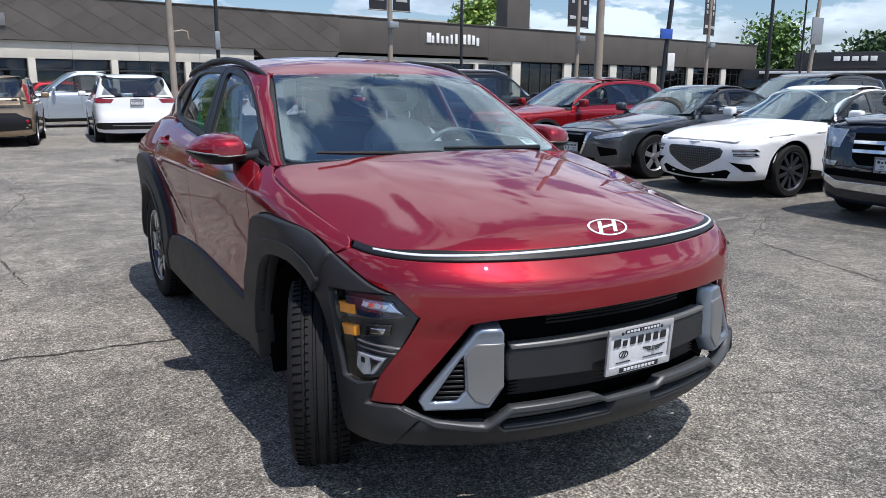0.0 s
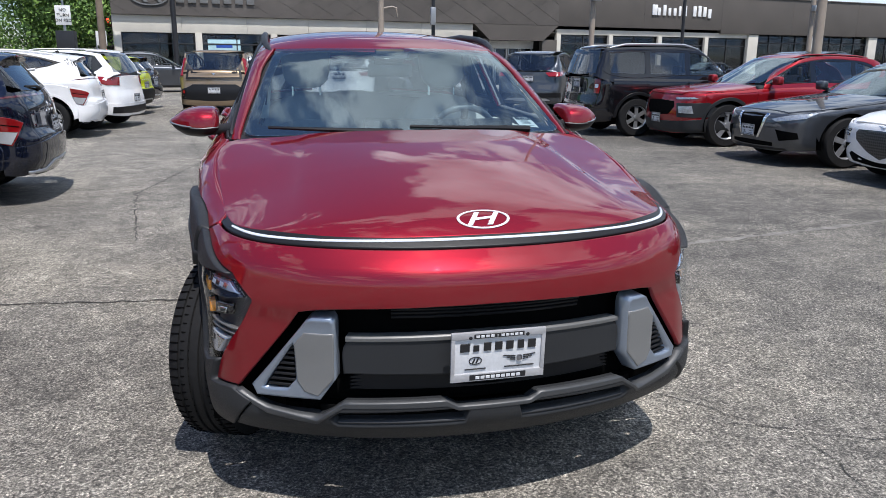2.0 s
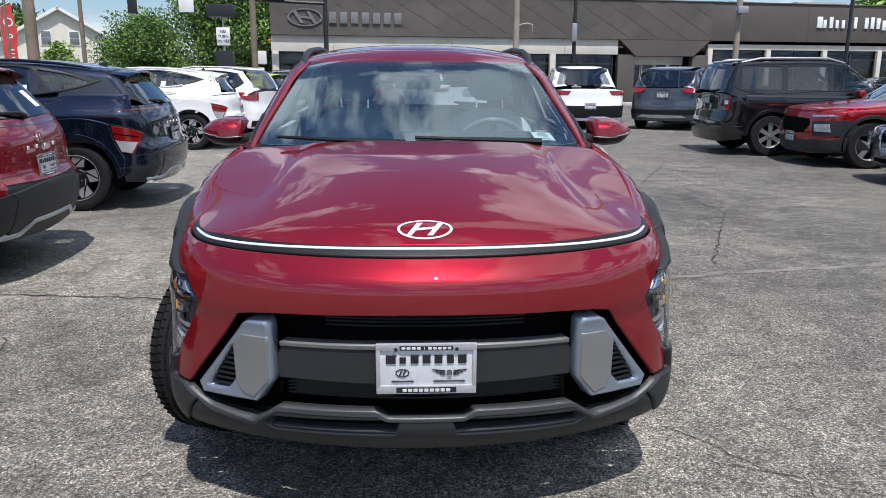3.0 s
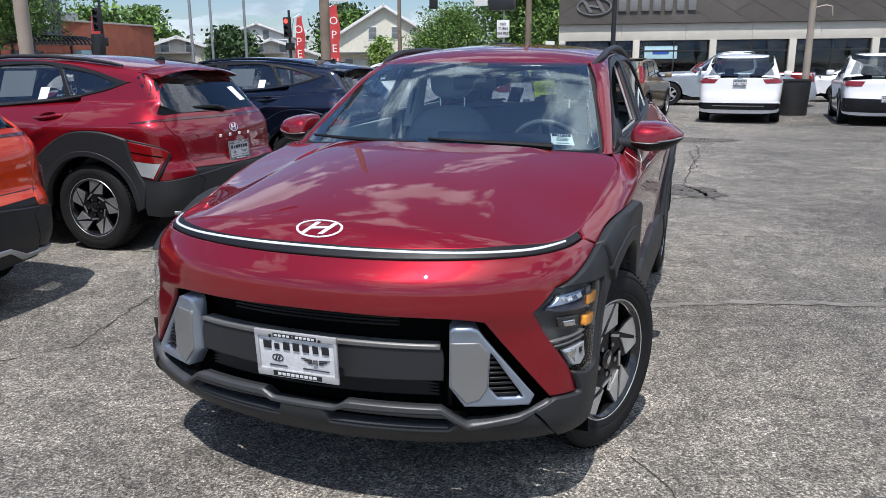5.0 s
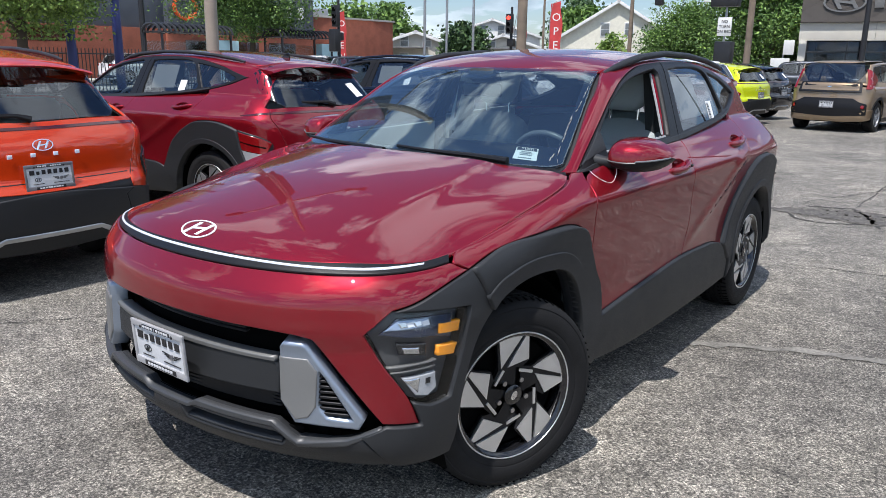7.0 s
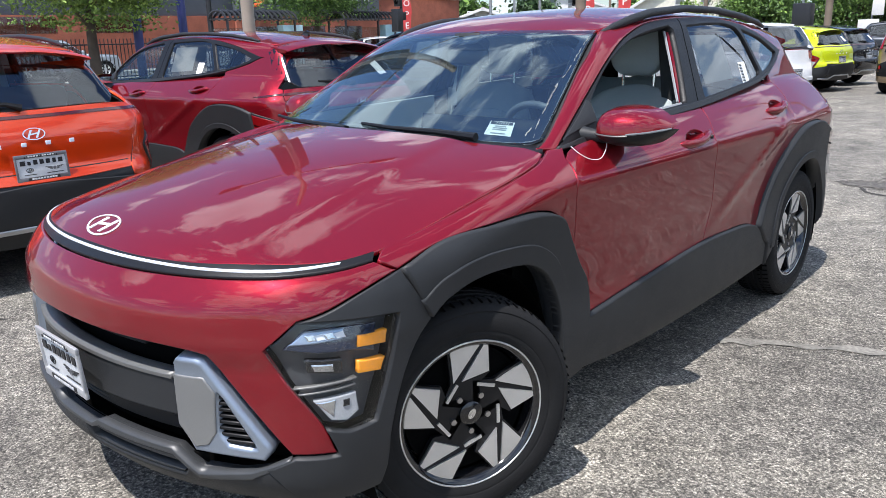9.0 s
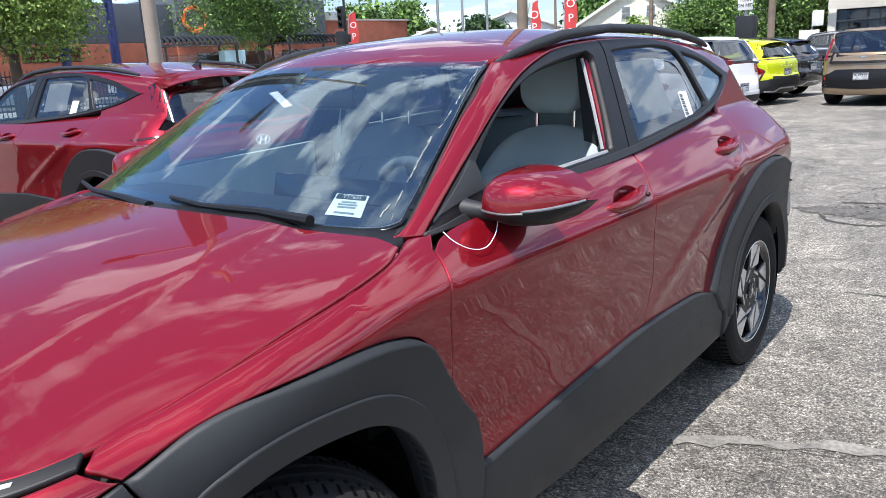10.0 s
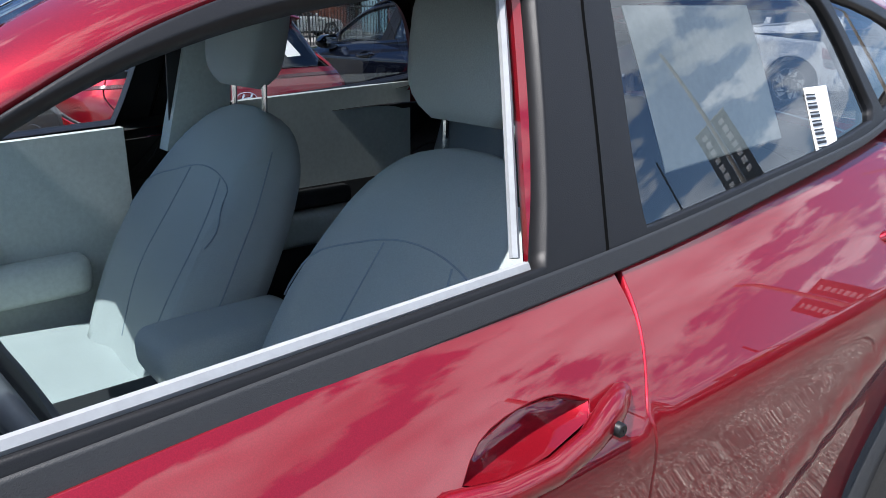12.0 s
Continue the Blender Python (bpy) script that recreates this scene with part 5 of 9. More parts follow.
def cabin(car):
    seat(car, .425, M_SEAT)
    seat(car, -.36, M_SEAT)
    part("rear_bench", cushion((1.25, .50, .18), .07, (0, .78, .56)), M_SEAT, car, angle=80)
    bench = part("rear_backrest", cushion((1.25, .16, .62), .06, (0, 1.10, .86), Matrix.Rotation(radians(-20), 4, "X")), M_SEAT, car, angle=80)
    for x in (-.40, 0, .40):
        part("rear_head_restraint", cushion((.24, .09, .11), .04, (x, 1.22, 1.115)), M_SEAT, bench, angle=80)
    block("cabin_floor", (1.42, 2.6, .06), (0, .35, .40), M_TRIM, car)
    # dashboard with a raised hood, screen and wheel
    dash = bmesh.new()
    prof = [(-.98, 1.02), (-.80, 1.065), (-.60, 1.050), (-.47, .985), (-.45, .90), (-.50, .72), (-.62, .62), (-.98, .60)]
    prism(dash, prof, 1.42, Matrix(((0, 0, 1, -.71), (1, 0, 0, 0), (0, 1, 0, 0), (0, 0, 0, 1))))
    part("dashboard", dash, M_TRIM, car, "dark grey dashboard", angle=50)
    block("display_panel", (.74, .02, .13), (.22, -.50, 1.035), M_GLOSS, car, bevel=.008, turn=Matrix.Rotation(radians(-14), 4, "X"))
    rim = bmesh.new()
    m = Matrix.Translation((.37, -.33, .98)) @ Matrix.Rotation(radians(-66), 4, "X")
    tube(rim, [m @ Vector((.183 * math.cos(a), .183 * math.sin(a), 0)) for a in np.linspace(0, 2 * math.pi, 37)[:-1]], .0155, 8, closed=True)
    wheel = part("steering_wheel", rim, M_RIMGREY, car, "grey steering wheel", angle=80)
    hub = bmesh.new()
    box(hub, (.17, .13, .05), (0, 0, -.01), None, .02, 3)
    for a in (0, math.pi, -math.pi / 2):
        box(hub, (.10, .035, .018), (.125 * math.cos(a), .125 * math.sin(a), -.005), Matrix.Rotation(a, 4, "Z"), .006)
    bmesh.ops.transform(hub, matrix=m, verts=hub.verts[:])
    part("wheel_hub", hub, M_TRIM, wheel)
    block("column", (.07, .34, .07), (.37, -.50, .90), M_TRIM, car, turn=Matrix.Rotation(radians(22), 4, "X"))
    block("console", (.24, 1.05, .30), (0, -.10, .57), M_TRIM, car, bevel=.03)
    part("armrest", cushion((.175, .29, .088), .040, (.04, .060, .812)), M_SEAT, car, "grey padded armrest", angle=80)
    # door linings and inner pillars
    for sgn in (1, -1):
        for y0, y1, z0, z1 in ((-.74, .135, 1.115, 1.145), (.28, 1.02, 1.180, 1.205)):
            b = bmesh.new()
            drop = .03 if sgn < 0 else .085
            pts = [(y0, .50), (y1, .50), (y1, z1 - drop), (y0, z0 - drop)]
            mm = Matrix(((0, 0, sgn, sgn * .685), (1, 0, 0, 0), (0, 1, 0, 0), (0, 0, 0, 1)))
            prism(b, pts, .03, mm)
            for v in b.verts:
                if v.co.z > 1.0:
                    v.co.x -= sgn * .014
            bmesh.ops.recalc_face_normals(b, faces=b.faces[:])
            lining = part("door_lining", b, M_TRIML, car)
            if y0 > 0:
                # darker panel: shade on the lower lining put into the colour
                block("lower_lining", (.012, y1 - y0 - .02, .40), (sgn * .680, (y0 + y1) / 2, .69), M_TRIM, lining, bevel=.004)
            block("door_pull", (.06, .34, .05), (sgn * .665, (y0 + y1) / 2 - .05, .86), M_TRIM, lining, bevel=.018, segments=3)
            block("door_armrest", (.085, .62, .10), (sgn * .655, (y0 + y1) / 2, .775), M_TRIML, lining, bevel=.035, segments=3)
            block("lining_seam", (.006, y1 - y0 - .06, .004), (sgn * .6835, (y0 + y1) / 2, .955), M_SEAM, lining, bevel=.001)
        b = bmesh.new()
        prism(b, [(.22, .45), (.36, .45), (.38, 1.43), (.29, 1.43)], .05, Matrix(((0, 0, 1, sgn * .64 - .025), (1, 0, 0, 0), (0, 1, 0, 0), (0, 0, 0, 1))) @ Matrix())
        for v in b.verts:
            v.co.x += -sgn * .15 * (v.co.z - .45) / 1.0 + sgn * .06
        pillar = part("inner_pillar", b, M_TRIM, car)
        if sgn < 0:
            cover = bmesh.new()
            prism(cover, [(.205, 1.06), (.365, 1.06), (.385, 1.42), (.285, 1.42)], .054, Matrix(((0, 0, 1, sgn * .64 - .027), (1, 0, 0, 0), (0, 1, 0, 0), (0, 0, 0, 1))))
            for v in cover.verts:
                v.co.x += -sgn * .15 * (v.co.z - .45) / 1.0 + sgn * .058
            part("pillar_cover", cover, M_TRIML, pillar, "pale upper pillar cover")
        block("seat_belt", (.008, .048, .62), (sgn * .605, .245 if sgn < 0 else .36, 1.04), M_TRIM, car, turn=Matrix.Rotation(-sgn * .16, 4, "Y"), bevel=.002)
    d = skin([sym([(0, -.33), (.55, -.22), (.56, .6), (.50, 1.6), (0, 1.66)])], TOP, k_up, off=-.03, depth=.005, step=.12)
    put("headlining", mesh_of("headlining", *d), M_TRIML, car)
    block("rear_mirror", (.22, .03, .065), (0, -.36, 1.325), M_GLOSS, car, bevel=.015, segments=3)
    block("camera_cover", (.15, .09, .05), (0, -.34, 1.388), M_TRIM, car, bevel=.02, turn=Matrix.Rotation(radians(-30), 4, "X"))


STEER = True
M_CLAD2 = mat("paler_grey_trim", (.135, .135, .13), .42, metal=.3, bump=.1, bump_scale=800)
M_LAMPNAVY = mat("dark_blue_lamp_bowl", (.018, .026, .05), .10, coat=1.0)
M_TURN = mat("smoky_clear_lens", (.17, .18, .19), .16, coat=1.0)
M_LAMPWHITE = mat("clear_lamp_lens", (.34, .35, .36), .15, coat=1.0)
M_LAMPGREY = mat("grey_lamp_housing", (.050, .052, .055), .3)
M_LAMPGLINT = mat("bluish_lamp_glint", (.30, .39, .54), .10, metal=.45, coat=1.0)
M_BADGE = mat("badge_white", (.80, .81, .82), .25, metal=.2)
M_TAILDARK = mat("dark_red_strip", (.07, .008, .010), .10, coat=1.0)
# one silver in two tones: this duller one carries the bracket face's shade
M_BRACEFLAT = mat("dulled_silver", (.20, .20, .195), .45, metal=.35, grain=300, grain_amount=.03)
# the bevels' copy, with the sky's light put into its colour
M_BRACE = mat("sky_lit_silver", (.30, .345, .41), .32, metal=.7, grain=300, grain_amount=.03)
M_LIP = mat("grey_lip", (.042, .044, .046), .42, bump=.1, bump_scale=800)
M_PLATERIM = mat("silver_plate_frame", (.46, .46, .47), .32, metal=.25)
M_PLATEGREY = mat("grey_plate_frame", (.22, .22, .23), .35, metal=.4)
hero = crossover("red_crossover", Matrix(), "crimson compact crossover with grey plastic cladding parked on asphalt")

# ---- other vehicles ----
def simple_wheel(parent, at, turn, r, rim_r, width, rim_mat, spokes):
    """A wheel for the cars standing further off: tyre, rim, spokes."""
    w = width / 2
    wheel = part("wheel", revolve(bmesh.new(), [(rim_r, -w * .8), (rim_r * .95, w * .25), (.02, w * .35), (.001, w * .35)], 36), M_DARK, parent)
    wheel.matrix_basis = Matrix.Translation(at) @ turn
    part("tyre", revolve(bmesh.new(), [(rim_r, -w * .9), (r * .93, -w), (r * .985, -w * .82), (r, -w * .6), (r, w * .6), (r * .985, w * .82), (r * .93, w), (rim_r * 1.05, w), (rim_r, w * .9)], 48), M_RUBBER, wheel)
    part("rim", revolve(bmesh.new(), [(rim_r * .93, w * .3), (rim_r * .95, w * .85), (rim_r * 1.0, w * .95), (rim_r * 1.02, w * .88)], 48), rim_mat, wheel)
    for i in range(spokes):
        b = bmesh.new()
        base = Matrix.Rotation(2 * math.pi * i / spokes, 4, "X") @ Matrix(((0, 0, 1, w * .62), (1, 0, 0, 0), (0, 1, 0, 0), (0, 0, 0, 1)))
        k = rim_r * (.17 if spokes < 8 else .09)
        prism(b, [(-k * .9, rim_r * .12), (k * .9, rim_r * .12), (k, rim_r * .95), (-k, rim_r * .95)], .02, base)
        part("spoke", b, rim_mat, wheel)
    part("hub_cap", revolve(bmesh.new(), [(rim_r * .22, w * .6), (rim_r * .2, w * .92), (.001, w * .95)], 20), rim_mat, wheel)
    return wheel


def vehicle(name, m, label, category, s):
    """A car, SUV or pickup from its main curves. Nose towards -y, axles at -wb/2 and wb/2."""
    car = empty(name, m, label, category, "parked cars")
    W, wb, belt, H = s["W"], s["wb"], s["belt"], s["H"]
    yf, yr = -wb / 2 - s["front"], wb / 2 + s["rear"]
    wz = curve((.15, .86 * W), (.3, .955 * W), (.55, .975 * W), (.8, .995 * W), (belt - .12, W), (belt - .06, .985 * W), (belt, .945 * W), (belt + .12, .86 * W))
    taper = curve((yf, -.13 * W), (yf + .35, -.06 * W), (yf + .9, 0), (yr - .8, 0), (yr - .3, -.03 * W), (yr, -.08 * W))
    T, R = curve(*s["top"]), curve(*s["roof"])
    fz = curve((.15, yf + .10), (.3, yf + .02), (.5, yf), (.75, yf + .03), (1.0, yf + .10), (1.2, yf + .2))
    rz = curve((.15, yr - .10), (.35, yr - .01), (.55, yr), (.8, yr - .05), (1.1, yr - .08), (1.4, yr - .14))
    (wy0, wz0), (wy1, wz1), (gy0, gz0), (gy1, gz1) = s["glass"]
    ws, gs = (wy1 - wy0) / (wz1 - wz0), (gy0 - gy1) / (gz0 - gz1)
    tum, corner = s.get("tumble", .38), s.get("corner", .22)

    def f_low(x, y, z):
        ax = np.abs(x)
        f = smax(fz(z) + corner * ax * ax / W - y, ax - wz(z) - taper(y), .18)
        f = smax(f, y - rz(z) + .12 * ax * ax, .18)
        return smax(f, z - T(y) + s.get("crown", .08) * (ax / W) ** 2.2, .07)

    def f_up(x, y, z):
        ax = np.abs(x)
        side = ax - (.93 * W - tum * (z - belt)) - taper(np.clip(y * .9, yf + .6, yr))
        f = smax(side, (wy0 + (z - wz0) * ws + .30 * ax * ax - y) / math.hypot(1, ws), .05)
        f = smax(f, (y - gy0 - (z - gz0) * gs + .10 * ax * ax) / math.hypot(1, gs), .08)
        return smax(f, z - R(y) + .05 * (ax / W) ** 2.4, .07)

    def f_all(x, y, z):
        return np.minimum(f_low(x, y, z), f_up(x, y, z))

    body, lowmat = s["paint"], s.get("clad", s["paint"])
    nose, tail = Round(yf + 1.0, -1), Round(yr - 1.0, 1)
    o = dict(step=.09, fine=.045, edge=.004)
    crisp = dict(edge=.003, gap=0, sharp=.97)
    r = s.get("r", .34)
    ar = r + .05

    def P(n, loops, how, f, material, both=False, owner=None, **more):
        return panel(n, loops, how, f, material, owner or car, both, **{**o, **more})

    def on_nose(x, z, f=f_low):
        p = meet(f, np.array([[x, yf - 1.0, z]]), np.array([[0, 1.0, 0]]), 2.2)[0]
        return tuple(p)

    def on_tail(x, z, f=f_low):
        p = meet(f, np.array([[x, yr + 1.0, z]]), np.array([[0, -1.0, 0]]), 2.2)[0]
        return tuple(p)

    # sides, cut by the doors and the arches
    ya, yb = -wb / 2, wb / 2
    y1, y2, y3 = s["doors"]
    zs = lambda y: float(np.minimum(T(y) - s.get("crown", .08) - .01, belt + .03 * (y - y1)))
    sill, shut = .30 + s.get("lift", 0), .0
    a = [(ya + ar * math.cos(radians(t)), r + ar * math.sin(radians(t))) for t in range(0, 181, 12)]
    b = [(yb + ar * math.cos(radians(t)), r + ar * math.sin(radians(t))) for t in range(0, 181, 12)]
    front_y = yf + .42
    P("front_wing", [[(front_y, zs(front_y)), (ya, zs(ya)), (y1, zs(y1)), (y1, sill)] + a + [(front_y + .02, sill + .15)]], SIDE, f_low, body, True)
    P("front_door", [[(y1, zs(y1)), (y2, zs(y2)), (y2, sill), (y1, sill)]], SIDE, f_low, body, True)
    if y3 - y2 > .1:
        P("rear_door", [[(y2, zs(y2)), (y3, zs(y3)), (y3 - .05, r + .42), (yb - ar - .01, r + .05), (yb - ar - .01, sill), (y2, sill)]], SIDE, f_low, body, True)
    P("rear_quarter", [[(y3, zs(y3)), (yr - .40, zs(yr - .40)), (yr - .38, r), (yb + ar, r - .02)] + b[1:-1] + [(yb - ar, r + .02), (y3 - .05, r + .42)]], SIDE, f_low, body, True)
    P("sill", [[(ya + ar, sill + .01), (yb - ar, sill + .01), (yb - ar, .20), (ya + ar, .20)]], SIDE, f_low, s.get("clad", M_BLACK), True, off=.006)
    if "clad" in s:
        for yy, loop in ((ya, a), (yb, b)):
            P("wheel_arch", [loop + [(yy + (ar + .06) * math.cos(radians(t)), r + (ar + .06) * math.sin(radians(t))) for t in range(180, -1, -12)]], SIDE, f_low, s["clad"], True, off=.012)
    # nose, bonnet, tail
    zn = s["nose_top"]
    wn = on_nose(.62 * W, zn - .02)
    P("front_bumper", [sym([on_nose(0, zn), on_nose(.35 * W, zn), wn, (wz(.8) * .93, front_y - .05, zs(front_y) - .01), (.95 * W, front_y, zs(front_y) - .03), (.95 * W, front_y + .02, .40), (.9 * W, ya - ar - .02, .24), (.5 * W, yf, .20), (0, yf, .20)])], nose, f_low, body)
    wy = wy0 - .06
    P("bonnet", [sym([(0, on_nose(0, zn)[1] + .01), (.35 * W, on_nose(.35 * W, zn)[1] + .012), (wn[0], wn[1] + .02), (.87 * W, front_y + .08), (.955 * W, ya), (.945 * W, wy - .02), (.86 * W, wy + .14), (.4 * W, wy), (0, wy - .06)])], TOP, f_low, body, off=.003)
    P("wing_backing", [[(front_y + .02, zs(front_y) - .05), (y1, zs(y1) - .05), (y1, zs(y1) + .05), (ya, zs(ya) + .05), (front_y + .02, zs(front_y) + .045)]], SIDE, f_low, body, True, off=-.006, depth=.004)
    P("bonnet_backing", [sym([(0, front_y - .10), (.60 * W, front_y - .04), (.88 * W, front_y + .10), (.965 * W, ya), (.955 * W, wy + .10), (.4 * W, wy + .06), (0, wy)])], TOP, f_low, body, off=-.006, depth=.004)
    P("nose_backing", [sym([(0, yf, zn + .05), (.45 * W, yf + .04, zn + .05), (.80 * W, front_y - .16, zn + .07), (.95 * W, front_y + .18, zs(front_y) + .03), (.95 * W, front_y + .12, .45), (.5 * W, yf, .42), (0, yf, .42)])], nose, f_low, body, off=-.008, depth=.004)
    zt = s["tail_top"]
    P("tailgate", [sym([on_tail(0, zt), on_tail(.6 * W, zt - .01), (.86 * W, yr - .35, zt - .04), (.95 * W, yr - .42, zt - .15), (.95 * W, yr - .40, .52), (.5 * W, yr, .50), (0, yr, .50)])], tail, f_low, body)
    P("rear_bumper", [sym([(0, yr, .505), (.5 * W, yr, .505), (.95 * W, yr - .40, .525), (.93 * W, yr - .40, .30), (.6 * W, yr, .25), (0, yr, .25)])], tail, f_low, s.get("bumper", body), off=.02, depth=.05)
    # roof and glass
    zr = lambda y: float(R(y)) - .085
    edge_y0, edge_y1 = wy1 + .02, gy0 - .02
    ring = [(p[0], p[1]) for p in s["windows_outline"]]
    P("roof", [sym([(0, wy1 - .02), (.45 * W, wy1 + .04), (.60 * W, wy1 + .12), (.60 * W, gy0 - .12), (.45 * W, gy0 - .04), (0, gy0)])], TOP, f_up, s.get("roof_paint", body), step=.12)
    P("roof_side", [[(wy0 + .22, wz0 + .01), (wy1 + .14, wz1 - .03), (wy1 + .5, zr(wy1 + .5) + .03), (gy0 - .4, zr(gy0 - .4) + .03), (gy0 - .04, gz0 - .04), (gy1 - .02, gz1), (gy1 - .12, zs(gy1 - .12) - .02), (y1 + .05, zs(y1) - .02), (wy0 + .16, zs(wy0) - .01)], ring], SIDE, f_up, body, True)
    holes = []
    for q0, q1 in s["panes"]:
        # a pane is the outline clipped between two uprights
        lo, hi = curve(*[p for p in s["sill_line"]]), curve(*[p for p in s["head_line"]])
        n = 7
        ys = [q0 + (q1 - q0) * i / n for i in range(n + 1)]
        holes.append([(y, float(lo(y)) + .015) for y in ys] + [(y, max(float(hi(y)) - .02, float(lo(y)) + .03)) for y in reversed(ys)])
    P("window_surround", [ring] + holes, SIDE, f_up, s.get("pillar", M_GLOSS), True, off=.002, step=.12)
    for k, h in enumerate(holes):
        P("side_window", [h], SIDE, f_up, M_PRIVACY if k and s.get("tinted") else M_GLASS, True, off=-.008, depth=.004, gap=-.004, step=.2)
    slope_w, slope_g = Slope((wz1 - wz0), -(wy1 - wy0)), Slope(-(gz0 - gz1), -(gy1 - gy0) - .001)
    sw, tw = .80 * W, (.93 * W - tum * (wz1 - belt)) * .93
    P("windscreen", [sym([(0, wy0 - .02, wz0 - .01), (.5 * sw, wy0 + .02, wz0 - .01), (sw, wy0 + .21, wz0 + .0), (tw, wy1 + .13, wz1 - .02), (.5 * tw, wy1 + .03, wz1 - .005), (0, wy1, wz1)])], slope_w, f_up, M_WSGLASS, depth=.005, step=.15)
    gw = (.93 * W - tum * (gz1 - belt)) * .86
    gt = (.93 * W - tum * (gz0 - belt)) * .80
    P("rear_screen", [sym([(0, gy0, gz0 - .02), (gt, gy0 - .06, gz0 - .03), (gw, gy1 - .10, gz1 + .02), (0, gy1, gz1 + .01)])], slope_g, f_up, M_PRIVACY, depth=.005, step=.15)
    # trim drawn on the nose and on the tail
    for n, material, pts, off, lab in s.get("nose", ()):
        if all(p[0] >= 0 for p in pts) and not any(p[0] == 0 for p in pts):
            P(n, [[on_nose(x * W, z) for x, z in pts]], nose, f_low, material, True, off=off, **crisp, label=lab)
        else:
            P(n, [sym([on_nose(x * W, z) for x, z in pts])], nose, f_low, material, off=off, **crisp, label=lab)
    for n, material, pts, off, lab in s.get("tail", ()):
        surf = f_all if max(p[1] for p in pts) > zt else f_low
        if not any(p[0] == 0 for p in pts):
            P(n, [[on_tail(x * W, z, surf) for x, z in pts]], tail, surf, material, True, off=off, **crisp, label=lab)
        else:
            P(n, [sym([on_tail(x * W, z, surf) for x, z in pts])], tail, surf, material, off=off, **crisp, label=lab)
    if "front_plate" in s:
        z = s["front_plate"]
        plate(car, pose(0, on_nose(0, z)[1] - .025, z, 0, 0, 0))
    if "rear_plate" in s:
        z = s["rear_plate"]
        plate(car, pose(0, on_tail(0, z)[1] + .036, z, 0, 0, 180))
    for yy in (ya, yb):
        for sgn in (1, -1):
            simple_wheel(car, (sgn * (W - .135), yy, r), Matrix() if sgn > 0 else Matrix.Rotation(math.pi, 4, "Z"), r, s.get("rim_r", .22), .225, s.get("rim", M_SILVER), s.get("spokes", 5))
            well = revolve(bmesh.new(), [(ar + .01, -.30), (ar + .01, .10)], 20, radians(-15), radians(195))
            liner = part("wheel_well", well, M_DARK, car)
            liner.matrix_basis = Matrix.Translation((sgn * (W - .13), yy, r + .01)) @ (Matrix() if sgn > 0 else Matrix.Rotation(math.pi, 4, "Z"))
    block("underbody", (1.4 * W, yr - yf - .5, .18), (0, (yf + yr) / 2, .30), M_DARK, car, bevel=.04)
    my = wy0 + .32
    for sgn in (1, -1):
        mir = part("door_mirror", cushion((.19, .12, .14), .05, (sgn * (W + .10), my, belt + .09)), s.get("mirror", body), car, angle=80)
        block("mirror_foot", (.12, .05, .04), (sgn * (W + .0), my, belt + .04), M_BLACK, mir, bevel=.012)
    if s.get("rails"):
        for sgn in (1, -1):
            x = sgn * (.93 * W - tum * (H - belt)) * .96
            rb = bmesh.new()
            ys = [wy1 + .15 + (gy0 - wy1 - .3) * i / 6 for i in range(7)]
            tube(rb, [(x, y, float(R(y)) - (.05 if i in (0, 6) else .0)) for i, y in enumerate(ys)], .018, 8)
            part("roof_rail", rb, s["rails"], car, angle=70)
    # cabin
    for x in (-.37, .37):
        back_seat = part("seat", cushion((.46, .14, .60), .05, (x, (y1 + y2) / 2 + .38, .88 + s.get("lift", 0)), Matrix.Rotation(radians(-18), 4, "X")), M_TRIM, car, angle=80)
        part("head_restraint", cushion((.24, .09, .18), .04, (x, (y1 + y2) / 2 + .50, 1.22 + s.get("lift", 0))), M_TRIM, back_seat, angle=80)
    block("cabin_floor", (1.6 * W, (gy1 - wy0) * .9, .30), (0, (gy1 + wy0) / 2, .55 + s.get("lift", 0)), M_DARK, car, bevel=.05)
    block("dashboard", (1.5 * W, .35, .22), (0, wy0 + .35, wz0 - .14), M_TRIM, car, bevel=.06, segments=3)
    return car


def facing(x, y, hx, hy):
    """The pose of a car at (x, y), its rear axle there, with its nose towards (hx, hy)."""
    return pose(x, y, 0, 0, 0, math.degrees(math.atan2(hx, -hy)))


M_ORANGE = paint("orange_paint", (.62, .045, .006), .35, .35)
M_NAVY = paint("navy_paint", (.006, .009, .021), .45, .35)
M_WHITEP = paint("white_paint", (.80, .80, .80), 0.0, .4)
M_LIME = paint("lime_paint", (.52, .60, .01), .1, .4)
M_BLACKP = paint("black_paint", (.008, .008, .010), .3, .35)
M_GREYP = paint("grey_paint", (.070, .076, .086), .6, .35)
M_TAN = paint("beige_paint", (.30, .22, .14), .55, .38)
M_BLUESIL = paint("pale_blue_silver_paint", (.40, .45, .50), .5, .38)
M_OLDRED = paint("bright_red_paint", (.25, .008, .013), .35, .35)
M_DARKBLUE = paint("midnight_paint", (.010, .014, .026), .4, .35)
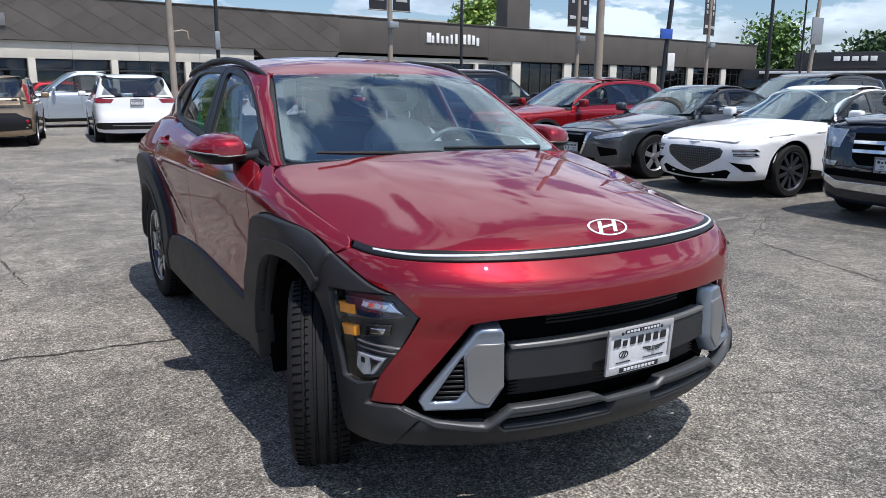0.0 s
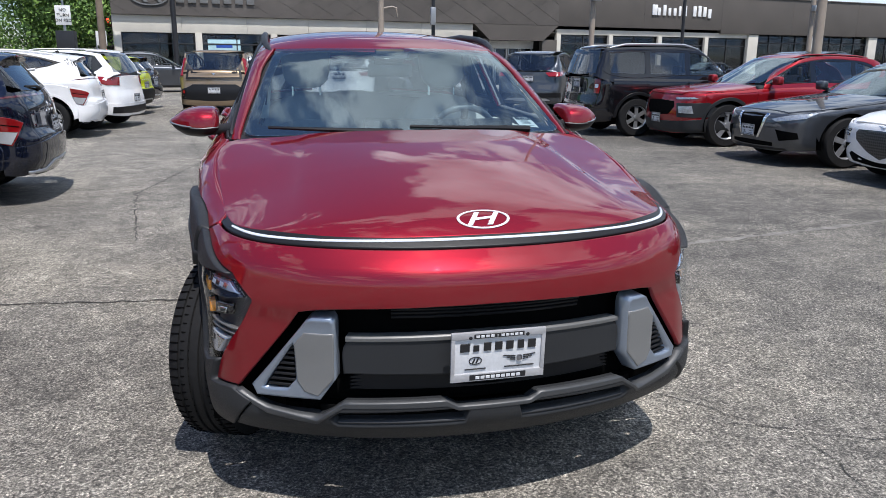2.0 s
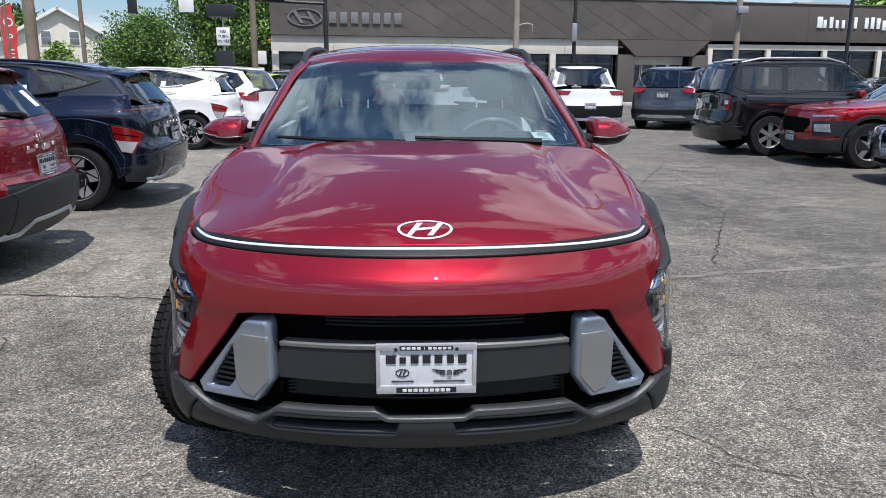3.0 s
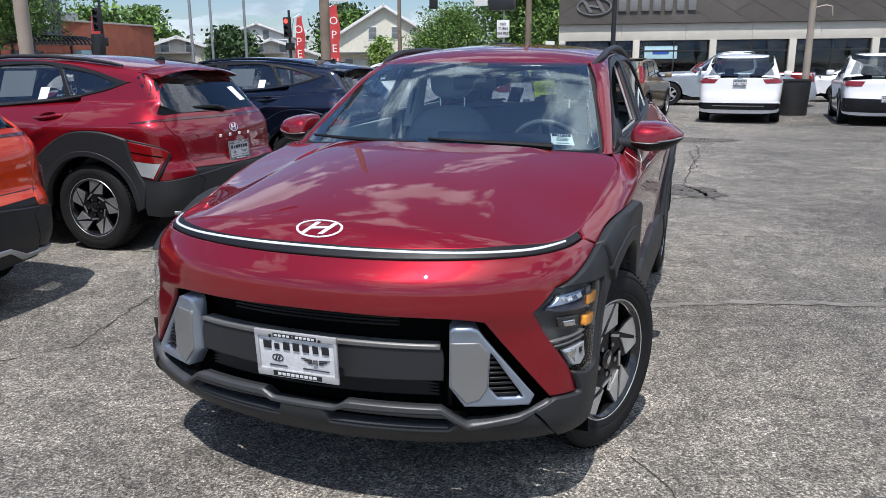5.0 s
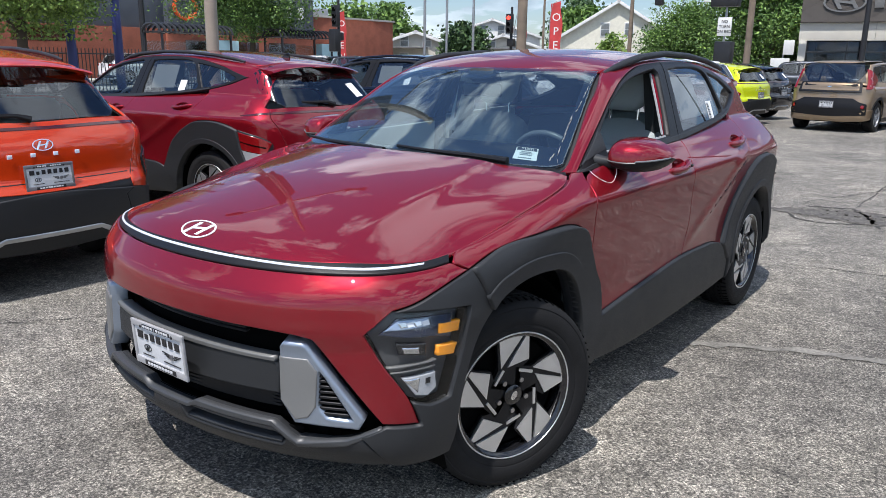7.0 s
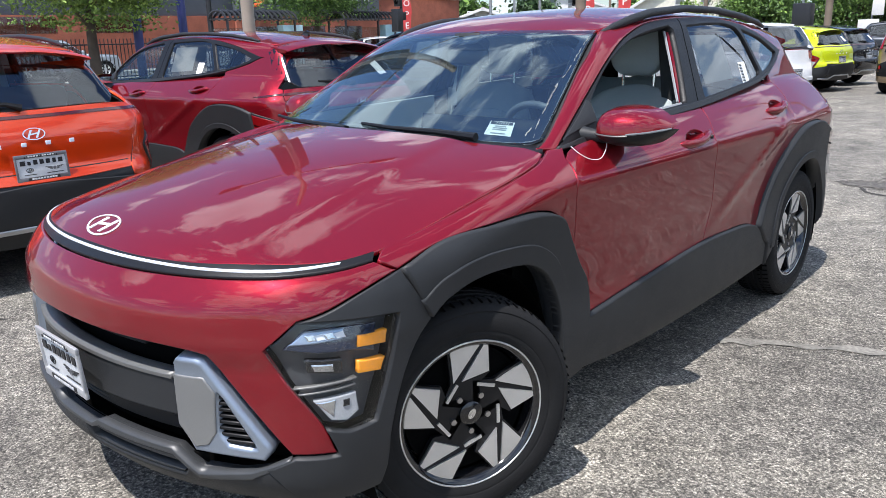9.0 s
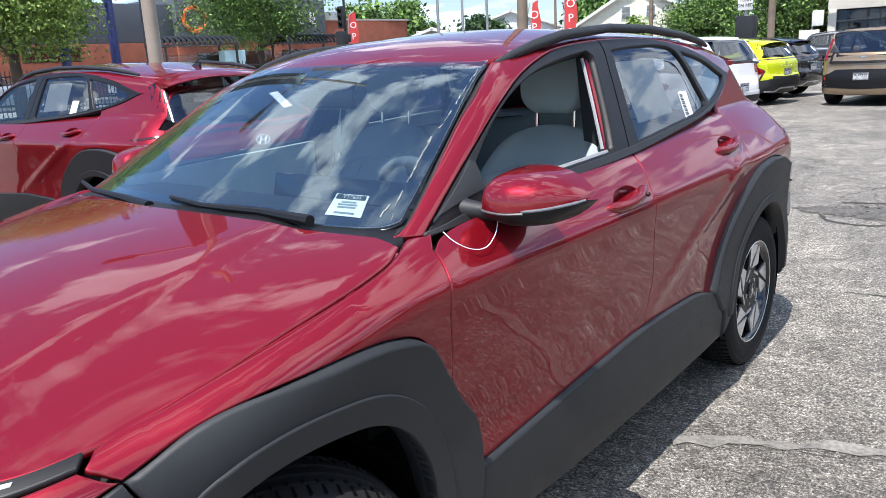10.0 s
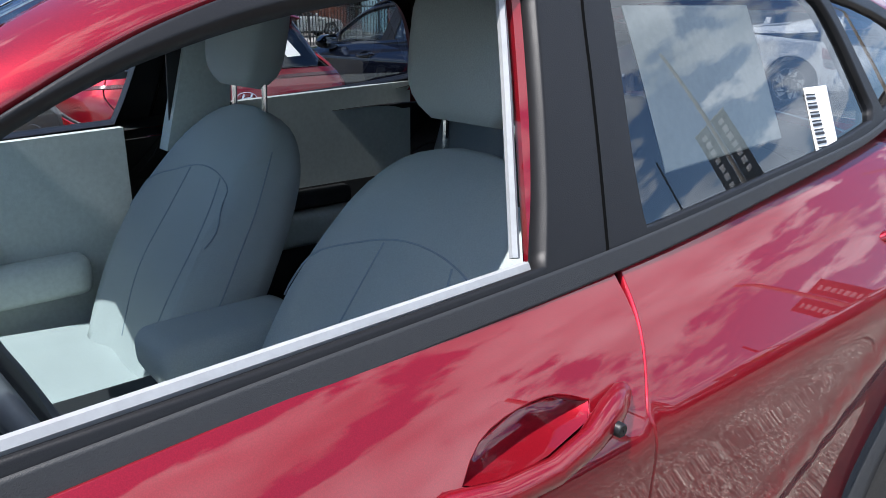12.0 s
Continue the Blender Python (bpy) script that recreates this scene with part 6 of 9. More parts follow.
def mesh_mat():
    m, nt, n, l, b = nodes_of("dark_diamond_mesh")
    tcn, turn_, tile = n.new("ShaderNodeTexCoord"), n.new("ShaderNodeMapping"), n.new("ShaderNodeTexChecker")
    turn_.inputs["Rotation"].default_value = (0, radians(45), 0)
    tile.inputs["Scale"].default_value = 44.0
    tile.inputs["Color1"].default_value, tile.inputs["Color2"].default_value = (.004, .004, .004, 1), (.055, .056, .058, 1)
    l.new(tcn.outputs["Object"], turn_.inputs["Vector"])
    l.new(turn_.outputs["Vector"], tile.inputs["Vector"])
    l.new(tile.outputs["Color"], b.inputs["Base Color"])
    b.inputs["Roughness"].default_value = .35
    return m


M_MESH = mesh_mat()
M_HEAD = mat("headlamp_glass", (.42, .45, .48), .08, metal=.5, coat=1.0, grain=40, grain_amount=.25)


def repaint(car, old, fresh):
    for ob in car.children_recursive:
        for slot in ob.material_slots:
            if slot.material in old:
                slot.link = "OBJECT"
                slot.material = fresh


def twin(name, x, y, hx, hy, fresh, label, clad=None):
    """Another crossover of the hero's kind; (x, y) is its left rear wheel on the ground."""
    ang = math.atan2(hx, -hy)
    off = Matrix.Rotation(ang, 4, "Z") @ Vector((.86, 1.33, 0))
    car = copy_thing(hero, Matrix.Translation((x - off.x, y - off.y, 0)) @ Matrix.Rotation(ang, 4, "Z"))
    car.name = name
    tagged(car, label)
    if fresh != M_RED:
        repaint(car, (M_RED,), fresh)
    if clad:
        repaint(car, (M_CLAD,), clad)
    return car


HEADB = (-math.cos(radians(12)), math.sin(radians(12)))
HEAD = (-math.cos(radians(3)), -math.sin(radians(3)))
twin("orange_crossover", -3.40, -2.10, *HEAD, M_ORANGE, "bright orange compact crossover with grey cladding in a parked row")
twin("crimson_crossover", -3.41, .50, *HEAD, M_RED, "crimson compact crossover with grey cladding in a parked row")
twin("navy_crossover", -3.42, 3.60, *HEAD, M_NAVY, "dark navy crossover with a rear spoiler in a parked row", M_NAVY)
twin("white_crossover", -4.12, 10.3, *HEAD, M_WHITEP, "white compact crossover with white cladding in a parked row", M_WHITEP)
twin("lime_crossover", -4.25, 16.0, *HEADB, M_LIME, "lime yellow compact crossover with grey cladding in a parked row")
twin("black_crossover", -4.32, 18.5, *HEADB, M_BLACKP, "black compact crossover in a parked row", M_BLACKP)

for ob in [o for c in ("orange_crossover", "navy_crossover", "white_crossover") for o in bpy.data.objects[c].children if o.name.startswith("rear_sheet")]:
    bpy.data.objects.remove(ob)  # only the crimson one beside wears the sheet
for ob in [o for o in hero.children if o.name.startswith("front_window") and min(v.co.x for v in o.data.vertices) > 0]:
    bpy.data.objects.remove(ob)  # the driver's window is wound down

# a mid-size sedan's curves, shared by the two sedans
def sedan(**more):
    s = dict(W=.925, wb=2.80, front=.84, rear=1.0, belt=.93, H=1.42, top=((-2.3, .66), (-2.1, .74), (-1.7, .84), (-1.2, .91), (-.75, .96), (0, 1.02), (1.2, 1.04), (1.9, 1.05), (2.3, 1.02)),
             roof=((-.2, 1.30), (.1, 1.385), (.5, 1.42), (.9, 1.40), (1.3, 1.32), (1.7, 1.2)), glass=((-.72, .95), (.10, 1.37), (.95, 1.37), (1.72, 1.04)),
             doors=(-.75, .32, 1.16), nose_top=.70, tail_top=.99, windows_outline=((-.52, .95), (-.25, 1.12), (.05, 1.27), (.45, 1.335), (.85, 1.325), (1.2, 1.22), (1.45, 1.08), (1.40, 1.02), (.35, .975)),
             sill_line=((-.6, .955), (.35, .985), (1.5, 1.04)), head_line=((-.55, .98), (-.25, 1.12), (.05, 1.26), (.45, 1.325), (.85, 1.315), (1.2, 1.21), (1.45, 1.09)), panes=((-.40, .27), (.36, 1.02), (1.08, 1.36)), tumble=.50, crown=.07)
    s.update(more)
    return s


vehicle("white_sedan", facing(8.30 - 1.25 - .0, 3.05, -1, .04) @ pose(0, 1.40, 0), "white sports sedan with a dark mesh grille in a parked row", "car",
        sedan(paint=M_WHITEP, rim=M_GREYP, rim_r=.245, spokes=10, r=.335, nose=(
            ("grille_rim", M_GREYP, ((0, .632), (.45, .622), (.50, .585), (.47, .50), (.24, .385), (0, .305)), .003, ""),
            ("grille", M_MESH, ((0, .618), (.435, .608), (.475, .580), (.445, .505), (.22, .395), (0, .322)), .008, "dark diamond mesh grille"),
            ("headlamp", M_GLOSS, ((.62, .612), (.88, .628), (.90, .598), (.64, .580)), .004, "slim split headlamp"), ("headlamp", M_GLOSS, ((.64, .560), (.88, .572), (.90, .542), (.66, .528)), .004, "slim split headlamp"),
            ("day_lamp", M_HEAD, ((.64, .602), (.87, .617), (.87, .605), (.65, .590)), .009, "bright lamp line"), ("day_lamp", M_HEAD, ((.66, .550), (.87, .562), (.87, .550), (.67, .538)), .009, "bright lamp line"),
            ("air_intake", M_DARK, ((0, .272), (.30, .300), (.56, .355), (.62, .325), (.55, .240), (0, .215)), .003, ""), ("side_intake", M_DARK, ((.60, .45), (.84, .435), (.88, .345), (.78, .34)), .003, ""),
            ("badge", M_CHROME, ((0, .682), (.10, .685), (.03, .668), (0, .664)), .006, ""))))
vehicle("grey_sedan", facing(7.05, 5.35, -1, .04) @ pose(0, 1.35, 0), "dark grey sedan with a chrome grille in a parked row", "car",
        sedan(paint=M_GREYP, W=.91, wb=2.71, front=.90, rear=1.02, rim=M_SILVER, rim_r=.215, belt=.95, spokes=5, nose_top=.74, front_plate=.46, nose=(
            ("grille", M_DARK, ((0, .70), (.30, .69), (.26, .52), (.20, .40), (0, .39)), .003, "dark grille"),
            ("grille_trim", M_CHROME, ((.30, .705), (.36, .70), (.30, .50), (.22, .365), (.18, .365), (.26, .52)), .008, "chrome V trim"),
            ("headlamp", M_HEAD, ((.45, .635), (.80, .71), (.93, .735), (.90, .66), (.55, .60)), .005, "clear swept headlamp"), ("fog_recess", M_DARK, ((.55, .50), (.85, .47), (.86, .39), (.62, .35)), .003, ""),
            ("lower_grille", M_DARK, ((0, .33), (.50, .32), (.50, .27), (0, .26)), .003, ""), ("chin", M_BLACK, ((0, .245), (.70, .25), (.72, .225), (0, .22)), .006, ""))))


def suv(**more):
    s = dict(W=.93, wb=2.70, front=.85, rear=.95, belt=1.08, H=1.68, top=((-2.3, .80), (-2.1, .90), (-1.8, .98), (-1.3, 1.05), (-.85, 1.10), (0, 1.15), (2.3, 1.18)),
             roof=((-.3, 1.50), (0, 1.60), (.5, 1.67), (1.2, 1.66), (1.8, 1.60), (2.2, 1.5)), glass=((-.85, 1.09), (.0, 1.58), (1.85, 1.58), (2.18, 1.12)),
             doors=(-.80, .28, 1.15), nose_top=.88, tail_top=1.10, windows_outline=((-.65, 1.10), (-.35, 1.29), (-.05, 1.45), (.4, 1.545), (1.2, 1.55), (1.75, 1.49), (1.92, 1.25), (1.75, 1.16), (.3, 1.12)),
             sill_line=((-.7, 1.10), (.3, 1.125), (1.9, 1.19)), head_line=((-.68, 1.11), (-.35, 1.29), (-.05, 1.44), (.4, 1.535), (1.2, 1.54), (1.75, 1.48)), panes=((-.50, .22), (.32, 1.08), (1.16, 1.70)), tinted=True, r=.355, rim_r=.225, tumble=.30)
    s.update(more)
    return s


vehicle("red_crossover_older", facing(7.0, 8.0, -1, .04) @ pose(0, 1.30, 0), "bright red small crossover with black lower cladding in a parked row", "car",
        suv(paint=M_OLDRED, W=.90, wb=2.60, front=.83, rear=.75, belt=1.0, H=1.55, clad=M_CLAD, top=((-2.2, .82), (-2.05, .90), (-1.8, .95), (-1.3, 1.0), (-.85, 1.04), (0, 1.08), (2.2, 1.1)),
            roof=((-.3, 1.42), (0, 1.50), (.5, 1.545), (1.2, 1.53), (1.7, 1.45), (2.0, 1.38)), glass=((-.85, 1.03), (-.05, 1.47), (1.62, 1.45), (1.98, 1.05)), nose_top=.84, tail_top=1.03, rim_r=.225, front_plate=.45,
            windows_outline=((-.65, 1.03), (-.35, 1.20), (-.05, 1.34), (.4, 1.43), (1.0, 1.43), (1.4, 1.36), (1.6, 1.20), (1.5, 1.12), (.3, 1.055)), sill_line=((-.7, 1.03), (.3, 1.06), (1.6, 1.14)), head_line=((-.68, 1.04), (-.35, 1.20), (-.05, 1.335), (.4, 1.42), (1.0, 1.42), (1.5, 1.30)), panes=((-.50, .22), (.32, 1.02), (1.10, 1.42)),
            nose=(("grille", M_DARK, ((0, .755), (.48, .74), (.52, .65), (.38, .52), (0, .50)), .003, "dark hexagonal grille"), ("day_lamp", M_HEAD, ((.50, .80), (.88, .815), (.92, .79), (.55, .77)), .005, "slim day lamp"),
                  ("headlamp", M_HEAD, ((.62, .66), (.86, .67), (.88, .55), (.66, .55)), .012, "square headlamp"), ("lamp_surround", M_CLAD, ((.56, .71), (.95, .73), (.97, .50), (.62, .48)), .006, ""),
                  ("lower_bumper", M_CLAD, ((0, .40), (.60, .42), (.95, .48), (.96, .25), (0, .22)), .008, ""))))
vehicle("black_boxy_suv", facing(6.35, 9.98, 1, .0) @ pose(0, -1.31, 0), "black boxy SUV with roof rails and silver wheels", "car",
        suv(paint=M_BLACKP, W=.90, wb=2.62, front=.87, rear=.90, H=1.72, belt=1.10, clad=M_BLACK, rails=M_SILVER, rim=M_MACHINED, rim_r=.215, spokes=6, r=.36, tumble=.22, corner=.12, rear_plate=.98,
            roof=((-.4, 1.55), (-.1, 1.65), (.4, 1.70), (1.2, 1.70), (1.9, 1.67), (2.3, 1.6)), glass=((-.85, 1.11), (-.15, 1.62), (2.0, 1.64), (2.18, 1.13)),
            windows_outline=((-.70, 1.12), (-.42, 1.32), (-.15, 1.50), (.2, 1.575), (1.2, 1.585), (1.93, 1.56), (2.02, 1.22), (1.9, 1.15), (.3, 1.13)), head_line=((-.70, 1.12), (-.42, 1.32), (-.15, 1.49), (.2, 1.565), (1.2, 1.575), (1.93, 1.55)), sill_line=((-.7, 1.115), (2.0, 1.16)), panes=((-.52, .22), (.32, 1.05), (1.16, 1.86)),
            tail=(("tail_lamp", M_TAIL, ((.70, 1.06), (.86, 1.07), (.86, .80), (.72, .80)), .006, "tall red tail lamp"), ("lamp_pane", M_WHITE, ((.73, .97), (.83, .97), (.83, .90), (.74, .90)), .010, ""))))
vehicle("white_suv", facing(1.57, 17.05, .06, 1) @ pose(0, -1.43, 0), "white mid-size SUV with dark red tail lamps, seen from behind", "car",
        suv(paint=M_WHITEP, W=.975, wb=2.86, front=.95, rear=1.0, H=1.70, r=.37, rim_r=.25, rear_plate=.98, tumble=.36, bumper=M_WHITEP,
            tail=(("tail_lamp", M_TAIL, ((.52, 1.06), (.95, 1.10), (.95, .98), (.60, .96)), .006, "dark red tail lamp"), ("valance", M_BLACK, ((0, .50), (.90, .50), (.95, .42), (.80, .34), (0, .34)), .030, "black lower bumper"),
                  ("crease_trim", M_SILVER, ((0, .44), (.6, .44), (.6, .425), (0, .42)), .034, ""), ("badge", M_CHROME, ((0, 1.10), (.06, 1.10), (.06, 1.075), (0, 1.075)), .008, ""))))
vehicle("beige_boxy_hatchback", facing(-1.53, 16.65, .12, 1) @ pose(0, -1.285, 0), "beige boxy hatchback with tall red tail lamps, seen from behind", "car",
        suv(paint=M_TAN, W=.90, wb=2.57, front=.82, rear=.75, H=1.61, belt=1.05, r=.34, rim_r=.22, rear_plate=.62, tumble=.20, corner=.12, clad=M_BLACK,
            roof=((-.4, 1.48), (-.1, 1.57), (.4, 1.61), (1.2, 1.60), (1.8, 1.57), (2.2, 1.5)), glass=((-.85, 1.06), (-.12, 1.54), (1.72, 1.55), (1.92, 1.08)), top=((-2.2, .82), (-2.0, .92), (-1.7, .99), (-1.2, 1.04), (-.85, 1.07), (0, 1.10), (2.1, 1.12)),
            windows_outline=((-.68, 1.07), (-.40, 1.26), (-.12, 1.43), (.2, 1.50), (1.1, 1.50), (1.60, 1.45), (1.70, 1.25), (1.6, 1.14), (.3, 1.09)), head_line=((-.68, 1.08), (-.40, 1.26), (-.12, 1.42), (.2, 1.49), (1.1, 1.49), (1.6, 1.44)), sill_line=((-.7, 1.07), (1.7, 1.14)), panes=((-.52, .22), (.32, 1.02), (1.10, 1.52)), tail_top=1.04,
            tail=(("tail_lamp", M_TAIL, ((.74, 1.40), (.79, 1.40), (.92, 1.18), (.93, .97), (.83, .97), (.82, 1.18)), .010, "tall red tail lamp"), ("gate_panel", M_BLACK, ((0, 1.12), (.72, 1.12), (.76, .90), (0, .89)), .004, ""), ("gate_inset", M_TAN, ((0, 1.095), (.66, 1.09), (.69, .94), (0, .93)), .010, "beige tailgate inset"), ("badge", M_CHROME, ((0, 1.03), (.07, 1.02), (0, .995)), .016, ""),
                  ("valance", M_BLACK, ((0, .76), (.58, .76), (.74, .68), (.88, .64), (.88, .40), (0, .36)), .024, "black lower bumper"), ("reflector", M_TAIL, ((.77, .60), (.80, .625), (.84, .60), (.84, .56), (.80, .535), (.77, .56)), .032, "round red reflector"))))
vehicle("grey_suv", facing(7.1, 16.6, .55, .83) @ pose(0, -1.335, 0), "grey compact SUV with red tail lamps, seen from behind", "car",
        suv(paint=M_GREYP, W=.925, wb=2.67, front=.87, rear=.94, H=1.66, rear_plate=.92, clad=M_CLAD, tail=(("tail_lamp", M_TAIL, ((.50, 1.08), (.95, 1.12), (.95, .99), (.62, .98)), .006, "red tail lamp"),
            ("skid", M_SILVER, ((0, .40), (.55, .40), (.70, .34), (0, .32)), .030, ""), ("valance", M_BLACK, ((0, .52), (.93, .55), (.93, .42), (0, .42)), .026, ""))))
vehicle("midnight_suv", facing(6.75, .30, -1, .02) @ pose(0, 1.54, 0), "midnight blue large SUV with chrome grille bars in a parked row", "car",
        suv(paint=M_DARKBLUE, W=.97, wb=3.08, front=.88, rear=1.1, H=1.82, belt=1.14, r=.385, rim_r=.26, front_plate=.62, clad=M_BLACK, rails=M_SILVER, nose_top=1.0, corner=.14,
            top=((-2.5, .92), (-2.35, 1.03), (-2.0, 1.10), (-1.4, 1.15), (-1.0, 1.18), (0, 1.22), (2.7, 1.24)), roof=((-.4, 1.64), (-.1, 1.75), (.5, 1.81), (1.4, 1.80), (2.2, 1.74), (2.6, 1.65)), glass=((-1.0, 1.17), (-.15, 1.72), (2.25, 1.72), (2.6, 1.2)), doors=(-.95, .22, 1.2), tail_top=1.16,
            windows_outline=((-.80, 1.18), (-.50, 1.38), (-.2, 1.56), (.3, 1.66), (1.4, 1.67), (2.1, 1.60), (2.25, 1.35), (2.1, 1.24), (.3, 1.20)), sill_line=((-.8, 1.18), (2.2, 1.27)), head_line=((-.80, 1.18), (-.50, 1.38), (-.2, 1.55), (.3, 1.65), (1.4, 1.66), (2.1, 1.59)), panes=((-.62, .18), (.28, 1.15), (1.25, 2.0)),
            nose=(("grille", M_DARK, ((0, .93), (.46, .92), (.44, .66), (.36, .60), (0, .60)), .004, "dark grille"), ("grille_bar", M_CHROME, ((0, .85), (.45, .845), (.45, .81), (0, .815)), .014, "chrome grille bar"), ("grille_bar", M_CHROME, ((0, .76), (.45, .755), (.44, .72), (0, .725)), .014, "chrome grille bar"),
                  ("badge", M_CHROME, ((0, .87), (.07, .85), (.10, .79), (.07, .73), (0, .71)), .020, "round chrome badge"), ("headlamp", M_HEAD, ((.56, .95), (.86, .96), (.95, .90), (.90, .77), (.62, .76)), .006, "clear headlamp"),
                  ("day_lamp", M_HEAD, ((.62, .62), (.94, .64), (.94, .58), (.64, .57)), .008, ""), ("skid", M_CHROME, ((0, .42), (.60, .42), (.80, .50), (.82, .44), (.6, .34), (0, .33)), .012, "chrome skid trim"), ("intake", M_DARK, ((0, .54), (.75, .54), (.80, .47), (0, .46)), .004, ""))))
vehicle("white_hatch_suv", facing(-3.75, 13.1, *HEADB) @ pose(.0, -1.26, 0), "white small SUV with dark red tail lamps in a parked row", "car",
        suv(paint=M_WHITEP, W=.885, wb=2.52, front=.80, rear=.72, H=1.58, belt=1.03, r=.335, rim_r=.21, rear_plate=.60, roof=((-.3, 1.44), (0, 1.53), (.5, 1.575), (1.2, 1.57), (1.6, 1.53), (2.0, 1.45)), glass=((-.82, 1.04), (-.05, 1.50), (1.65, 1.50), (1.92, 1.08)), tail_top=1.04,
            top=((-2.2, .82), (-2.0, .90), (-1.7, .96), (-1.2, 1.01), (-.82, 1.05), (0, 1.09), (2.1, 1.12)), windows_outline=((-.65, 1.05), (-.35, 1.24), (-.05, 1.40), (.4, 1.47), (1.1, 1.47), (1.5, 1.42), (1.66, 1.22), (1.5, 1.12), (.3, 1.07)), sill_line=((-.7, 1.05), (1.6, 1.13)), head_line=((-.68, 1.06), (-.35, 1.24), (-.05, 1.39), (.4, 1.46), (1.1, 1.46), (1.5, 1.41)), panes=((-.50, .22), (.32, 1.0), (1.08, 1.45)),
            tail=(("tail_lamp", M_TAIL, ((.60, 1.02), (.94, 1.03), (.94, .86), (.64, .85)), .008, "dark red tail lamp"), ("valance", M_BLACK, ((0, .44), (.9, .44), (.9, .32), (0, .30)), .026, ""))))


def pickup(**more):
    return suv(top=((-2.9, .95), (-2.7, 1.06), (-2.3, 1.13), (-1.6, 1.18), (-1.1, 1.20), (.4, 1.22), (1.2, 1.22), (3.2, 1.20)), roof=((-.5, 1.72), (-.2, 1.82), (.2, 1.87), (.8, 1.86), (1.3, 1.82)), glass=((-1.1, 1.2), (-.3, 1.80), (.98, 1.80), (1.14, 1.24)), H=1.88, belt=1.18,
               windows_outline=((-.88, 1.20), (-.58, 1.43), (-.3, 1.62), (.0, 1.71), (.60, 1.71), (.90, 1.66), (.95, 1.30), (.85, 1.23)), sill_line=((-.9, 1.2), (1.0, 1.23)), head_line=((-.88, 1.2), (-.58, 1.43), (-.3, 1.61), (.0, 1.70), (.6, 1.70), (.9, 1.65)), panes=((-.70, .0), (.08, .86)), doors=(-1.0, .04, .95), tail_top=1.16, nose_top=1.0, tumble=.25, corner=.12, **more)


vehicle("pale_blue_pickup", facing(2.9, 25.6, -1, .0) @ pose(0, -1.78, 0), "pale silver-blue crew-cab pickup truck, parked sideways", "car",
        pickup(paint=M_BLUESIL, W=1.0, wb=3.57, front=.95, rear=1.25, r=.40, rim_r=.24, rim=M_MACHINED, spokes=6, tail=(("tail_lamp", M_TAIL, ((.86, 1.14), (.98, 1.14), (.98, .82), (.88, .82)), .006, "red tail lamp"),)))
vehicle("white_pickup", facing(4.75, 16.9, .05, 1) @ pose(0, -1.50, 0), "white small pickup truck with red tail lamps, seen from behind", "car",
        suv(paint=M_WHITEP, W=.95, wb=3.0, front=.90, rear=1.05, H=1.69, belt=1.10, r=.37, clad=M_BLACK, rear_plate=.62, top=((-2.4, .85), (-2.2, .95), (-1.8, 1.03), (-1.3, 1.08), (-.85, 1.10), (.4, 1.12), (1.2, 1.13), (2.6, 1.10)), glass=((-.95, 1.10), (-.1, 1.60), (1.05, 1.60), (1.50, 1.14)),
            roof=((-.4, 1.54), (-.1, 1.63), (.4, 1.68), (.9, 1.66), (1.4, 1.6)), windows_outline=((-.72, 1.12), (-.4, 1.32), (-.1, 1.48), (.3, 1.55), (.85, 1.54), (1.05, 1.45), (1.2, 1.22), (1.1, 1.16)), sill_line=((-.75, 1.12), (1.2, 1.16)), head_line=((-.74, 1.12), (-.4, 1.32), (-.1, 1.47), (.3, 1.54), (.85, 1.53), (1.15, 1.35)), panes=((-.55, .18), (.26, 1.0)), tail_top=1.07,
            tail=(("tail_lamp", M_TAIL, ((.52, 1.02), (.95, 1.03), (.95, .91), (.60, .90)), .008, "red tail lamp"), ("valance", M_BLACK, ((0, .62), (.95, .64), (.95, .34), (0, .32)), .026, "black rear bumper"))))

# ---- the dealership and the street round the car park ----
M_FASCIA = mat("brown_fascia_panel", (.085, .074, .064), .62, bump=.3, bump_scale=40, vary=.14, scale=.6)
def shingle_mat():
    m, nt, n, l, b = nodes_of("brown_diamond_shingle")
    geo = n.new("ShaderNodeNewGeometry")
    tone = ramp_node(nt, geo.outputs["Random Per Island"], (0, (.076, .066, .057)), (1, (.092, .081, .071)))
    stain = ramp_node(nt, noise_node(nt, .8, 6.0).outputs["Fac"], (.3, .82), (.7, 1.12))
    l.new(tint(nt, tone.outputs["Color"], stain.outputs["Color"]), b.inputs["Base Color"])
    b.inputs["Roughness"].default_value = .6
    return m


M_SHINGLE = shingle_mat()
M_CREAM = mat("cream_render", (.56, .53, .46), .75, bump=.3, bump_scale=120, vary=.10, scale=1.2)
M_CONCRETE = mat("pale_concrete", (.42, .40, .36), .85, bump=.4, bump_scale=60, vary=.2, scale=.8)
M_FRAME = mat("dark_window_frame", (.03, .03, .032), .4)
M_SHOP = glass("shop_glass", (.48, .50, .51), 1.6)
M_SIGN = mat("white_sign_letter", (.80, .80, .78), .4)
M_BANNER = mat("black_banner", (.022, .022, .026), .6, vary=.2, scale=2)
M_BANNERINK = mat("pale_banner_print", (.42, .42, .43), .6, vary=.15)
M_POLE = mat("tan_pole_paint", (.30, .25, .20), .5, bump=.1, vary=.25, scale=2)
M_POLEB = mat("black_pole_paint", (.018, .018, .020), .4)
M_POLEBL = mat("blue_pole_paint", (.03, .04, .16), .4)
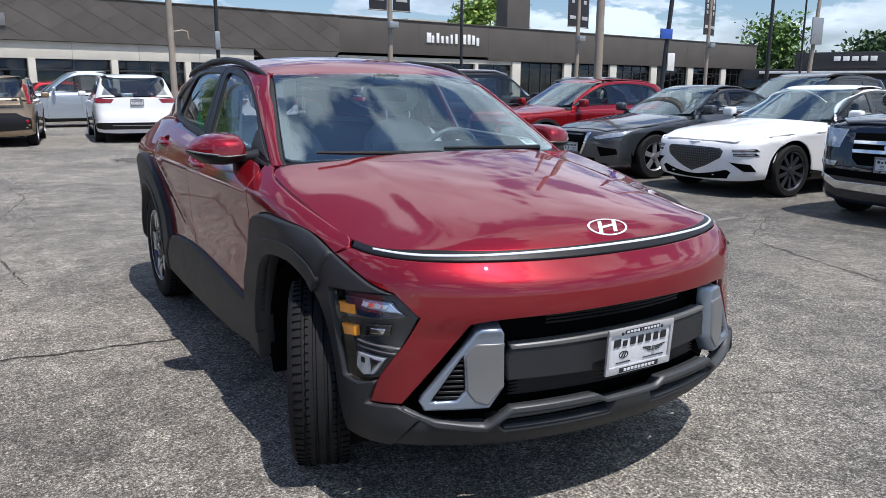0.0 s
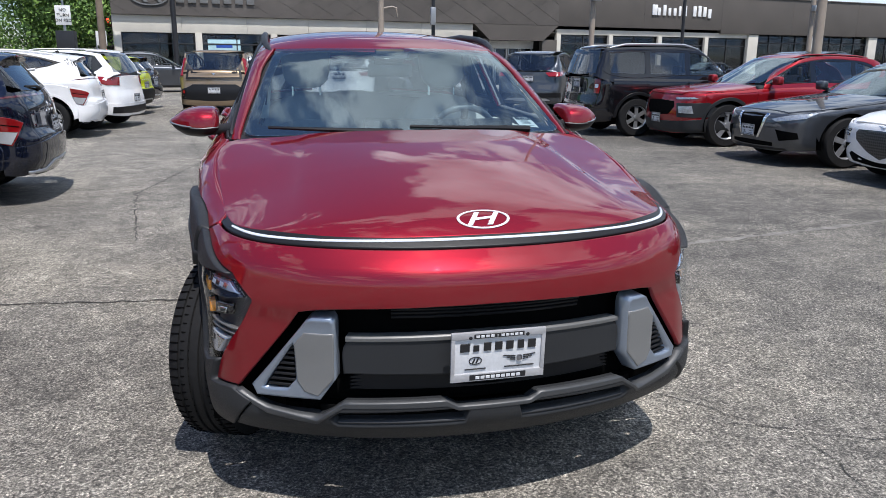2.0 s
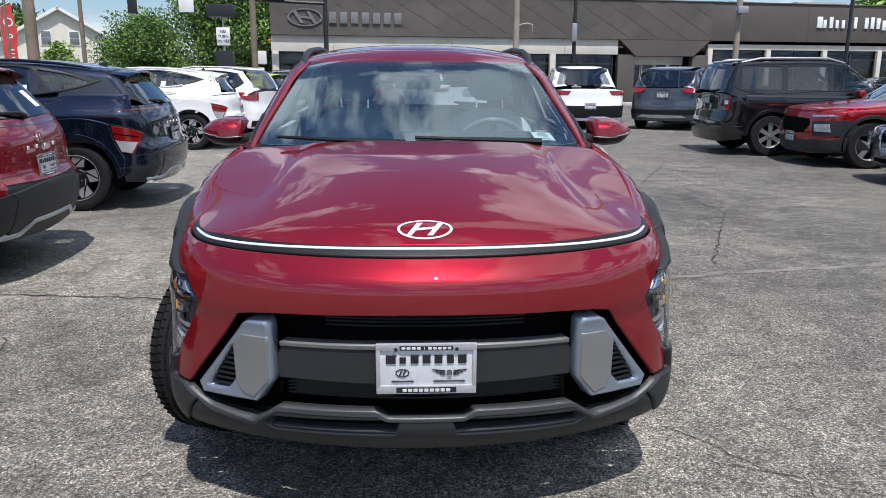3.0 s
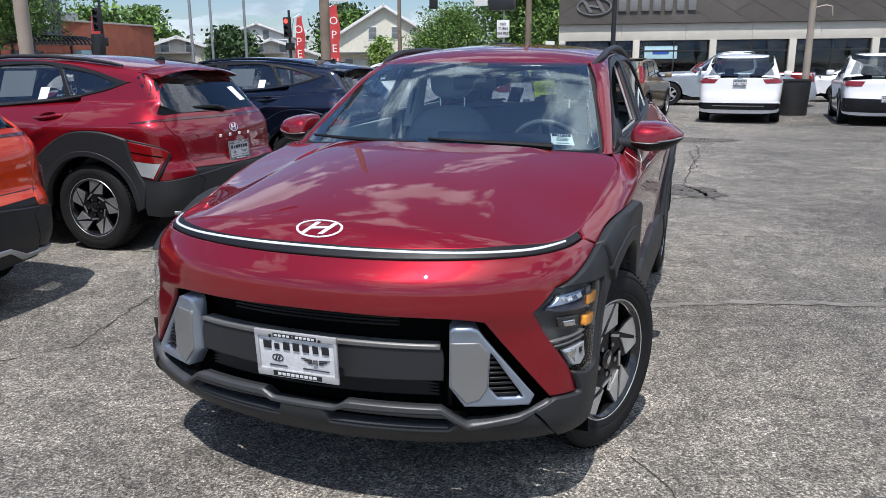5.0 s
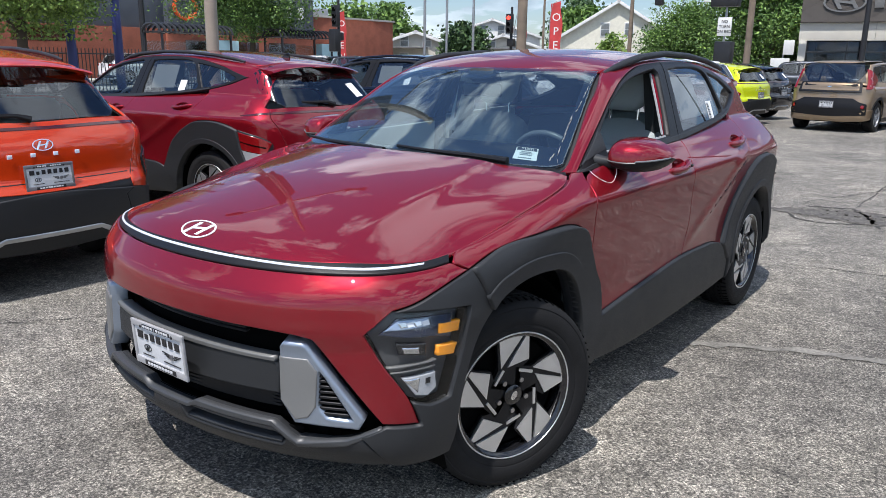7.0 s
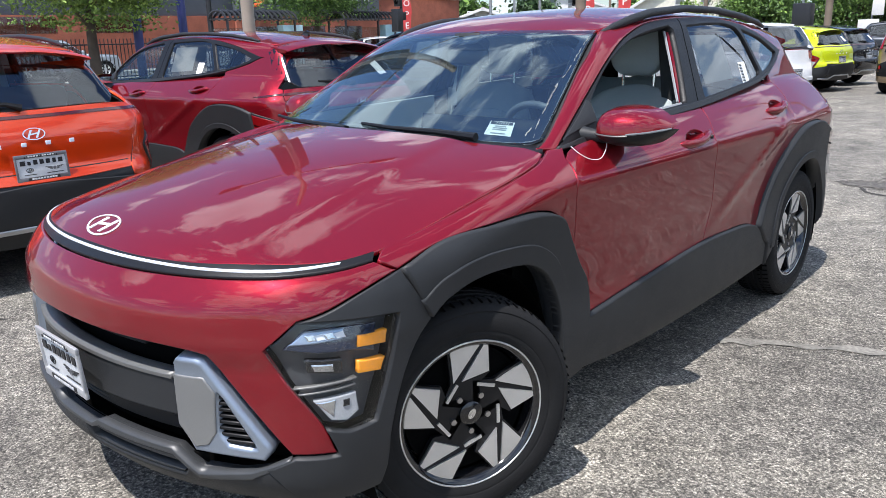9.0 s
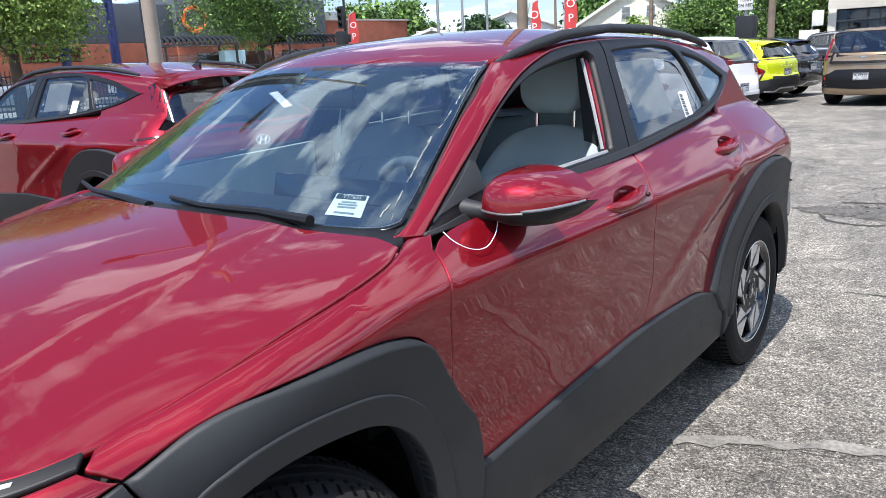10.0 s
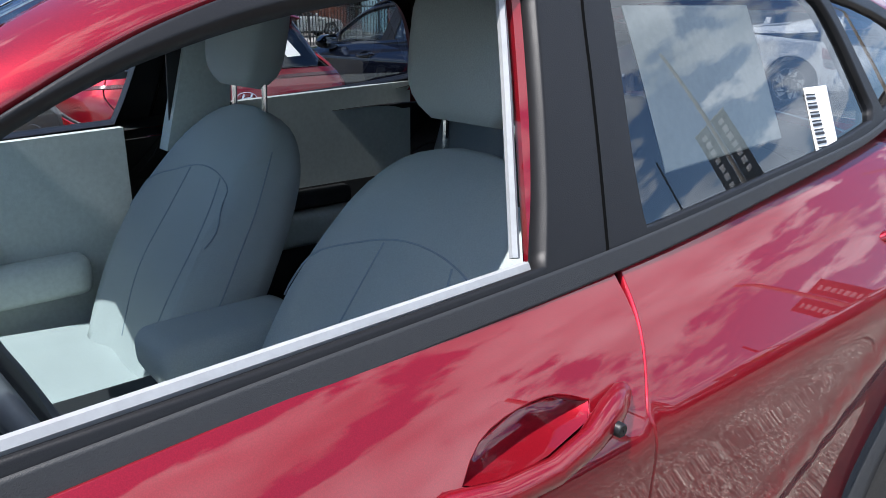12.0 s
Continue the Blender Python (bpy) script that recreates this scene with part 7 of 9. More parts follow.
M_WOODP = mat("weathered_pole_wood", (.20, .155, .115), .85, bump=.5, bump_scale=60, vary=.3)
M_BRICK = mat("red_brick", (.28, .085, .050), .85, bump=.6, bump_scale=30, vary=.22, scale=1.5, grain=18, grain_amount=.18)
M_GREYCL = mat("blue_grey_cladding", (.085, .095, .115), .6, vary=.15, scale=.7)
M_ORANGES = mat("orange_sign", (.75, .10, .02), .4)
M_FLAG = mat("red_flag_cloth", (.55, .05, .05), .7, vary=.2, scale=3)
M_SIDING = mat("cream_siding", (.70, .67, .56), .7, bump=.3, bump_scale=14, vary=.1)
M_ROOF = mat("grey_shingle_roof", (.17, .17, .17), .9, bump=.5, bump_scale=25, vary=.25, scale=2)
M_WHITET = mat("white_trim_paint", (.72, .72, .70), .5)
M_STEEL = mat("galvanised_steel", (.40, .41, .42), .45, metal=.8)
M_BARK = mat("bark", (.10, .075, .055), .9, bump=.8, bump_scale=30, vary=.35)
M_SIGNBLUE = mat("sign_blue", (.03, .09, .40), .4)
M_SIGNGREEN = mat("sign_green", (.01, .17, .07), .4)
M_CAN = mat("black_bin_plastic", (.02, .02, .022), .6, vary=.3)
M_REDLIGHT = lamp_mat("red_signal_light", (1.0, .03, .02), 6.0)
M_TEAL = mat("pale_teal_panel", (.45, .66, .70), .4)


def leaf_mat(name, color, light):
    m, nt, n, l, b = nodes_of(name)
    geo = n.new("ShaderNodeNewGeometry")
    r = ramp_node(nt, geo.outputs["Random Per Island"], (0, tuple(c * .55 for c in color)), (.6, color), (1, light))
    l.new(r.outputs["Color"], b.inputs["Base Color"])
    b.inputs["Roughness"].default_value = .65
    b.inputs["Subsurface Weight"].default_value = 0
    b.inputs["Transmission Weight"].default_value = 0
    return m


M_LEAF = leaf_mat("leaf_green", (.085, .170, .034), (.22, .36, .07))
M_LEAFD = leaf_mat("leaf_dark", (.040, .090, .028), (.10, .17, .05))
M_LEAFL = leaf_mat("leaf_bright", (.17, .28, .05), (.34, .45, .10))


def tree(at, height, width, leaf, label, leaves=5000, size=.22, low=.25, seed=1, lean=0.0):
    """A tree: tapered trunk, limbs, and a crown of many small leaves in uneven clumps."""
    rng = np.random.default_rng(seed)
    top = empty("tree", Matrix.Translation(at), label, "tree", "trees along the street")
    tr_ = bmesh.new()
    r0 = .028 * height
    tube(tr_, [(0, 0, -.05), (.02 * height * lean, 0, height * .25), (.05 * height * lean, .02 * height, height * .5), (.06 * height * lean, 0, height * .85)], [r0, r0 * .75, r0 * .5, r0 * .12], 10)
    part("trunk", tr_, M_BARK, top, angle=80)
    centres, sizes = [], []
    for k in range(26):
        a, h = rng.uniform(0, 2 * math.pi), low + (1 - low) * (k + .5) / 26
        spread = math.sin(math.pi * min(1, max(.06, (h - low) / (1 - low) * .86 + .10))) ** .7
        rr = width * .5 * spread * rng.uniform(.45, 1.0)
        c = np.array((rr * math.cos(a), rr * math.sin(a), height * h * rng.uniform(.94, 1.02)))
        centres.append(c)
        sizes.append(width * rng.uniform(.10, .20))
    for k in range(7):
        limb = bmesh.new()
        c = centres[3 * k + 2]
        z0 = height * (.28 + .07 * k)
        tube(limb, [(0, 0, z0), tuple(c * np.array((.5, .5, 0)) + np.array((0, 0, (z0 + c[2]) / 2))), tuple(c)], [r0 * .42, r0 * .25, r0 * .06], 6)
        part("limb", limb, M_BARK, top, angle=80)
    which = rng.integers(0, len(centres), leaves)
    c = np.array(centres)[which] + np.clip(rng.normal(size=(leaves, 3)), -1.7, 1.7) * np.array(sizes)[which][:, None] * np.array((1, 1, .72))
    n = rng.normal(size=(leaves, 3)) + np.array((0, 0, .6))
    n /= np.linalg.norm(n, axis=1)[:, None]
    u = np.cross(n, rng.normal(size=(leaves, 3)))
    u /= np.linalg.norm(u, axis=1)[:, None]
    v = np.cross(n, u)
    s = size * rng.uniform(.5, 1.2, leaves)[:, None]
    verts = np.stack([c - u * s, c - v * s * .55, c + u * s, c + v * s * .55], 1).reshape(-1, 3)
    faces = np.arange(leaves * 4).reshape(-1, 4).tolist()
    tagged(put("crown", mesh_of("crown", verts, faces, smooth=False), leaf, top), kind="stuff")
    return top


# the long low dealership: its front runs along u, from its left corner
BU, BN = Vector((.98850, .15127, 0)), Vector((.15127, -.98850, 0))
B0 = Vector((-7.1, 36.25, 0))
BM = Matrix(((BU.x, BN.x, 0, B0.x), (BU.y, BN.y, 0, B0.y), (0, 0, 1, 0), (0, 0, 0, 1)))
dealer = empty("dealership_building", BM, "long low car dealership with a brown fascia over shop windows", "building")


def slab(name, u0, u1, z0, z1, d0, d1, material, owner=None, label="", bevel=.01):
    """A block on the dealership: along u, up z, and d out of its front."""
    return block(name, (u1 - u0, d1 - d0, z1 - z0), ((u0 + u1) / 2, (d0 + d1) / 2, (z0 + z1) / 2), material, owner or dealer, label, bevel=bevel)


slab("back_wall", 0, 73.2, 0, 5.3, -14.2, -14.0, M_CREAM)
slab("end_wall", 0, .3, 0, 5.3, -14.0, -.30, M_CREAM)
slab("end_wall", 72.9, 73.2, 0, 5.3, -14.0, -.30, M_CREAM)
slab("flat_roof", .0, 73.2, 5.10, 5.22, -14.0, -.02, M_ROOF)
# near-black wall: the dim showroom's shade put into its colour
slab("showroom_wall", .4, 72.8, 0, 5.0, -6.2, -6.0, M_TRIM)
slab("showroom_ceiling", .4, 72.8, 3.0, 3.1, -6.0, -.3, M_CREAM)
for k in range(12):
    # fascia panels, butted end to end
    u0, u1 = 73.2 * k / 12, 73.2 * (k + 1) / 12
    slab("fascia_panel", u0 + .004, u1 - .004, 3.42 if u1 < 42 else 3.22, 5.5, -.02, .28, M_FASCIA, bevel=.006)
def diamonds(name, u0, u1, z0, z1, d, w, h, owner, material):
    """Large diamond shingles lapped over a wall, the lower tip of each a little proud."""
    verts, faces = [], []

    def cut(poly, axis, limit, keep_less):
        out = []
        for p, q in zip(poly, poly[1:] + poly[:1]):
            a, b = (limit - p[axis], limit - q[axis]) if keep_less else (p[axis] - limit, q[axis] - limit)
            if a >= 0:
                out.append(p)
            if a * b < 0:
                t = a / (a - b)
                out.append(tuple(p[k] + t * (q[k] - p[k]) for k in range(3)))
        return out
    rows = int((z1 - z0) / h) + 2
    for r in range(-1, rows + 1):
        zc = z0 + r * h
        for c in range(-1, int((u1 - u0) / w) + 2):
            uc = u0 + (c + (.5 if r % 2 else 0)) * w
            poly = [(uc, zc - h + .003, .022), (uc + w / 2 - .005, zc, .012), (uc, zc + h - .003, .004), (uc - w / 2 + .005, zc, .012)]
            for axis, limit, less in ((0, u0, False), (0, u1, True), (1, z0, False), (1, z1, True)):
                poly = cut(poly, axis, limit, less) if len(poly) > 2 else []
            if len(poly) < 3:
                continue
            k, n = len(verts), len(poly)
            verts += [(u, d + o, z) for u, z, o in poly] + [(u, d, z) for u, z, o in poly]
            faces.append([k + i for i in range(n)])
            faces += [[k + i, k + n + i, k + n + (i + 1) % n, k + (i + 1) % n] for i in range(n)]
    me = mesh_of(name, verts, faces, smooth=False)
    b = bmesh.new()
    b.from_mesh(me)
    bmesh.ops.recalc_face_normals(b, faces=b.faces[:])
    b.to_mesh(me)
    b.free()
    return tagged(put(name, me, material, owner), kind="stuff")


diamonds("fascia_shingles", .02, 24.4, 3.44, 5.49, .28, 1.7, .50, dealer, M_SHINGLE)
slab("coping", -.05, 73.3, 5.50, 5.56, -.10, .34, M_FASCIA)
for k in range(6):
    u0, u1 = 18.9 * k / 6, 18.9 * (k + 1) / 6
    slab("cream_panel", u0 + .005, u1 - .005, 2.62, 3.42, -.10, .12, M_CREAM, bevel=.006)
# shop windows in bays between columns
bays = [(.2 + 3.72 * k, .2 + 3.72 * (k + 1), 2.62, .16, M_CREAM) for k in range(5)]
bays += [(24.5 + 3.7 * k, 24.5 + 3.7 * (k + 1), 2.95, .14, M_CREAM) for k in range(4)]
bays += [(39.5 + 5.6 * k, 39.5 + 5.6 * (k + 1), 3.2, .42, M_CREAM) for k in range(6)]
for u0, u1, z1, wide, material in bays:
    slab("column", u0 - wide, u0 + wide, 0, z1, -.12, .20, material)
    slab("plinth", u0 + wide, u1 - wide, 0, .32, -.10, .08, M_CONCRETE)
    win = slab("shop_window", u0 + wide, u1 - wide, .32, z1, -.08, -.06, M_SHOP, label="dark shop window")
    n = 2 if u1 - u0 < 4.5 else 4
    for k in range(n + 1):
        u = u0 + wide + (u1 - u0 - 2 * wide) * k / n
        slab("mullion", u - .03, u + .03, .32, z1, -.10, .0, M_FRAME, win)
    slab("transom", u0 + wide, u1 - wide, z1 - .55, z1 - .48, -.10, .0, M_FRAME, win)
slab("lintel", 24.4, 39.3, 2.95, 3.25, -.08, .10, M_CREAM)
# entrance under a wedge canopy
can = bmesh.new()
for a, b in ((0, 1),):
    pts = [(18.9, .28, 3.42), (24.4, .28, 3.42), (23.4, .28, 2.55), (19.9, .28, 2.55), (18.9, -1.6, 3.42), (24.4, -1.6, 3.42), (23.4, -1.6, 2.55), (19.9, -1.6, 2.55)]
    vs = [can.verts.new(p) for p in pts]
    for q in ((0, 3, 2, 1), (4, 5, 6, 7), (0, 4, 7, 3), (1, 2, 6, 5), (3, 7, 6, 2), (0, 1, 5, 4)):
        can.faces.new([vs[i] for i in q])
part("entrance_canopy", can, M_FASCIA, dealer, smooth=False)
slab("entrance_frame", 19.9, 23.4, 2.10, 2.55, -1.0, -.9, M_WHITET)
for k in range(4):
    leaf = slab("entrance_door", 20.0 + .84 * k, 20.78 + .84 * k, .05, 2.1, -.98, -.93, M_SHOP, label="glazed entrance door")
    for u in (20.0, 20.72):
        slab("stile", u + .84 * k, u + .06 + .84 * k, .05, 2.1, -1.0, -.90, M_WHITET, leaf)
slab("pier", 18.9, 19.9, 0, 2.62, -.2, .2, M_FASCIA)
slab("pier", 23.4, 24.4, 0, 2.62, -.2, .2, M_FASCIA)
slab("roof_pylon", 40.6, 43.0, 5.0, 9.5, -3.2, -2.0, M_FASCIA)
slab("roof_unit", 32.0, 35.5, 5.2, 6.0, -5.0, -3.0, M_CONCRETE)
slab("roof_unit", 27.5, 29.0, 5.2, 5.95, -4.0, -3.0, M_CONCRETE)
# raised signs, drawn as plain shapes
ring = oval_badge("sign_oval", dealer, pose(1.75, .30, 4.30, 90, 0, 180) @ Matrix.Diagonal((1, 1, 14, 1)), .88, .44, M_BRACEFLAT)
for k in range(7):
    slab("sign_bar", 2.95 + .56 * k, 3.33 + .56 * k, 4.02, 4.58, .30, .38, M_BRACEFLAT, bevel=.03)
for k, (w, t) in enumerate(((.62, .48), (.36, .34), (.40, .48), (.34, .34), (.36, .34), (.30, .44), (.36, .48))):
    slab("sign_bar", 31.05 + .405 * k, 31.05 + .405 * k + w * .58, 4.22, 4.25 + t * 1.25, .28, .36, M_SIGN, bevel=.02)
for k, t in enumerate((.48, .50, .46, .36)):
    slab("sign_bar", 34.2 + .40 * k, 34.45 + .40 * k, 4.14 if k == 3 else 4.22, 4.25 + t * 1.25, .28, .36, M_SIGN, bevel=.02)
tealsign = slab("window_sign", 4.35, 5.95, 1.72, 2.35, -.05, -.02, M_TEAL, label="pale teal window sign with a plain bar")
slab("sign_bar", 4.75, 5.55, 1.93, 2.12, -.02, -.012, M_SIGNBLUE, tealsign, bevel=.004)

# a second, black showroom beyond it
show2 = empty("black_showroom", Matrix.Translation((66, 42, 0)) @ Matrix.Rotation(radians(-58), 4, "Z"), "low black showroom building with a white canopy edge", "building")
block("body", (34, 12, 3.2), (0, 6, 1.6), M_BANNER, show2, bevel=.05)
block("parapet", (14, 12.2, 1.5), (6, 6, 3.95), M_BANNER, show2, bevel=.05)
block("canopy_edge", (20, 1.2, .22), (6, -.4, 2.85), M_WHITET, show2, bevel=.03)
for k in range(6):
    block("shop_window", (3.0, .06, 1.9), (-14 + 5 * k, -.05, 1.25), M_SHOP, show2, bevel=.01)
for k in range(5):
    block("sign_bar", (.55, .05, .42), (2.6 + .75 * k, -.16, 4.1), M_SIGN, show2, bevel=.02)
    block("sign_bar", (.55, .05, .42), (7.6 + .75 * k, -.16, 4.1), M_SIGN, show2, bevel=.02)


# ---- poles, banners, signals ----
def pole(name, at, height, r, material, label, lean=(0, 0), base=None):
    top = empty(name, Matrix.Translation(at), label, "pole")
    bm = bmesh.new()
    tube(bm, [(0, 0, 0), (lean[0] * .5, lean[1] * .5, height * .5), (lean[0], lean[1], height)], [r, r * .9, r * .7], 12)
    part("shaft", bm, material, top, angle=80)
    if base:
        b = bmesh.new()
        bmesh.ops.create_cone(b, cap_ends=True, segments=20, radius1=base, radius2=base, depth=.9, matrix=Matrix.Translation((0, 0, .45)))
        part("footing", b, M_CONCRETE, top)
    return top


def banner_pole(at, height, z, turn):
    top = pole("banner_pole", at, height, .085, M_POLE, "tan steel pole carrying two black banners")
    m = Matrix.Rotation(turn, 4, "Z")
    for s in (-1, 1):
        cloth = part("banner", box(bmesh.new(), (.62, .02, 2.6), m @ Vector((s * .42, 0, z)), m, .005), M_BANNER, top, "black banner with plain pale bars")
        for k in range(7):
            block("bar", (.20, .012, .19 if k % 3 else .14), m @ Vector((s * .42, -.018, z + 1.08 - .245 * k)), M_BANNERINK, cloth, turn=m, bevel=.004)
        block("bar", (.40, .012, .13), m @ Vector((s * .42, -.018, z - .98)), M_BANNERINK, cloth, turn=m, bevel=.004)
        for zz in (z + 1.32, z - 1.32):
            arm = bmesh.new()
            tube(arm, [(0, 0, zz), tuple(m @ Vector((s * .75, 0, zz)))], .018, 6)
            part("banner_arm", arm, M_POLE, top)
    box_ = block("floodlight", (.3, .2, .2), (0, -.2, 3.2), M_STEEL, top, bevel=.03)
    return top


banner_pole((9.2, 17.6, 0), 9.0, 4.95, .1)
banner_pole((18.2, 19.4, 0), 10.0, 4.95, .3)
banner_pole((25.9, 19.7, 0), 11.0, 4.95, .4)
pole("lot_pole", (11.6, 10.9, 0), 10.0, .11, M_POLE, "thick tan steel lighting pole")
p = pole("black_pole", (28.9, 25.2, 0), 12.0, .13, M_POLEB, "black pole with small blue and white signs", lean=(1.1, 0))
block("blue_sign", (.85, .06, .5), (.05, -.2, 4.1), M_SIGNBLUE, p, bevel=.01)
block("white_sign", (.5, .06, .9), (.5, -.2, 2.7), M_WHITET, p, bevel=.01)
p = pole("black_pole", (7.1, 29.5, 0), 10.0, .09, M_POLEB, "slim black lighting pole")
block("ballast_box", (.22, .22, .75), (-.05, -.15, 3.25), M_STEEL, p, bevel=.04)
pole("black_pole", (18.6, 28.4, 0), 10.0, .08, M_POLEB, "slim black lighting pole")
p = pole("lot_pole", (3.35, 20.6, 0), 9.5, .10, M_POLE, "tan steel pole with a bent conduit arm")
arm = bmesh.new()
tube(arm, [(0, 0, 2.95), (.35, 0, 3.02), (.50, 0, 2.98), (.52, 0, 2.72)], .028, 8)
part("conduit_arm", arm, M_POLE, p)
can_ = bmesh.new()
revolve(can_, [(.001, .0), (.42, .0), (.46, .95), (.48, .96), (.48, 1.0), (.45, 1.0), (.43, .9)], 28)
bmesh.ops.transform(can_, matrix=Matrix.Translation((3.0, 20.0, 0)) @ Matrix.Rotation(-math.pi / 2, 4, "Y"), verts=can_.verts[:])
can_ob = part("litter_bin", can_, M_CAN, None, angle=50)
tagged(can_ob, "black plastic litter bin standing beside a lighting pole", "bin")
p = pole("street_lamp", (38.5, 25.9, 0), 8.6, .12, M_POLEB, "black street lamp with a curved double arm")
arm = bmesh.new()
tube(arm, [(0, 0, 6.4), (1.0, -.3, 7.6), (2.6, -.8, 8.2), (4.2, -1.2, 8.35)], .05, 8)
tube(arm, [(0, 0, 7.7), (1.2, -.35, 8.15), (2.6, -.8, 8.35), (4.2, -1.2, 8.40)], .05, 8)
part("lamp_arm", arm, M_POLEB, p)
block("lamp_head", (.8, .3, .16), (4.5, -1.3, 8.38), M_STEEL, p, bevel=.05)
p = pole("sign_pole", (39.7, 24.1, 0), 11.0, .12, M_POLE, "tan pole with a pale square sign", lean=(.9, 0))
block("square_sign", (1.0, .08, 1.5), (.25, -.2, 4.6), M_STEEL, p, bevel=.02)
pole("flood_pole", (52, 33, 0), 8.8, .09, M_POLEB, "slim floodlight pole behind the roofs")
cpole = banner_pole((-6.6, 2.95, 0), 9.0, 4.35, -.9)
arm = bmesh.new()
tube(arm, [(-1.1, -.9, 6.1), (0, 0, 6.0), (1.1, .9, 6.1)], .045, 8)
part("lamp_arm", arm, M_POLEB, cpole)
for s_ in (-1, 1):
    block("lamp_head", (.5, .3, .14), (s_ * 1.2, s_ * .95, 6.1), M_POLEB, cpole, turn=Matrix.Rotation(.68, 4, "Z"), bevel=.04)
pole("blue_pole", (-25.4, 12.5, 0), 9.0, .17, M_POLEBL, "dark blue street pole")
pole("blue_pole", (-24.2, 10.1, 0), 9.0, .16, M_POLEBL, "dark blue street pole")
pole("black_pole", (-32.6, 18, 0), 9.0, .14, M_POLEB, "slim black street pole")
pole("utility_pole", (-8.3, 13.4, 0), 9.0, .13, M_WOODP, "weathered wooden utility pole")
pole("utility_pole", (-4.95, 20.9, 0), 9.5, .105, M_WOODP, "weathered wooden utility pole")
pole("utility_pole", (-26.2, 60, 0), 10.0, .19, M_WOODP, "weathered wooden utility pole")
pole("steel_pole", (-36.0, 44.0, 0), 10.0, .12, M_STEEL, "grey steel street pole")
pole("steel_pole", (-30.0, 42.0, 0), 9.0, .10, M_STEEL, "grey steel street pole")
pole("steel_pole", (-46.0, 60.0, 0), 12.0, .14, M_STEEL, "grey steel street pole")


def signal(at, z, turn, lit=True, mast=None):
    top = pole("traffic_signal", at, z + .9, .09, M_POLEB, "black traffic signal showing red")
    m = Matrix.Translation((0, -.2, z)) if not mast else Matrix.Translation((*mast, z))
    head = block("signal_head", (.36, .26, 1.05), m.translation, M_POLEB, top, bevel=.03)
    for k, material in ((1, M_REDLIGHT if lit else M_DARK), (0, M_DARK), (-1, M_DARK)):
        lens = bmesh.new()
        bmesh.ops.create_cone(lens, cap_ends=True, segments=18, radius1=.12, radius2=.11, depth=.05, matrix=m @ Matrix.Translation((0, -.14, .32 * k)) @ Matrix.Rotation(math.pi / 2, 4, "X"))
        part("signal_lens", lens, material, head)
        hood = bmesh.new()
        tube(hood, [(m @ Matrix.Translation((0, -.13, .32 * k)) @ Vector((.13 * math.cos(a), -.08, .13 * math.sin(a)))) for a in np.linspace(0, math.pi, 9)], .014, 6)
        part("signal_hood", hood, M_POLEB, head)
    block("walk_box", (.4, .3, .4), (0, 0, z - 1.0), M_POLEB, top, bevel=.03)
    return top


signal((-21.4, 33.5, 0), 3.5, 0)
signal((-8.7, 45.4, 0), 3.2, 0)
sg = signal((-26.5, 25.2, 0), 3.6, 0, lit=False)
block("signal_head", (.45, .4, 1.1), (0, -.3, 2.4), M_POLEB, sg, bevel=.03)
# a mast with a hanging signal and signs
mast = pole("signal_mast", (-4.2, 35.4, 0), 6.2, .13, M_POLEB, "traffic signal mast arm with hanging signs")
arm = bmesh.new()
tube(arm, [(0, 0, 4.9), (-4, -.8, 5.0), (-9.2, -1.9, 5.05)], [.09, .07, .05], 8)
part("mast_arm", arm, M_POLEB, mast)
block("signal_head", (.36, .3, 1.0), (-8.8, -1.85, 4.72), M_POLEB, mast, bevel=.03)
block("green_sign", (1.5, .05, .45), (-2.2, -.7, 5.28), M_SIGNGREEN, mast, bevel=.01)
block("white_sign", (.7, .05, .8), (-6.4, -1.5, 4.72), M_WHITET, mast, bevel=.01)


def lettering(text, size, m, material, owner, depth=.006):
    """Raised letters of the built-in typeface, as a mesh."""
    cu = bpy.data.curves.new("text", "FONT")
    cu.body, cu.size, cu.extrude = text, size, depth
    cu.align_x, cu.align_y, cu.resolution_u = "CENTER", "CENTER", 2
    ob = bpy.data.objects.new("text", cu)
    me = bpy.data.meshes.new_from_object(ob)
    bpy.data.objects.remove(ob)
    me.name = "letters"
    out = put("letters", me, material, owner)
    out.matrix_basis = m
    return out


sp = pole("sign_post", (-6.45, 23.3, 0), 3.6, .05, M_STEEL, "grey post with a white turn sign and signal backs")
plate_ = block("turn_sign", (.46, .03, .60), (0, -.07, 2.70), M_WHITET, sp, "white sign reading NO TURN ON RED", bevel=.008)
for k, word in enumerate(("NO", "TURN", "ON RED")):
    lettering(word, .135, Matrix.Translation((0, -.09, 2.86 - .16 * k)) @ Matrix.Rotation(math.pi / 2, 4, "X"), M_INK, plate_)
block("control_box", (.55, .45, .95), (.0, .1, 1.75), M_POLEB, sp, bevel=.03)
block("signal_back", (.9, .4, .42), (-.05, .0, 3.55), M_POLEB, sp, bevel=.04)
sp = pole("sign_post", (-8.2, 38.2, 0), 2.6, .05, M_STEEL, "thin post with small white signs")
block("white_sign", (.9, .05, .55), (-.1, -.08, 1.55), M_WHITET, sp, bevel=.01)
block("white_sign", (.5, .05, .7), (.25, -.08, 2.35), M_WHITET, sp, bevel=.01)


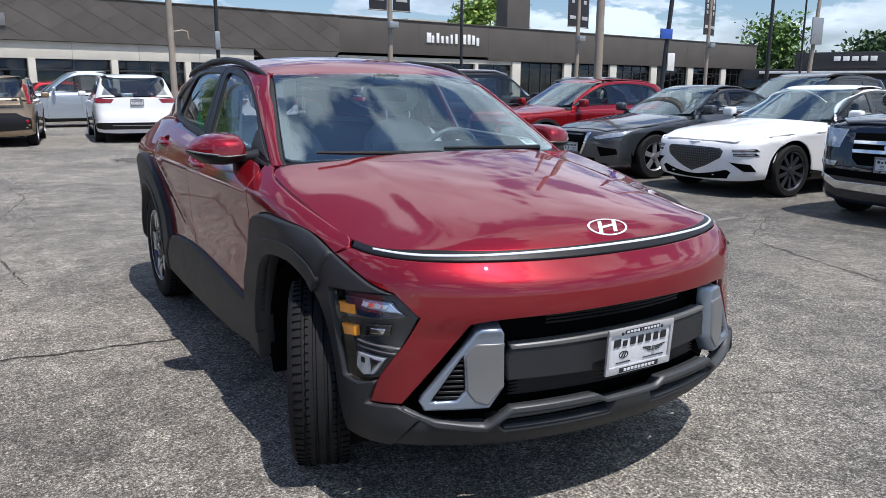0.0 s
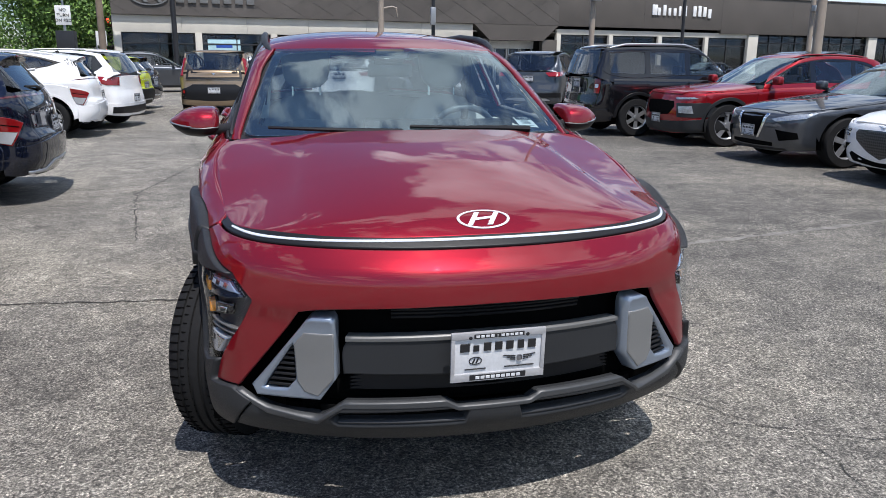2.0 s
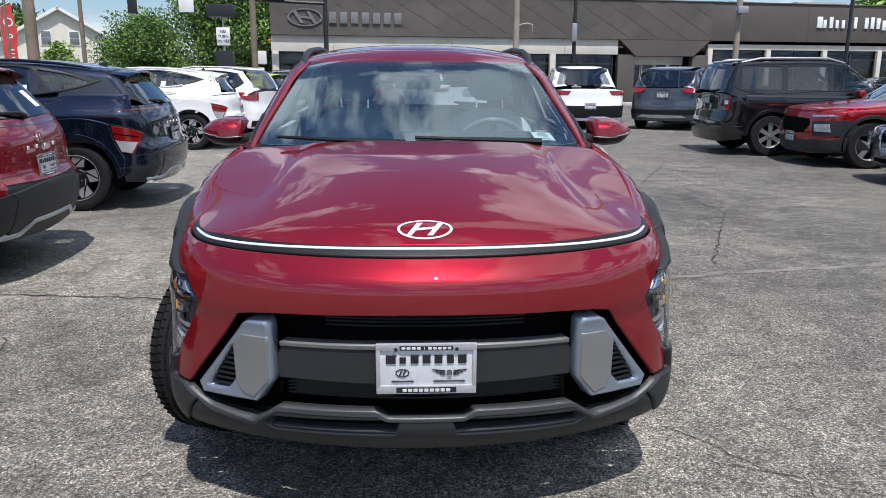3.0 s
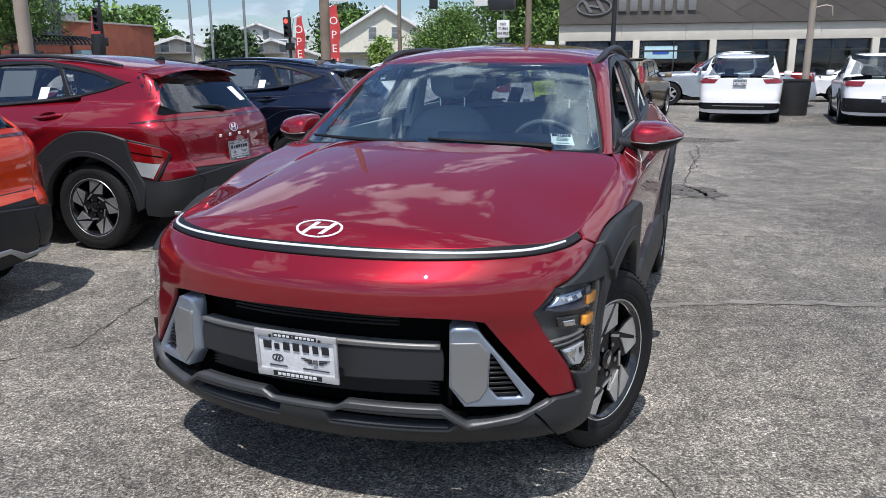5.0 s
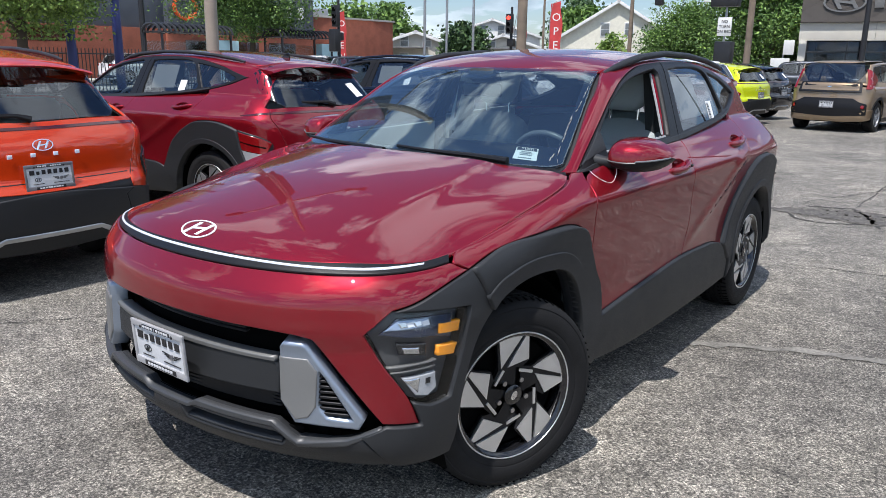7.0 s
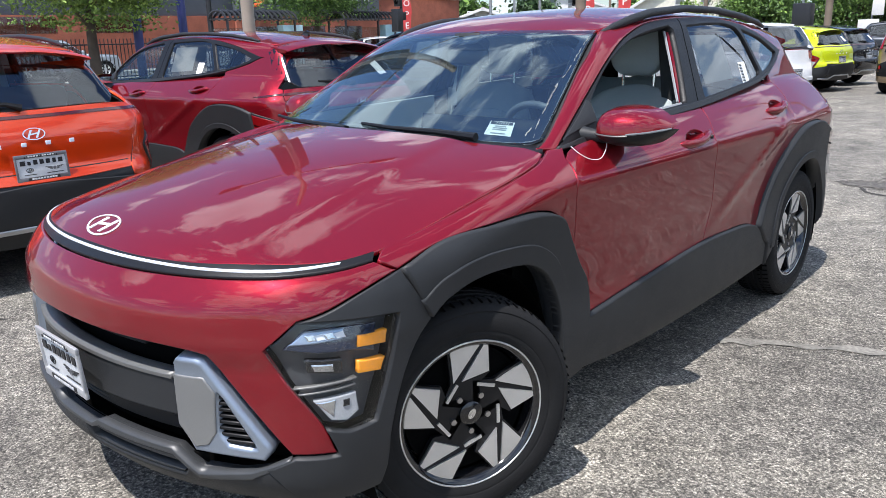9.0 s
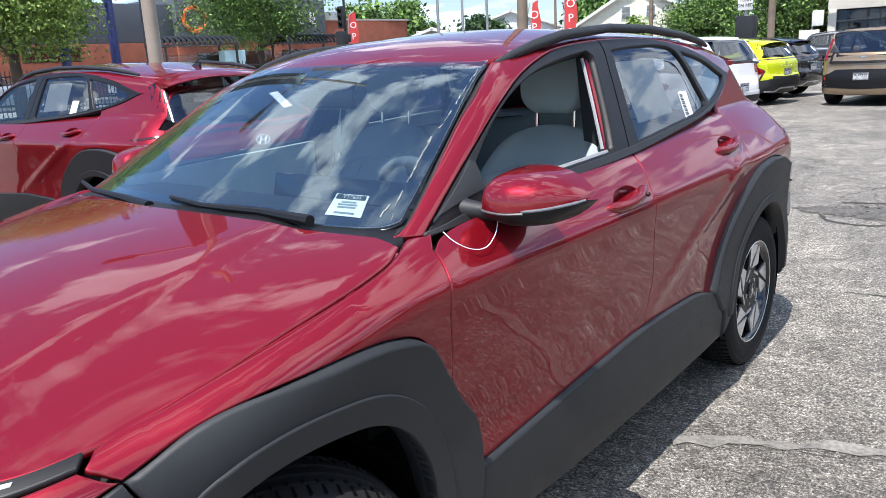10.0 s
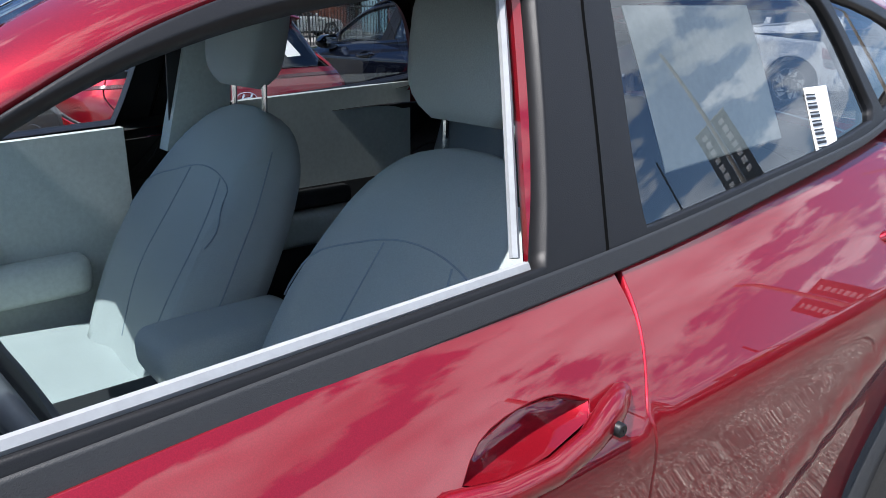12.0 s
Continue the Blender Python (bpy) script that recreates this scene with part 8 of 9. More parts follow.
def feather_flag(at, height, word, turn, lean=.0):
    top = empty("feather_flag", Matrix.Translation(at) @ Matrix.Rotation(turn, 4, "Z"), "red feather flag reading OPEN on a bent pole", "flag", "feather flags")
    rod = bmesh.new()
    tube(rod, [(0, 0, 0), (0, 0, height * .8), (.12, 0, height * .95), (.5, 0, height)], .022, 6)
    part("rod", rod, M_STEEL, top)
    cloth = bmesh.new()
    left = [(.03 + lean * k / 12, height * (.22 + .73 * k / 12)) for k in range(13)]
    right = [(.70 - .10 * abs(k - 6) / 6 + .05 * math.sin(k), height * (.24 + .74 * k / 12)) for k in range(13)]
    outline = left + right[::-1]
    prism(cloth, outline, .012, Matrix(((1, 0, 0, 0), (0, 0, 1, 0), (0, 1, 0, 0), (0, 0, 0, 1))))
    bmesh.ops.recalc_face_normals(cloth, faces=cloth.faces[:])
    sail = part("cloth", cloth, M_FLAG, top, smooth=False)
    for k, ch in enumerate(word):
        lettering(ch, .62, Matrix.Translation((.36, -.004, height * (.80 - .155 * k))) @ Matrix.Rotation(math.pi / 2, 4, "X"), M_SIGN, sail, .004)
    return top


feather_flag((-39.0, 37.5, 0), 5.0, "OPEN", 1.0)
feather_flag((-20.2, 35.6, 0), 4.9, "OPEN", .6)
feather_flag((-21.9, 34.6, 0), 4.3, "OPEN", .6, .25)
st = pole("sign_post", (-15.7, 27.2, 0), 5.6, .06, M_WOODP, "post carrying a small orange and white shop sign")
block("shop_sign", (.85, .06, 1.0), (.6, 0, 4.7), M_WHITET, st, bevel=.01)
block("sign_bar", (.6, .02, .28), (.6, -.045, 4.95), M_ORANGES, st, bevel=.006)
block("sign_bar", (.6, .02, .28), (.6, -.045, 4.5), M_ORANGES, st, bevel=.006)

# ---- buildings along the far street ----
shop = empty("brick_eatery", Matrix.Translation((-44.5, 0, 0)), "low brick and blue-grey eatery with an orange round sign", "building")
block("lower_wall", (9, 34, 3.3), (-4.5, 11, 1.65), M_BRICK, shop, bevel=.02)
block("upper_wall", (9.2, 34, 2.4), (-4.7, 11, 4.5), M_GREYCL, shop, bevel=.02)
block("tower", (9.4, 13, 2.9), (-4.3, 33.5, 4.75), M_GREYCL, shop, bevel=.02)
block("tower_base", (9.2, 13, 3.3), (-4.4, 33.5, 1.65), M_BRICK, shop, bevel=.02)
for k in range(5):
    w = block("shop_window", (.06, 3.4, .9), (.03, -2 + 5.2 * k, 2.75), M_SHOP, shop, bevel=.01)
    block("mullion", (.1, .06, .9), (.05, -2 + 5.2 * k, 2.75), M_FRAME, w, bevel=.005)
for k in range(3):
    block("shop_window", (.06, 2.6, 2.0), (.43, 29.5 + 3.6 * k, 1.6), M_SHOP, shop, bevel=.01)
q = bmesh.new()
tube(q, [(.5, 28.3 + .85 * math.cos(a), 4.75 + .75 * math.sin(a)) for a in np.linspace(0, 2 * math.pi, 29)[:-1]], .13, 8, closed=True)
part("sign_ring", q, M_ORANGES, shop, "orange ring sign")
block("sign_tail", (.12, .7, .16), (.5, 28.8, 4.25), M_ORANGES, shop, bevel=.03)
for k in range(7):
    block("sign_bar", (.10, .50, .85), (.5, 31.4 + 1.2 * k, 4.85), M_SIGN, shop, bevel=.02)
hall = empty("brick_hall", Matrix.Translation((-44.5, 45.0, 0)), "plain red brick building with a low flat roof", "building")
block("wall", (12, 10.0, 4.75), (-6, 0, 2.37), M_BRICK, hall, bevel=.02)
block("coping", (12.3, 10.3, .14), (-6, 0, 4.80), M_CONCRETE, hall, bevel=.02)
block("side_window", (1.0, .06, 1.6), (-3.0, 5.02, 2.2), M_SHOP, hall, bevel=.01)
block("roof_unit", (.8, 1.2, .7), (-2.0, -2.0, 5.2), M_STEEL, hall, bevel=.03)


def house(at, turn, w, d, eave, apex, material, label):
    top = empty("house", Matrix.Translation(at) @ Matrix.Rotation(turn, 4, "Z"), label, "house", "houses")
    bm = bmesh.new()
    prism(bm, [(-w / 2, 0), (w / 2, 0), (w / 2, eave), (0, apex), (-w / 2, eave)], d, Matrix(((1, 0, 0, 0), (0, 0, 1, 0), (0, 1, 0, 0), (0, 0, 0, 1))))
    bmesh.ops.recalc_face_normals(bm, faces=bm.faces[:])
    part("wall", bm, material, top, smooth=False)
    for s in (-1, 1):
        slope = math.atan2(apex - eave, w / 2)
        length = math.hypot(apex - eave, w / 2) + .7
        block("roof", (length, d + 1.0, .18), (s * (w / 4 + .15), d / 2, (apex + eave) / 2 + .04), M_ROOF, top, turn=Matrix.Rotation(s * slope, 4, "Y"), bevel=.02)
        block("barge_board", (length, .10, .30), (s * (w / 4 + .15), -.50, (apex + eave) / 2 - .04), M_WHITET, top, turn=Matrix.Rotation(s * slope, 4, "Y"), bevel=.01)
    for x, z in ((-1.3, eave + .9), (1.3, eave + .9), (-w * .32, 1.6), (-w * .12, 1.6), (w * .3, 1.6)):
        win = block("window", (1.05, .08, 1.5), (x, -.02, z), M_WHITET, top, bevel=.01)
        block("pane", (.86, .06, .62), (x, -.05, z + .34), M_SHOP, win, bevel=.005)
        block("pane", (.86, .06, .62), (x, -.05, z - .34), M_SHOP, win, bevel=.005)
    block("porch_roof", (w * .55, 1.6, .16), (-w * .15, -.8, 2.9), M_ROOF, top, bevel=.02)
    block("door", (1.0, .08, 2.1), (-w * .22, -.03, 1.05), M_WHITET, top, bevel=.01)
    return top


house((-35.6, 77.5, 0), .42, 12.6, 11, 4.2, 8.0, M_SIDING, "cream two-storey gabled house with a grey roof")
house((-70, 78, 0), .7, 12, 9, 4.2, 6.6, M_WHITET, "pale house with a grey shingle roof")
house((-62, 92, 0), .6, 14, 9, 5.0, 7.4, M_WHITET, "pale house with a grey shingle roof")
house((-55, 66, 0), .6, 11, 8, 2.8, 4.6, M_CREAM, "low garage with a grey shingle roof")
house((-47, 72, 0), .6, 10, 8, 2.8, 4.4, M_CREAM, "low garage with a grey shingle roof")

# bus shelters and the iron fence
for y0, n in ((17.1, 4.0), (24.2, 3.8)):
    sh = empty("bus_shelter", Matrix.Translation((-30.5, y0, 0)), "black bus shelter with a ribbed barrel roof", "shelter", "bus shelters")
    for k in range(15):
        rib = bmesh.new()
        y = n * k / 14
        tube(rib, [(-.75 * math.cos(a), y, 2.55 + .42 * math.sin(a)) for a in np.linspace(0, math.pi, 9)], .06, 6)
        part("roof_rib", rib, M_POLEB, sh)
    block("roof_shell", (1.5, n, .06), (0, n / 2, 2.60), M_POLEB, sh, bevel=.02)
    for x in (-.7, .7):
        for y in (.1, n - .1):
            block("post", (.09, .09, 2.55), (x, y, 1.27), M_POLEB, sh, bevel=.01)
    block("glass_wall", (.03, n - .3, 1.8), (-.7, n / 2, 1.3), M_GLASS, sh, bevel=.005)
    block("advert_panel", (.5, 1.2, 1.9), (.3, n - .1, 1.35), M_TEAL, sh, "lit advertising panel in teal", bevel=.03)
fence = empty("iron_fence", Matrix.Translation((-27.2, -6, 0)), "black iron picket fence along the pavement", "fence")
for z in (.35, 1.55):
    block("rail", (.05, 27, .05), (0, 13.5, z), M_POLEB, fence, bevel=.008)
me_ = None
for k in range(180):
    if me_ is None:
        first = block("picket", (.025, .025, 1.75), (0, 0, .88), M_POLEB, fence, bevel=0)
        me_ = first.data
    else:
        first = put("picket", me_, None, fence)
    first.location = (0, .15 * k, 0)

# trees
tree((-24.0, 8.4, 0), 7.4, 5.6, M_LEAFL, "bright green honey locust on the pavement", 56000, .075, .40, 3)
tree((-32.6, 24.6, 0), 8.2, 6.2, M_LEAF, "leafy green maple beside a bus shelter", 52000, .085, .40, 5)
tree((-22.2, 62.0, 0), 6.0, 5.6, M_LEAF, "dense dark green yard tree", 26000, .13, .12, 7)
tree((-10.5, 55.0, 0), 11.5, 9.0, M_LEAF, "tall dark green street tree", 40000, .14, .10, 9)
tree((-11.2, 47.5, 0), 8.6, 7.0, M_LEAF, "tall dark green street tree", 40000, .12, .08, 10)
tree((-58, 58, 0), 6.6, 6.0, M_LEAF, "green tree behind low roofs", 6000, .32, .2, 11)
tree((-46, 63, 0), 4.8, 4.2, M_LEAFD, "green tree behind low roofs", 5000, .30, .1, 12)
tree((-62, 70, 0), 7.6, 6.5, M_LEAF, "green tree behind low roofs", 6000, .34, .2, 13)
tree((-44, 86, 0), 8.0, 6.5, M_LEAF, "green tree behind low roofs", 6000, .34, .15, 14)
tree((-52, 100, 0), 9.6, 8.0, M_LEAFD, "green tree behind low roofs", 6000, .38, .15, 15)
tree((-75, 60, 0), 8.5, 7.5, M_LEAF, "green tree behind low roofs", 5000, .36, .15, 16)
tree((-60, 24, 0), 8.0, 6.0, M_LEAFL, "light green tree behind the eatery", 5000, .34, .2, 17)
tree((-34.3, 74, 0), 4.2, 2.6, M_LEAFL, "young bright green tree before a house", 2500, .2, .2, 18)
tree((-56, 40, 0), 7.0, 5.0, M_LEAF, "green tree behind the brick hall", 4500, .32, .2, 19)
tree((75.5, 51.5, 0), 8.2, 7.5, M_LEAF, "feathery green tree behind a showroom", 5000, .32, .1, 20)
tree((84, 46, 0), 6.8, 6.0, M_LEAFD, "dark green tree behind a showroom", 4000, .32, .1, 21)
tree((36, 52, 0), 9.0, 5.0, M_LEAFL, "bright green tree behind the dealership", 3500, .3, .3, 22)

# pavements and kerbs of the street
def strip(name, x0, y0, x1, y1, z, material, label, cat):
    ob = block(name, (x1 - x0, y1 - y0, z + .10), ((x0 + x1) / 2, (y0 + y1) / 2, (z - .10) / 2), material, None, bevel=.02)
    return tagged(ob, label, cat, kind="structure")


strip("pavement", -33.8, -30, -27.8, 33, .13, M_CONCRETE, "pale concrete pavement with a kerb", "pavement")
strip("pavement_shopside", -44.4, -30, -41.0, 49, .13, M_CONCRETE, "pale concrete pavement before the shops", "pavement")
strip("pavement_dealer", -7, 33.6, 60, 35.2, .13, M_CONCRETE, "pale concrete walk before the dealership", "pavement")
# rows of parked cars further off share the forms above
far_cars = (("white_sedan", 6.6, 29.5, 1, 0, M_WHITEP, "white sedan parked before the dealership"), ("red_crossover_older", 1.6, 30.2, 1, .1, M_OLDRED, "red crossover parked before the dealership"),
            ("grey_suv", 14.5, 30.0, 1, .1, M_BLACKP, "black SUV parked before the dealership"), ("grey_sedan", 22, 30.5, 1, .1, M_GREYP, "grey sedan parked before the dealership"), ("grey_suv", -4.5, 31.0, 1, .1, M_GREYP, "grey SUV parked before the dealership"),
            ("white_suv", -29.0, 27.0, .5, .9, M_WHITEP, "white SUV on the far street"), ("grey_suv", -25.5, 26.0, .5, .9, M_GREYP, "grey SUV on the far street"), ("pale_blue_pickup", -37.5, 12.5, .1, 1, M_BLUESIL, "pale pickup on the far street"),
            ("white_suv", -37.5, 21, .1, 1, M_WHITEP, "white SUV on the far street"), ("midnight_suv", -37.0, 4.0, .1, 1, M_DARKBLUE, "dark SUV on the far street"), ("grey_sedan", -8.6, 27.0, .3, 1, M_WHITEP, "white sedan in the far row"),
            ("grey_suv", -10.4, 29.5, .3, 1, M_DARKBLUE, "dark SUV in the far row"), ("white_suv", 13.8, 13.2, .9, .5, M_GREYP, "grey SUV in a row behind"), ("grey_suv", 12.5, 6.0, -1, 0, M_BLACKP, "black SUV in a row behind"))
for name, x, y, hx, hy, colour, label in far_cars:
    src = bpy.data.objects[name]
    c = copy_thing(src, pose(x, y, 0, 0, 0, math.degrees(math.atan2(hx, -hy))))
    tagged(c, label)
    old = {"white_sedan": M_WHITEP, "red_crossover_older": M_OLDRED, "grey_suv": M_GREYP, "grey_sedan": M_GREYP, "white_suv": M_WHITEP, "pale_blue_pickup": M_BLUESIL, "midnight_suv": M_DARKBLUE}[name]
    if colour != old:
        repaint(c, (old,), colour)
# overhead lines
for k, (a, b) in enumerate((((-26, 60, 9.6), (-4.95, 20.9, 9.2)), ((-26, 60, 9.1), (-46, 60, 11)), ((-4.95, 20.9, 8.8), (-8.3, 13.4, 8.6)))):
    wire = bmesh.new()
    a, b = Vector(a), Vector(b)
    tube(wire, [a.lerp(b, t) - Vector((0, 0, 1.2 * 4 * t * (1 - t) * .5)) for t in np.linspace(0, 1, 13)], .016, 5)
    tagged(part("overhead_line", wire, M_POLEB), "black overhead line slung between poles", "cable")

# ---- small things on and round the crossover ----
def crack(points, width, label="dark open crack in the asphalt", material=None):
    """A ragged crack: a thin dark sheet lying on the ground."""
    rng = random.Random(int(points[0][0] * 100 + points[-1][1] * 10))
    bm = bmesh.new()
    pts = []
    for (x0, y0), (x1, y1) in zip(points, points[1:]):
        n = max(3, int(math.hypot(x1 - x0, y1 - y0) / .06))
        pts += [(x0 + (x1 - x0) * k / n + rng.uniform(-.018, .018), y0 + (y1 - y0) * k / n + rng.uniform(-.018, .018)) for k in range(n)]
    last = None
    for i, (x, y) in enumerate(pts):
        a = pts[max(0, i - 1)]
        b = pts[min(len(pts) - 1, i + 1)]
        d = Vector((b[0] - a[0], b[1] - a[1], 0)).normalized()
        s = Vector((-d.y, d.x, 0)) * width * rng.uniform(.25, 1.0)
        pair = [bm.verts.new((x + s.x, y + s.y, .004)), bm.verts.new((x - s.x, y - s.y, .004))]
        if last:
            bm.faces.new((last[0], last[1], pair[1], pair[0]))
        last = pair
    bmesh.ops.recalc_face_normals(bm, faces=bm.faces[:])
    return tagged(part("asphalt_crack", bm, material or M_CRACK, smooth=False), label, "crack", "cracks in the asphalt", "structure")


M_CRACK = mat("crack_shadow", (.040, .037, .033), .95, vary=.4, scale=6)
M_SEAL = mat("pale_seam_filler", (.190, .180, .158), .9, vary=.35, scale=7, grain=60, grain_amount=.3)
M_GRAVEL = mat("broken_gravel", (.095, .088, .078), .95, vary=.45, scale=9, grain=45, grain_amount=.55, bump=.9, bump_scale=60)
crack([(-6.0, .95), (-4.2, .72), (-2.3, .52), (-1.2, .38), (-.9, .35)], .011)
crack([(.84, .46), (1.4, .74), (2.2, .95), (3.4, 1.15), (5.2, 1.5)], .055, "pale worn seam across the asphalt", M_SEAL)
crack([(.9, .5), (1.5, .70), (2.4, 1.0), (4.0, 1.3)], .0025)
crack([(.3, 5.6), (.9, 7.2), (.7, 9.2), (1.1, 11.0)], .012)
crack([(1.05, -1.72), (1.7, -2.05), (2.1, -2.7), (2.6, -3.0)], .003)
crack([(.95, -1.4), (1.3, -1.9), (1.25, -2.4), (1.5, -2.9)], .003)
crack([(2.2, 1.2), (3.2, 3.4), (3.0, 5.6), (4.2, 8.2), (4.6, 11.0)], .010)
crack([(-1.6, 2.0), (-1.9, 4.2), (-1.4, 6.8), (-1.7, 9.5)], .009)
crack([(-2.6, -2.2), (-1.9, -1.2), (-2.2, -.2)], .007)
crack([(3.6, -1.2), (4.2, .6), (5.6, 1.4)], .009)


crack([(.38, 5.30), (.55, 5.36), (.79, 5.46), (.98, 5.05), (1.15, 4.56), (1.18, 4.40)], .034)
crack([(.30, 4.80), (.42, 4.52), (.62, 4.42), (.86, 4.50), (1.05, 4.66)], .022)
crack([(.79, 5.46), (.82, 6.3), (.80, 7.3), (.88, 8.6), (.78, 10.5)], .012)
crack([(1.18, 4.40), (2.1, 4.1), (3.2, 4.3), (4.6, 3.9)], .008)
crack([(.95, 2.6), (1.9, 2.75), (3.1, 2.6), (4.4, 2.9), (6.0, 2.7)], .008)


def pothole(at, rx, ry, seed):
    """A shallow broken patch: ragged dark lip round loose gravel."""
    rng = random.Random(seed)
    top = empty("pothole", Matrix.Translation(at), "shallow pothole with a ragged lip in the asphalt", "pothole", "potholes", "structure")
    n = 46
    radius = [1 + .22 * math.sin(3 * k * 2 * math.pi / n + seed) + rng.uniform(-.10, .10) for k in range(n)]
    ring = [(rx * radius[k] * math.cos(2 * math.pi * k / n), ry * radius[k] * math.sin(2 * math.pi * k / n)) for k in range(n)]
    bed = bmesh.new()
    bed.faces.new([bed.verts.new((x * .96, y * .96, .004)) for x, y in ring])
    bmesh.ops.triangulate(bed, faces=bed.faces[:])
    part("gravel_bed", bed, M_GRAVEL, top, smooth=False)
    lip = bmesh.new()
    vs = [[lip.verts.new((x * s, y * s, z)) for x, y in ring] for s, z in ((.90, .005), (1.0, .013), (1.07, .004))]
    for a, b in zip(vs, vs[1:]):
        for k in range(n):
            if k % 9 != seed % 9:
                lip.faces.new((a[k], a[(k + 1) % n], b[(k + 1) % n], b[k]))
    part("broken_lip", lip, M_GRAVEL, top, smooth=False)
    for k in range(26):
        b = bmesh.new()
        a, r = rng.uniform(0, 6.28), rng.uniform(.1, 1.15)
        s = rng.uniform(.008, .022)
        bmesh.ops.create_icosphere(b, subdivisions=1, radius=s, matrix=Matrix.Translation((rx * r * math.cos(a), ry * r * math.sin(a), s * .6)) @ Matrix.Diagonal((1, rng.uniform(.6, 1), .6, 1)))
        part("loose_stone", b, M_GRAVEL, top, smooth=False)
    return top


pothole((.75, 4.95, 0), .52, .30, 4)
pothole((.85, 11.4, 0), .55, .42, 7)

# papers on the dashboard, a stock tag and stickers
M_MARKGREY = mat("mark_grey", (.26, .28, .28), .4, vary=.4, scale=20)


# stickers lie on the glass
P = panel
for k in range(13):
    z = 1.172 + .0068 * k
    P("sticker_bar", [[(.806, z), (.838, z - .001), (.838, z + (.0012, .003)[k % 2]), (.806, z + (.0022, .004)[k % 2])]], SIDE, k_up, M_INK, hero, off=-.0030, depth=.001, gap=0, edge=.0002)
TAG = [Vector(p) for p in ((.486, -.811, 1.135), (.572, -.786, 1.130), (.505, -.873, 1.095), (.599, -.846, 1.090))]
P("stock_tag", [[tuple(TAG[k]) for k in (0, 1, 3, 2)]], SCREEN, k_up, M_PAPER, hero, off=-.0075, depth=.001, gap=0, edge=.0004, label="white stock tag with a black band inside the windscreen")
def on_tag(u0, u1, v0, v1):
    """A strip of the tag, from fractions across and down it."""
    c = TAG
    at = lambda u, v: tuple(c[0].lerp(c[1], u).lerp(c[2].lerp(c[3], u), v))
    return [at(u0, v0), at(u1, v0), at(u1, v1), at(u0, v1)]
P("tag_band", [on_tag(.05, .95, .04, .25)], SCREEN, k_up, M_INK, hero, off=-.0060, depth=.001, gap=0, edge=.0002)
def tag_writing(text, u0, u1, v0, v1, material):
    """Writing laid on the tag between fractions across and down it."""
    cu = bpy.data.curves.new("text", "FONT")
    cu.body, cu.resolution_u = text, 2
    ob = bpy.data.objects.new("text", cu)
    me = bpy.data.meshes.new_from_object(ob)
    bpy.data.objects.remove(ob)
    c = TAG
    out = (c[1] - c[0]).cross(c[2] - c[0]).normalized()
    out = -out if out.z < 0 else out
    xs, ys = [v.co.x for v in me.vertices], [v.co.y for v in me.vertices]
    for v in me.vertices:
        u = u0 + (u1 - u0) * (v.co.x - min(xs)) / (max(xs) - min(xs))
        w = v1 + (v0 - v1) * (v.co.y - min(ys)) / (max(ys) - min(ys))
        q = c[0].lerp(c[1], u).lerp(c[2].lerp(c[3], u), w)
        hit = meet(k_up, np.array([q + out * .05]), np.array([-out]), .12)[0]
        v.co = Vector(hit) - out * .0052
    me.name = "tag_number"
    put("tag_number", me, material, hero)


tag_writing("Y17651", .26, .80, .055, .235, M_PAPER)
for u0, u1, v in ((.28, .72, .34), (.22, .78, .46), (.24, .76, .58), (.22, .78, .84)):
    P("tag_line", [on_tag(u0, u1, v, v + .07)], SCREEN, k_up, M_MARKGREY, hero, off=-.0060, depth=.001, gap=0, edge=.0002)
P("paper_slip", [[(.397, -.925, 1.086), (.470, -.908, 1.082), (.478, -.936, 1.066), (.405, -.950, 1.070)]], SCREEN, k_up, M_PAPER, hero, off=-.0045, depth=.001, gap=0, edge=.0004, label="small white paper slip at the foot of the windscreen")
M_STRIP = mat("pale_strip", (.29, .30, .31), .5, vary=.1, scale=8)
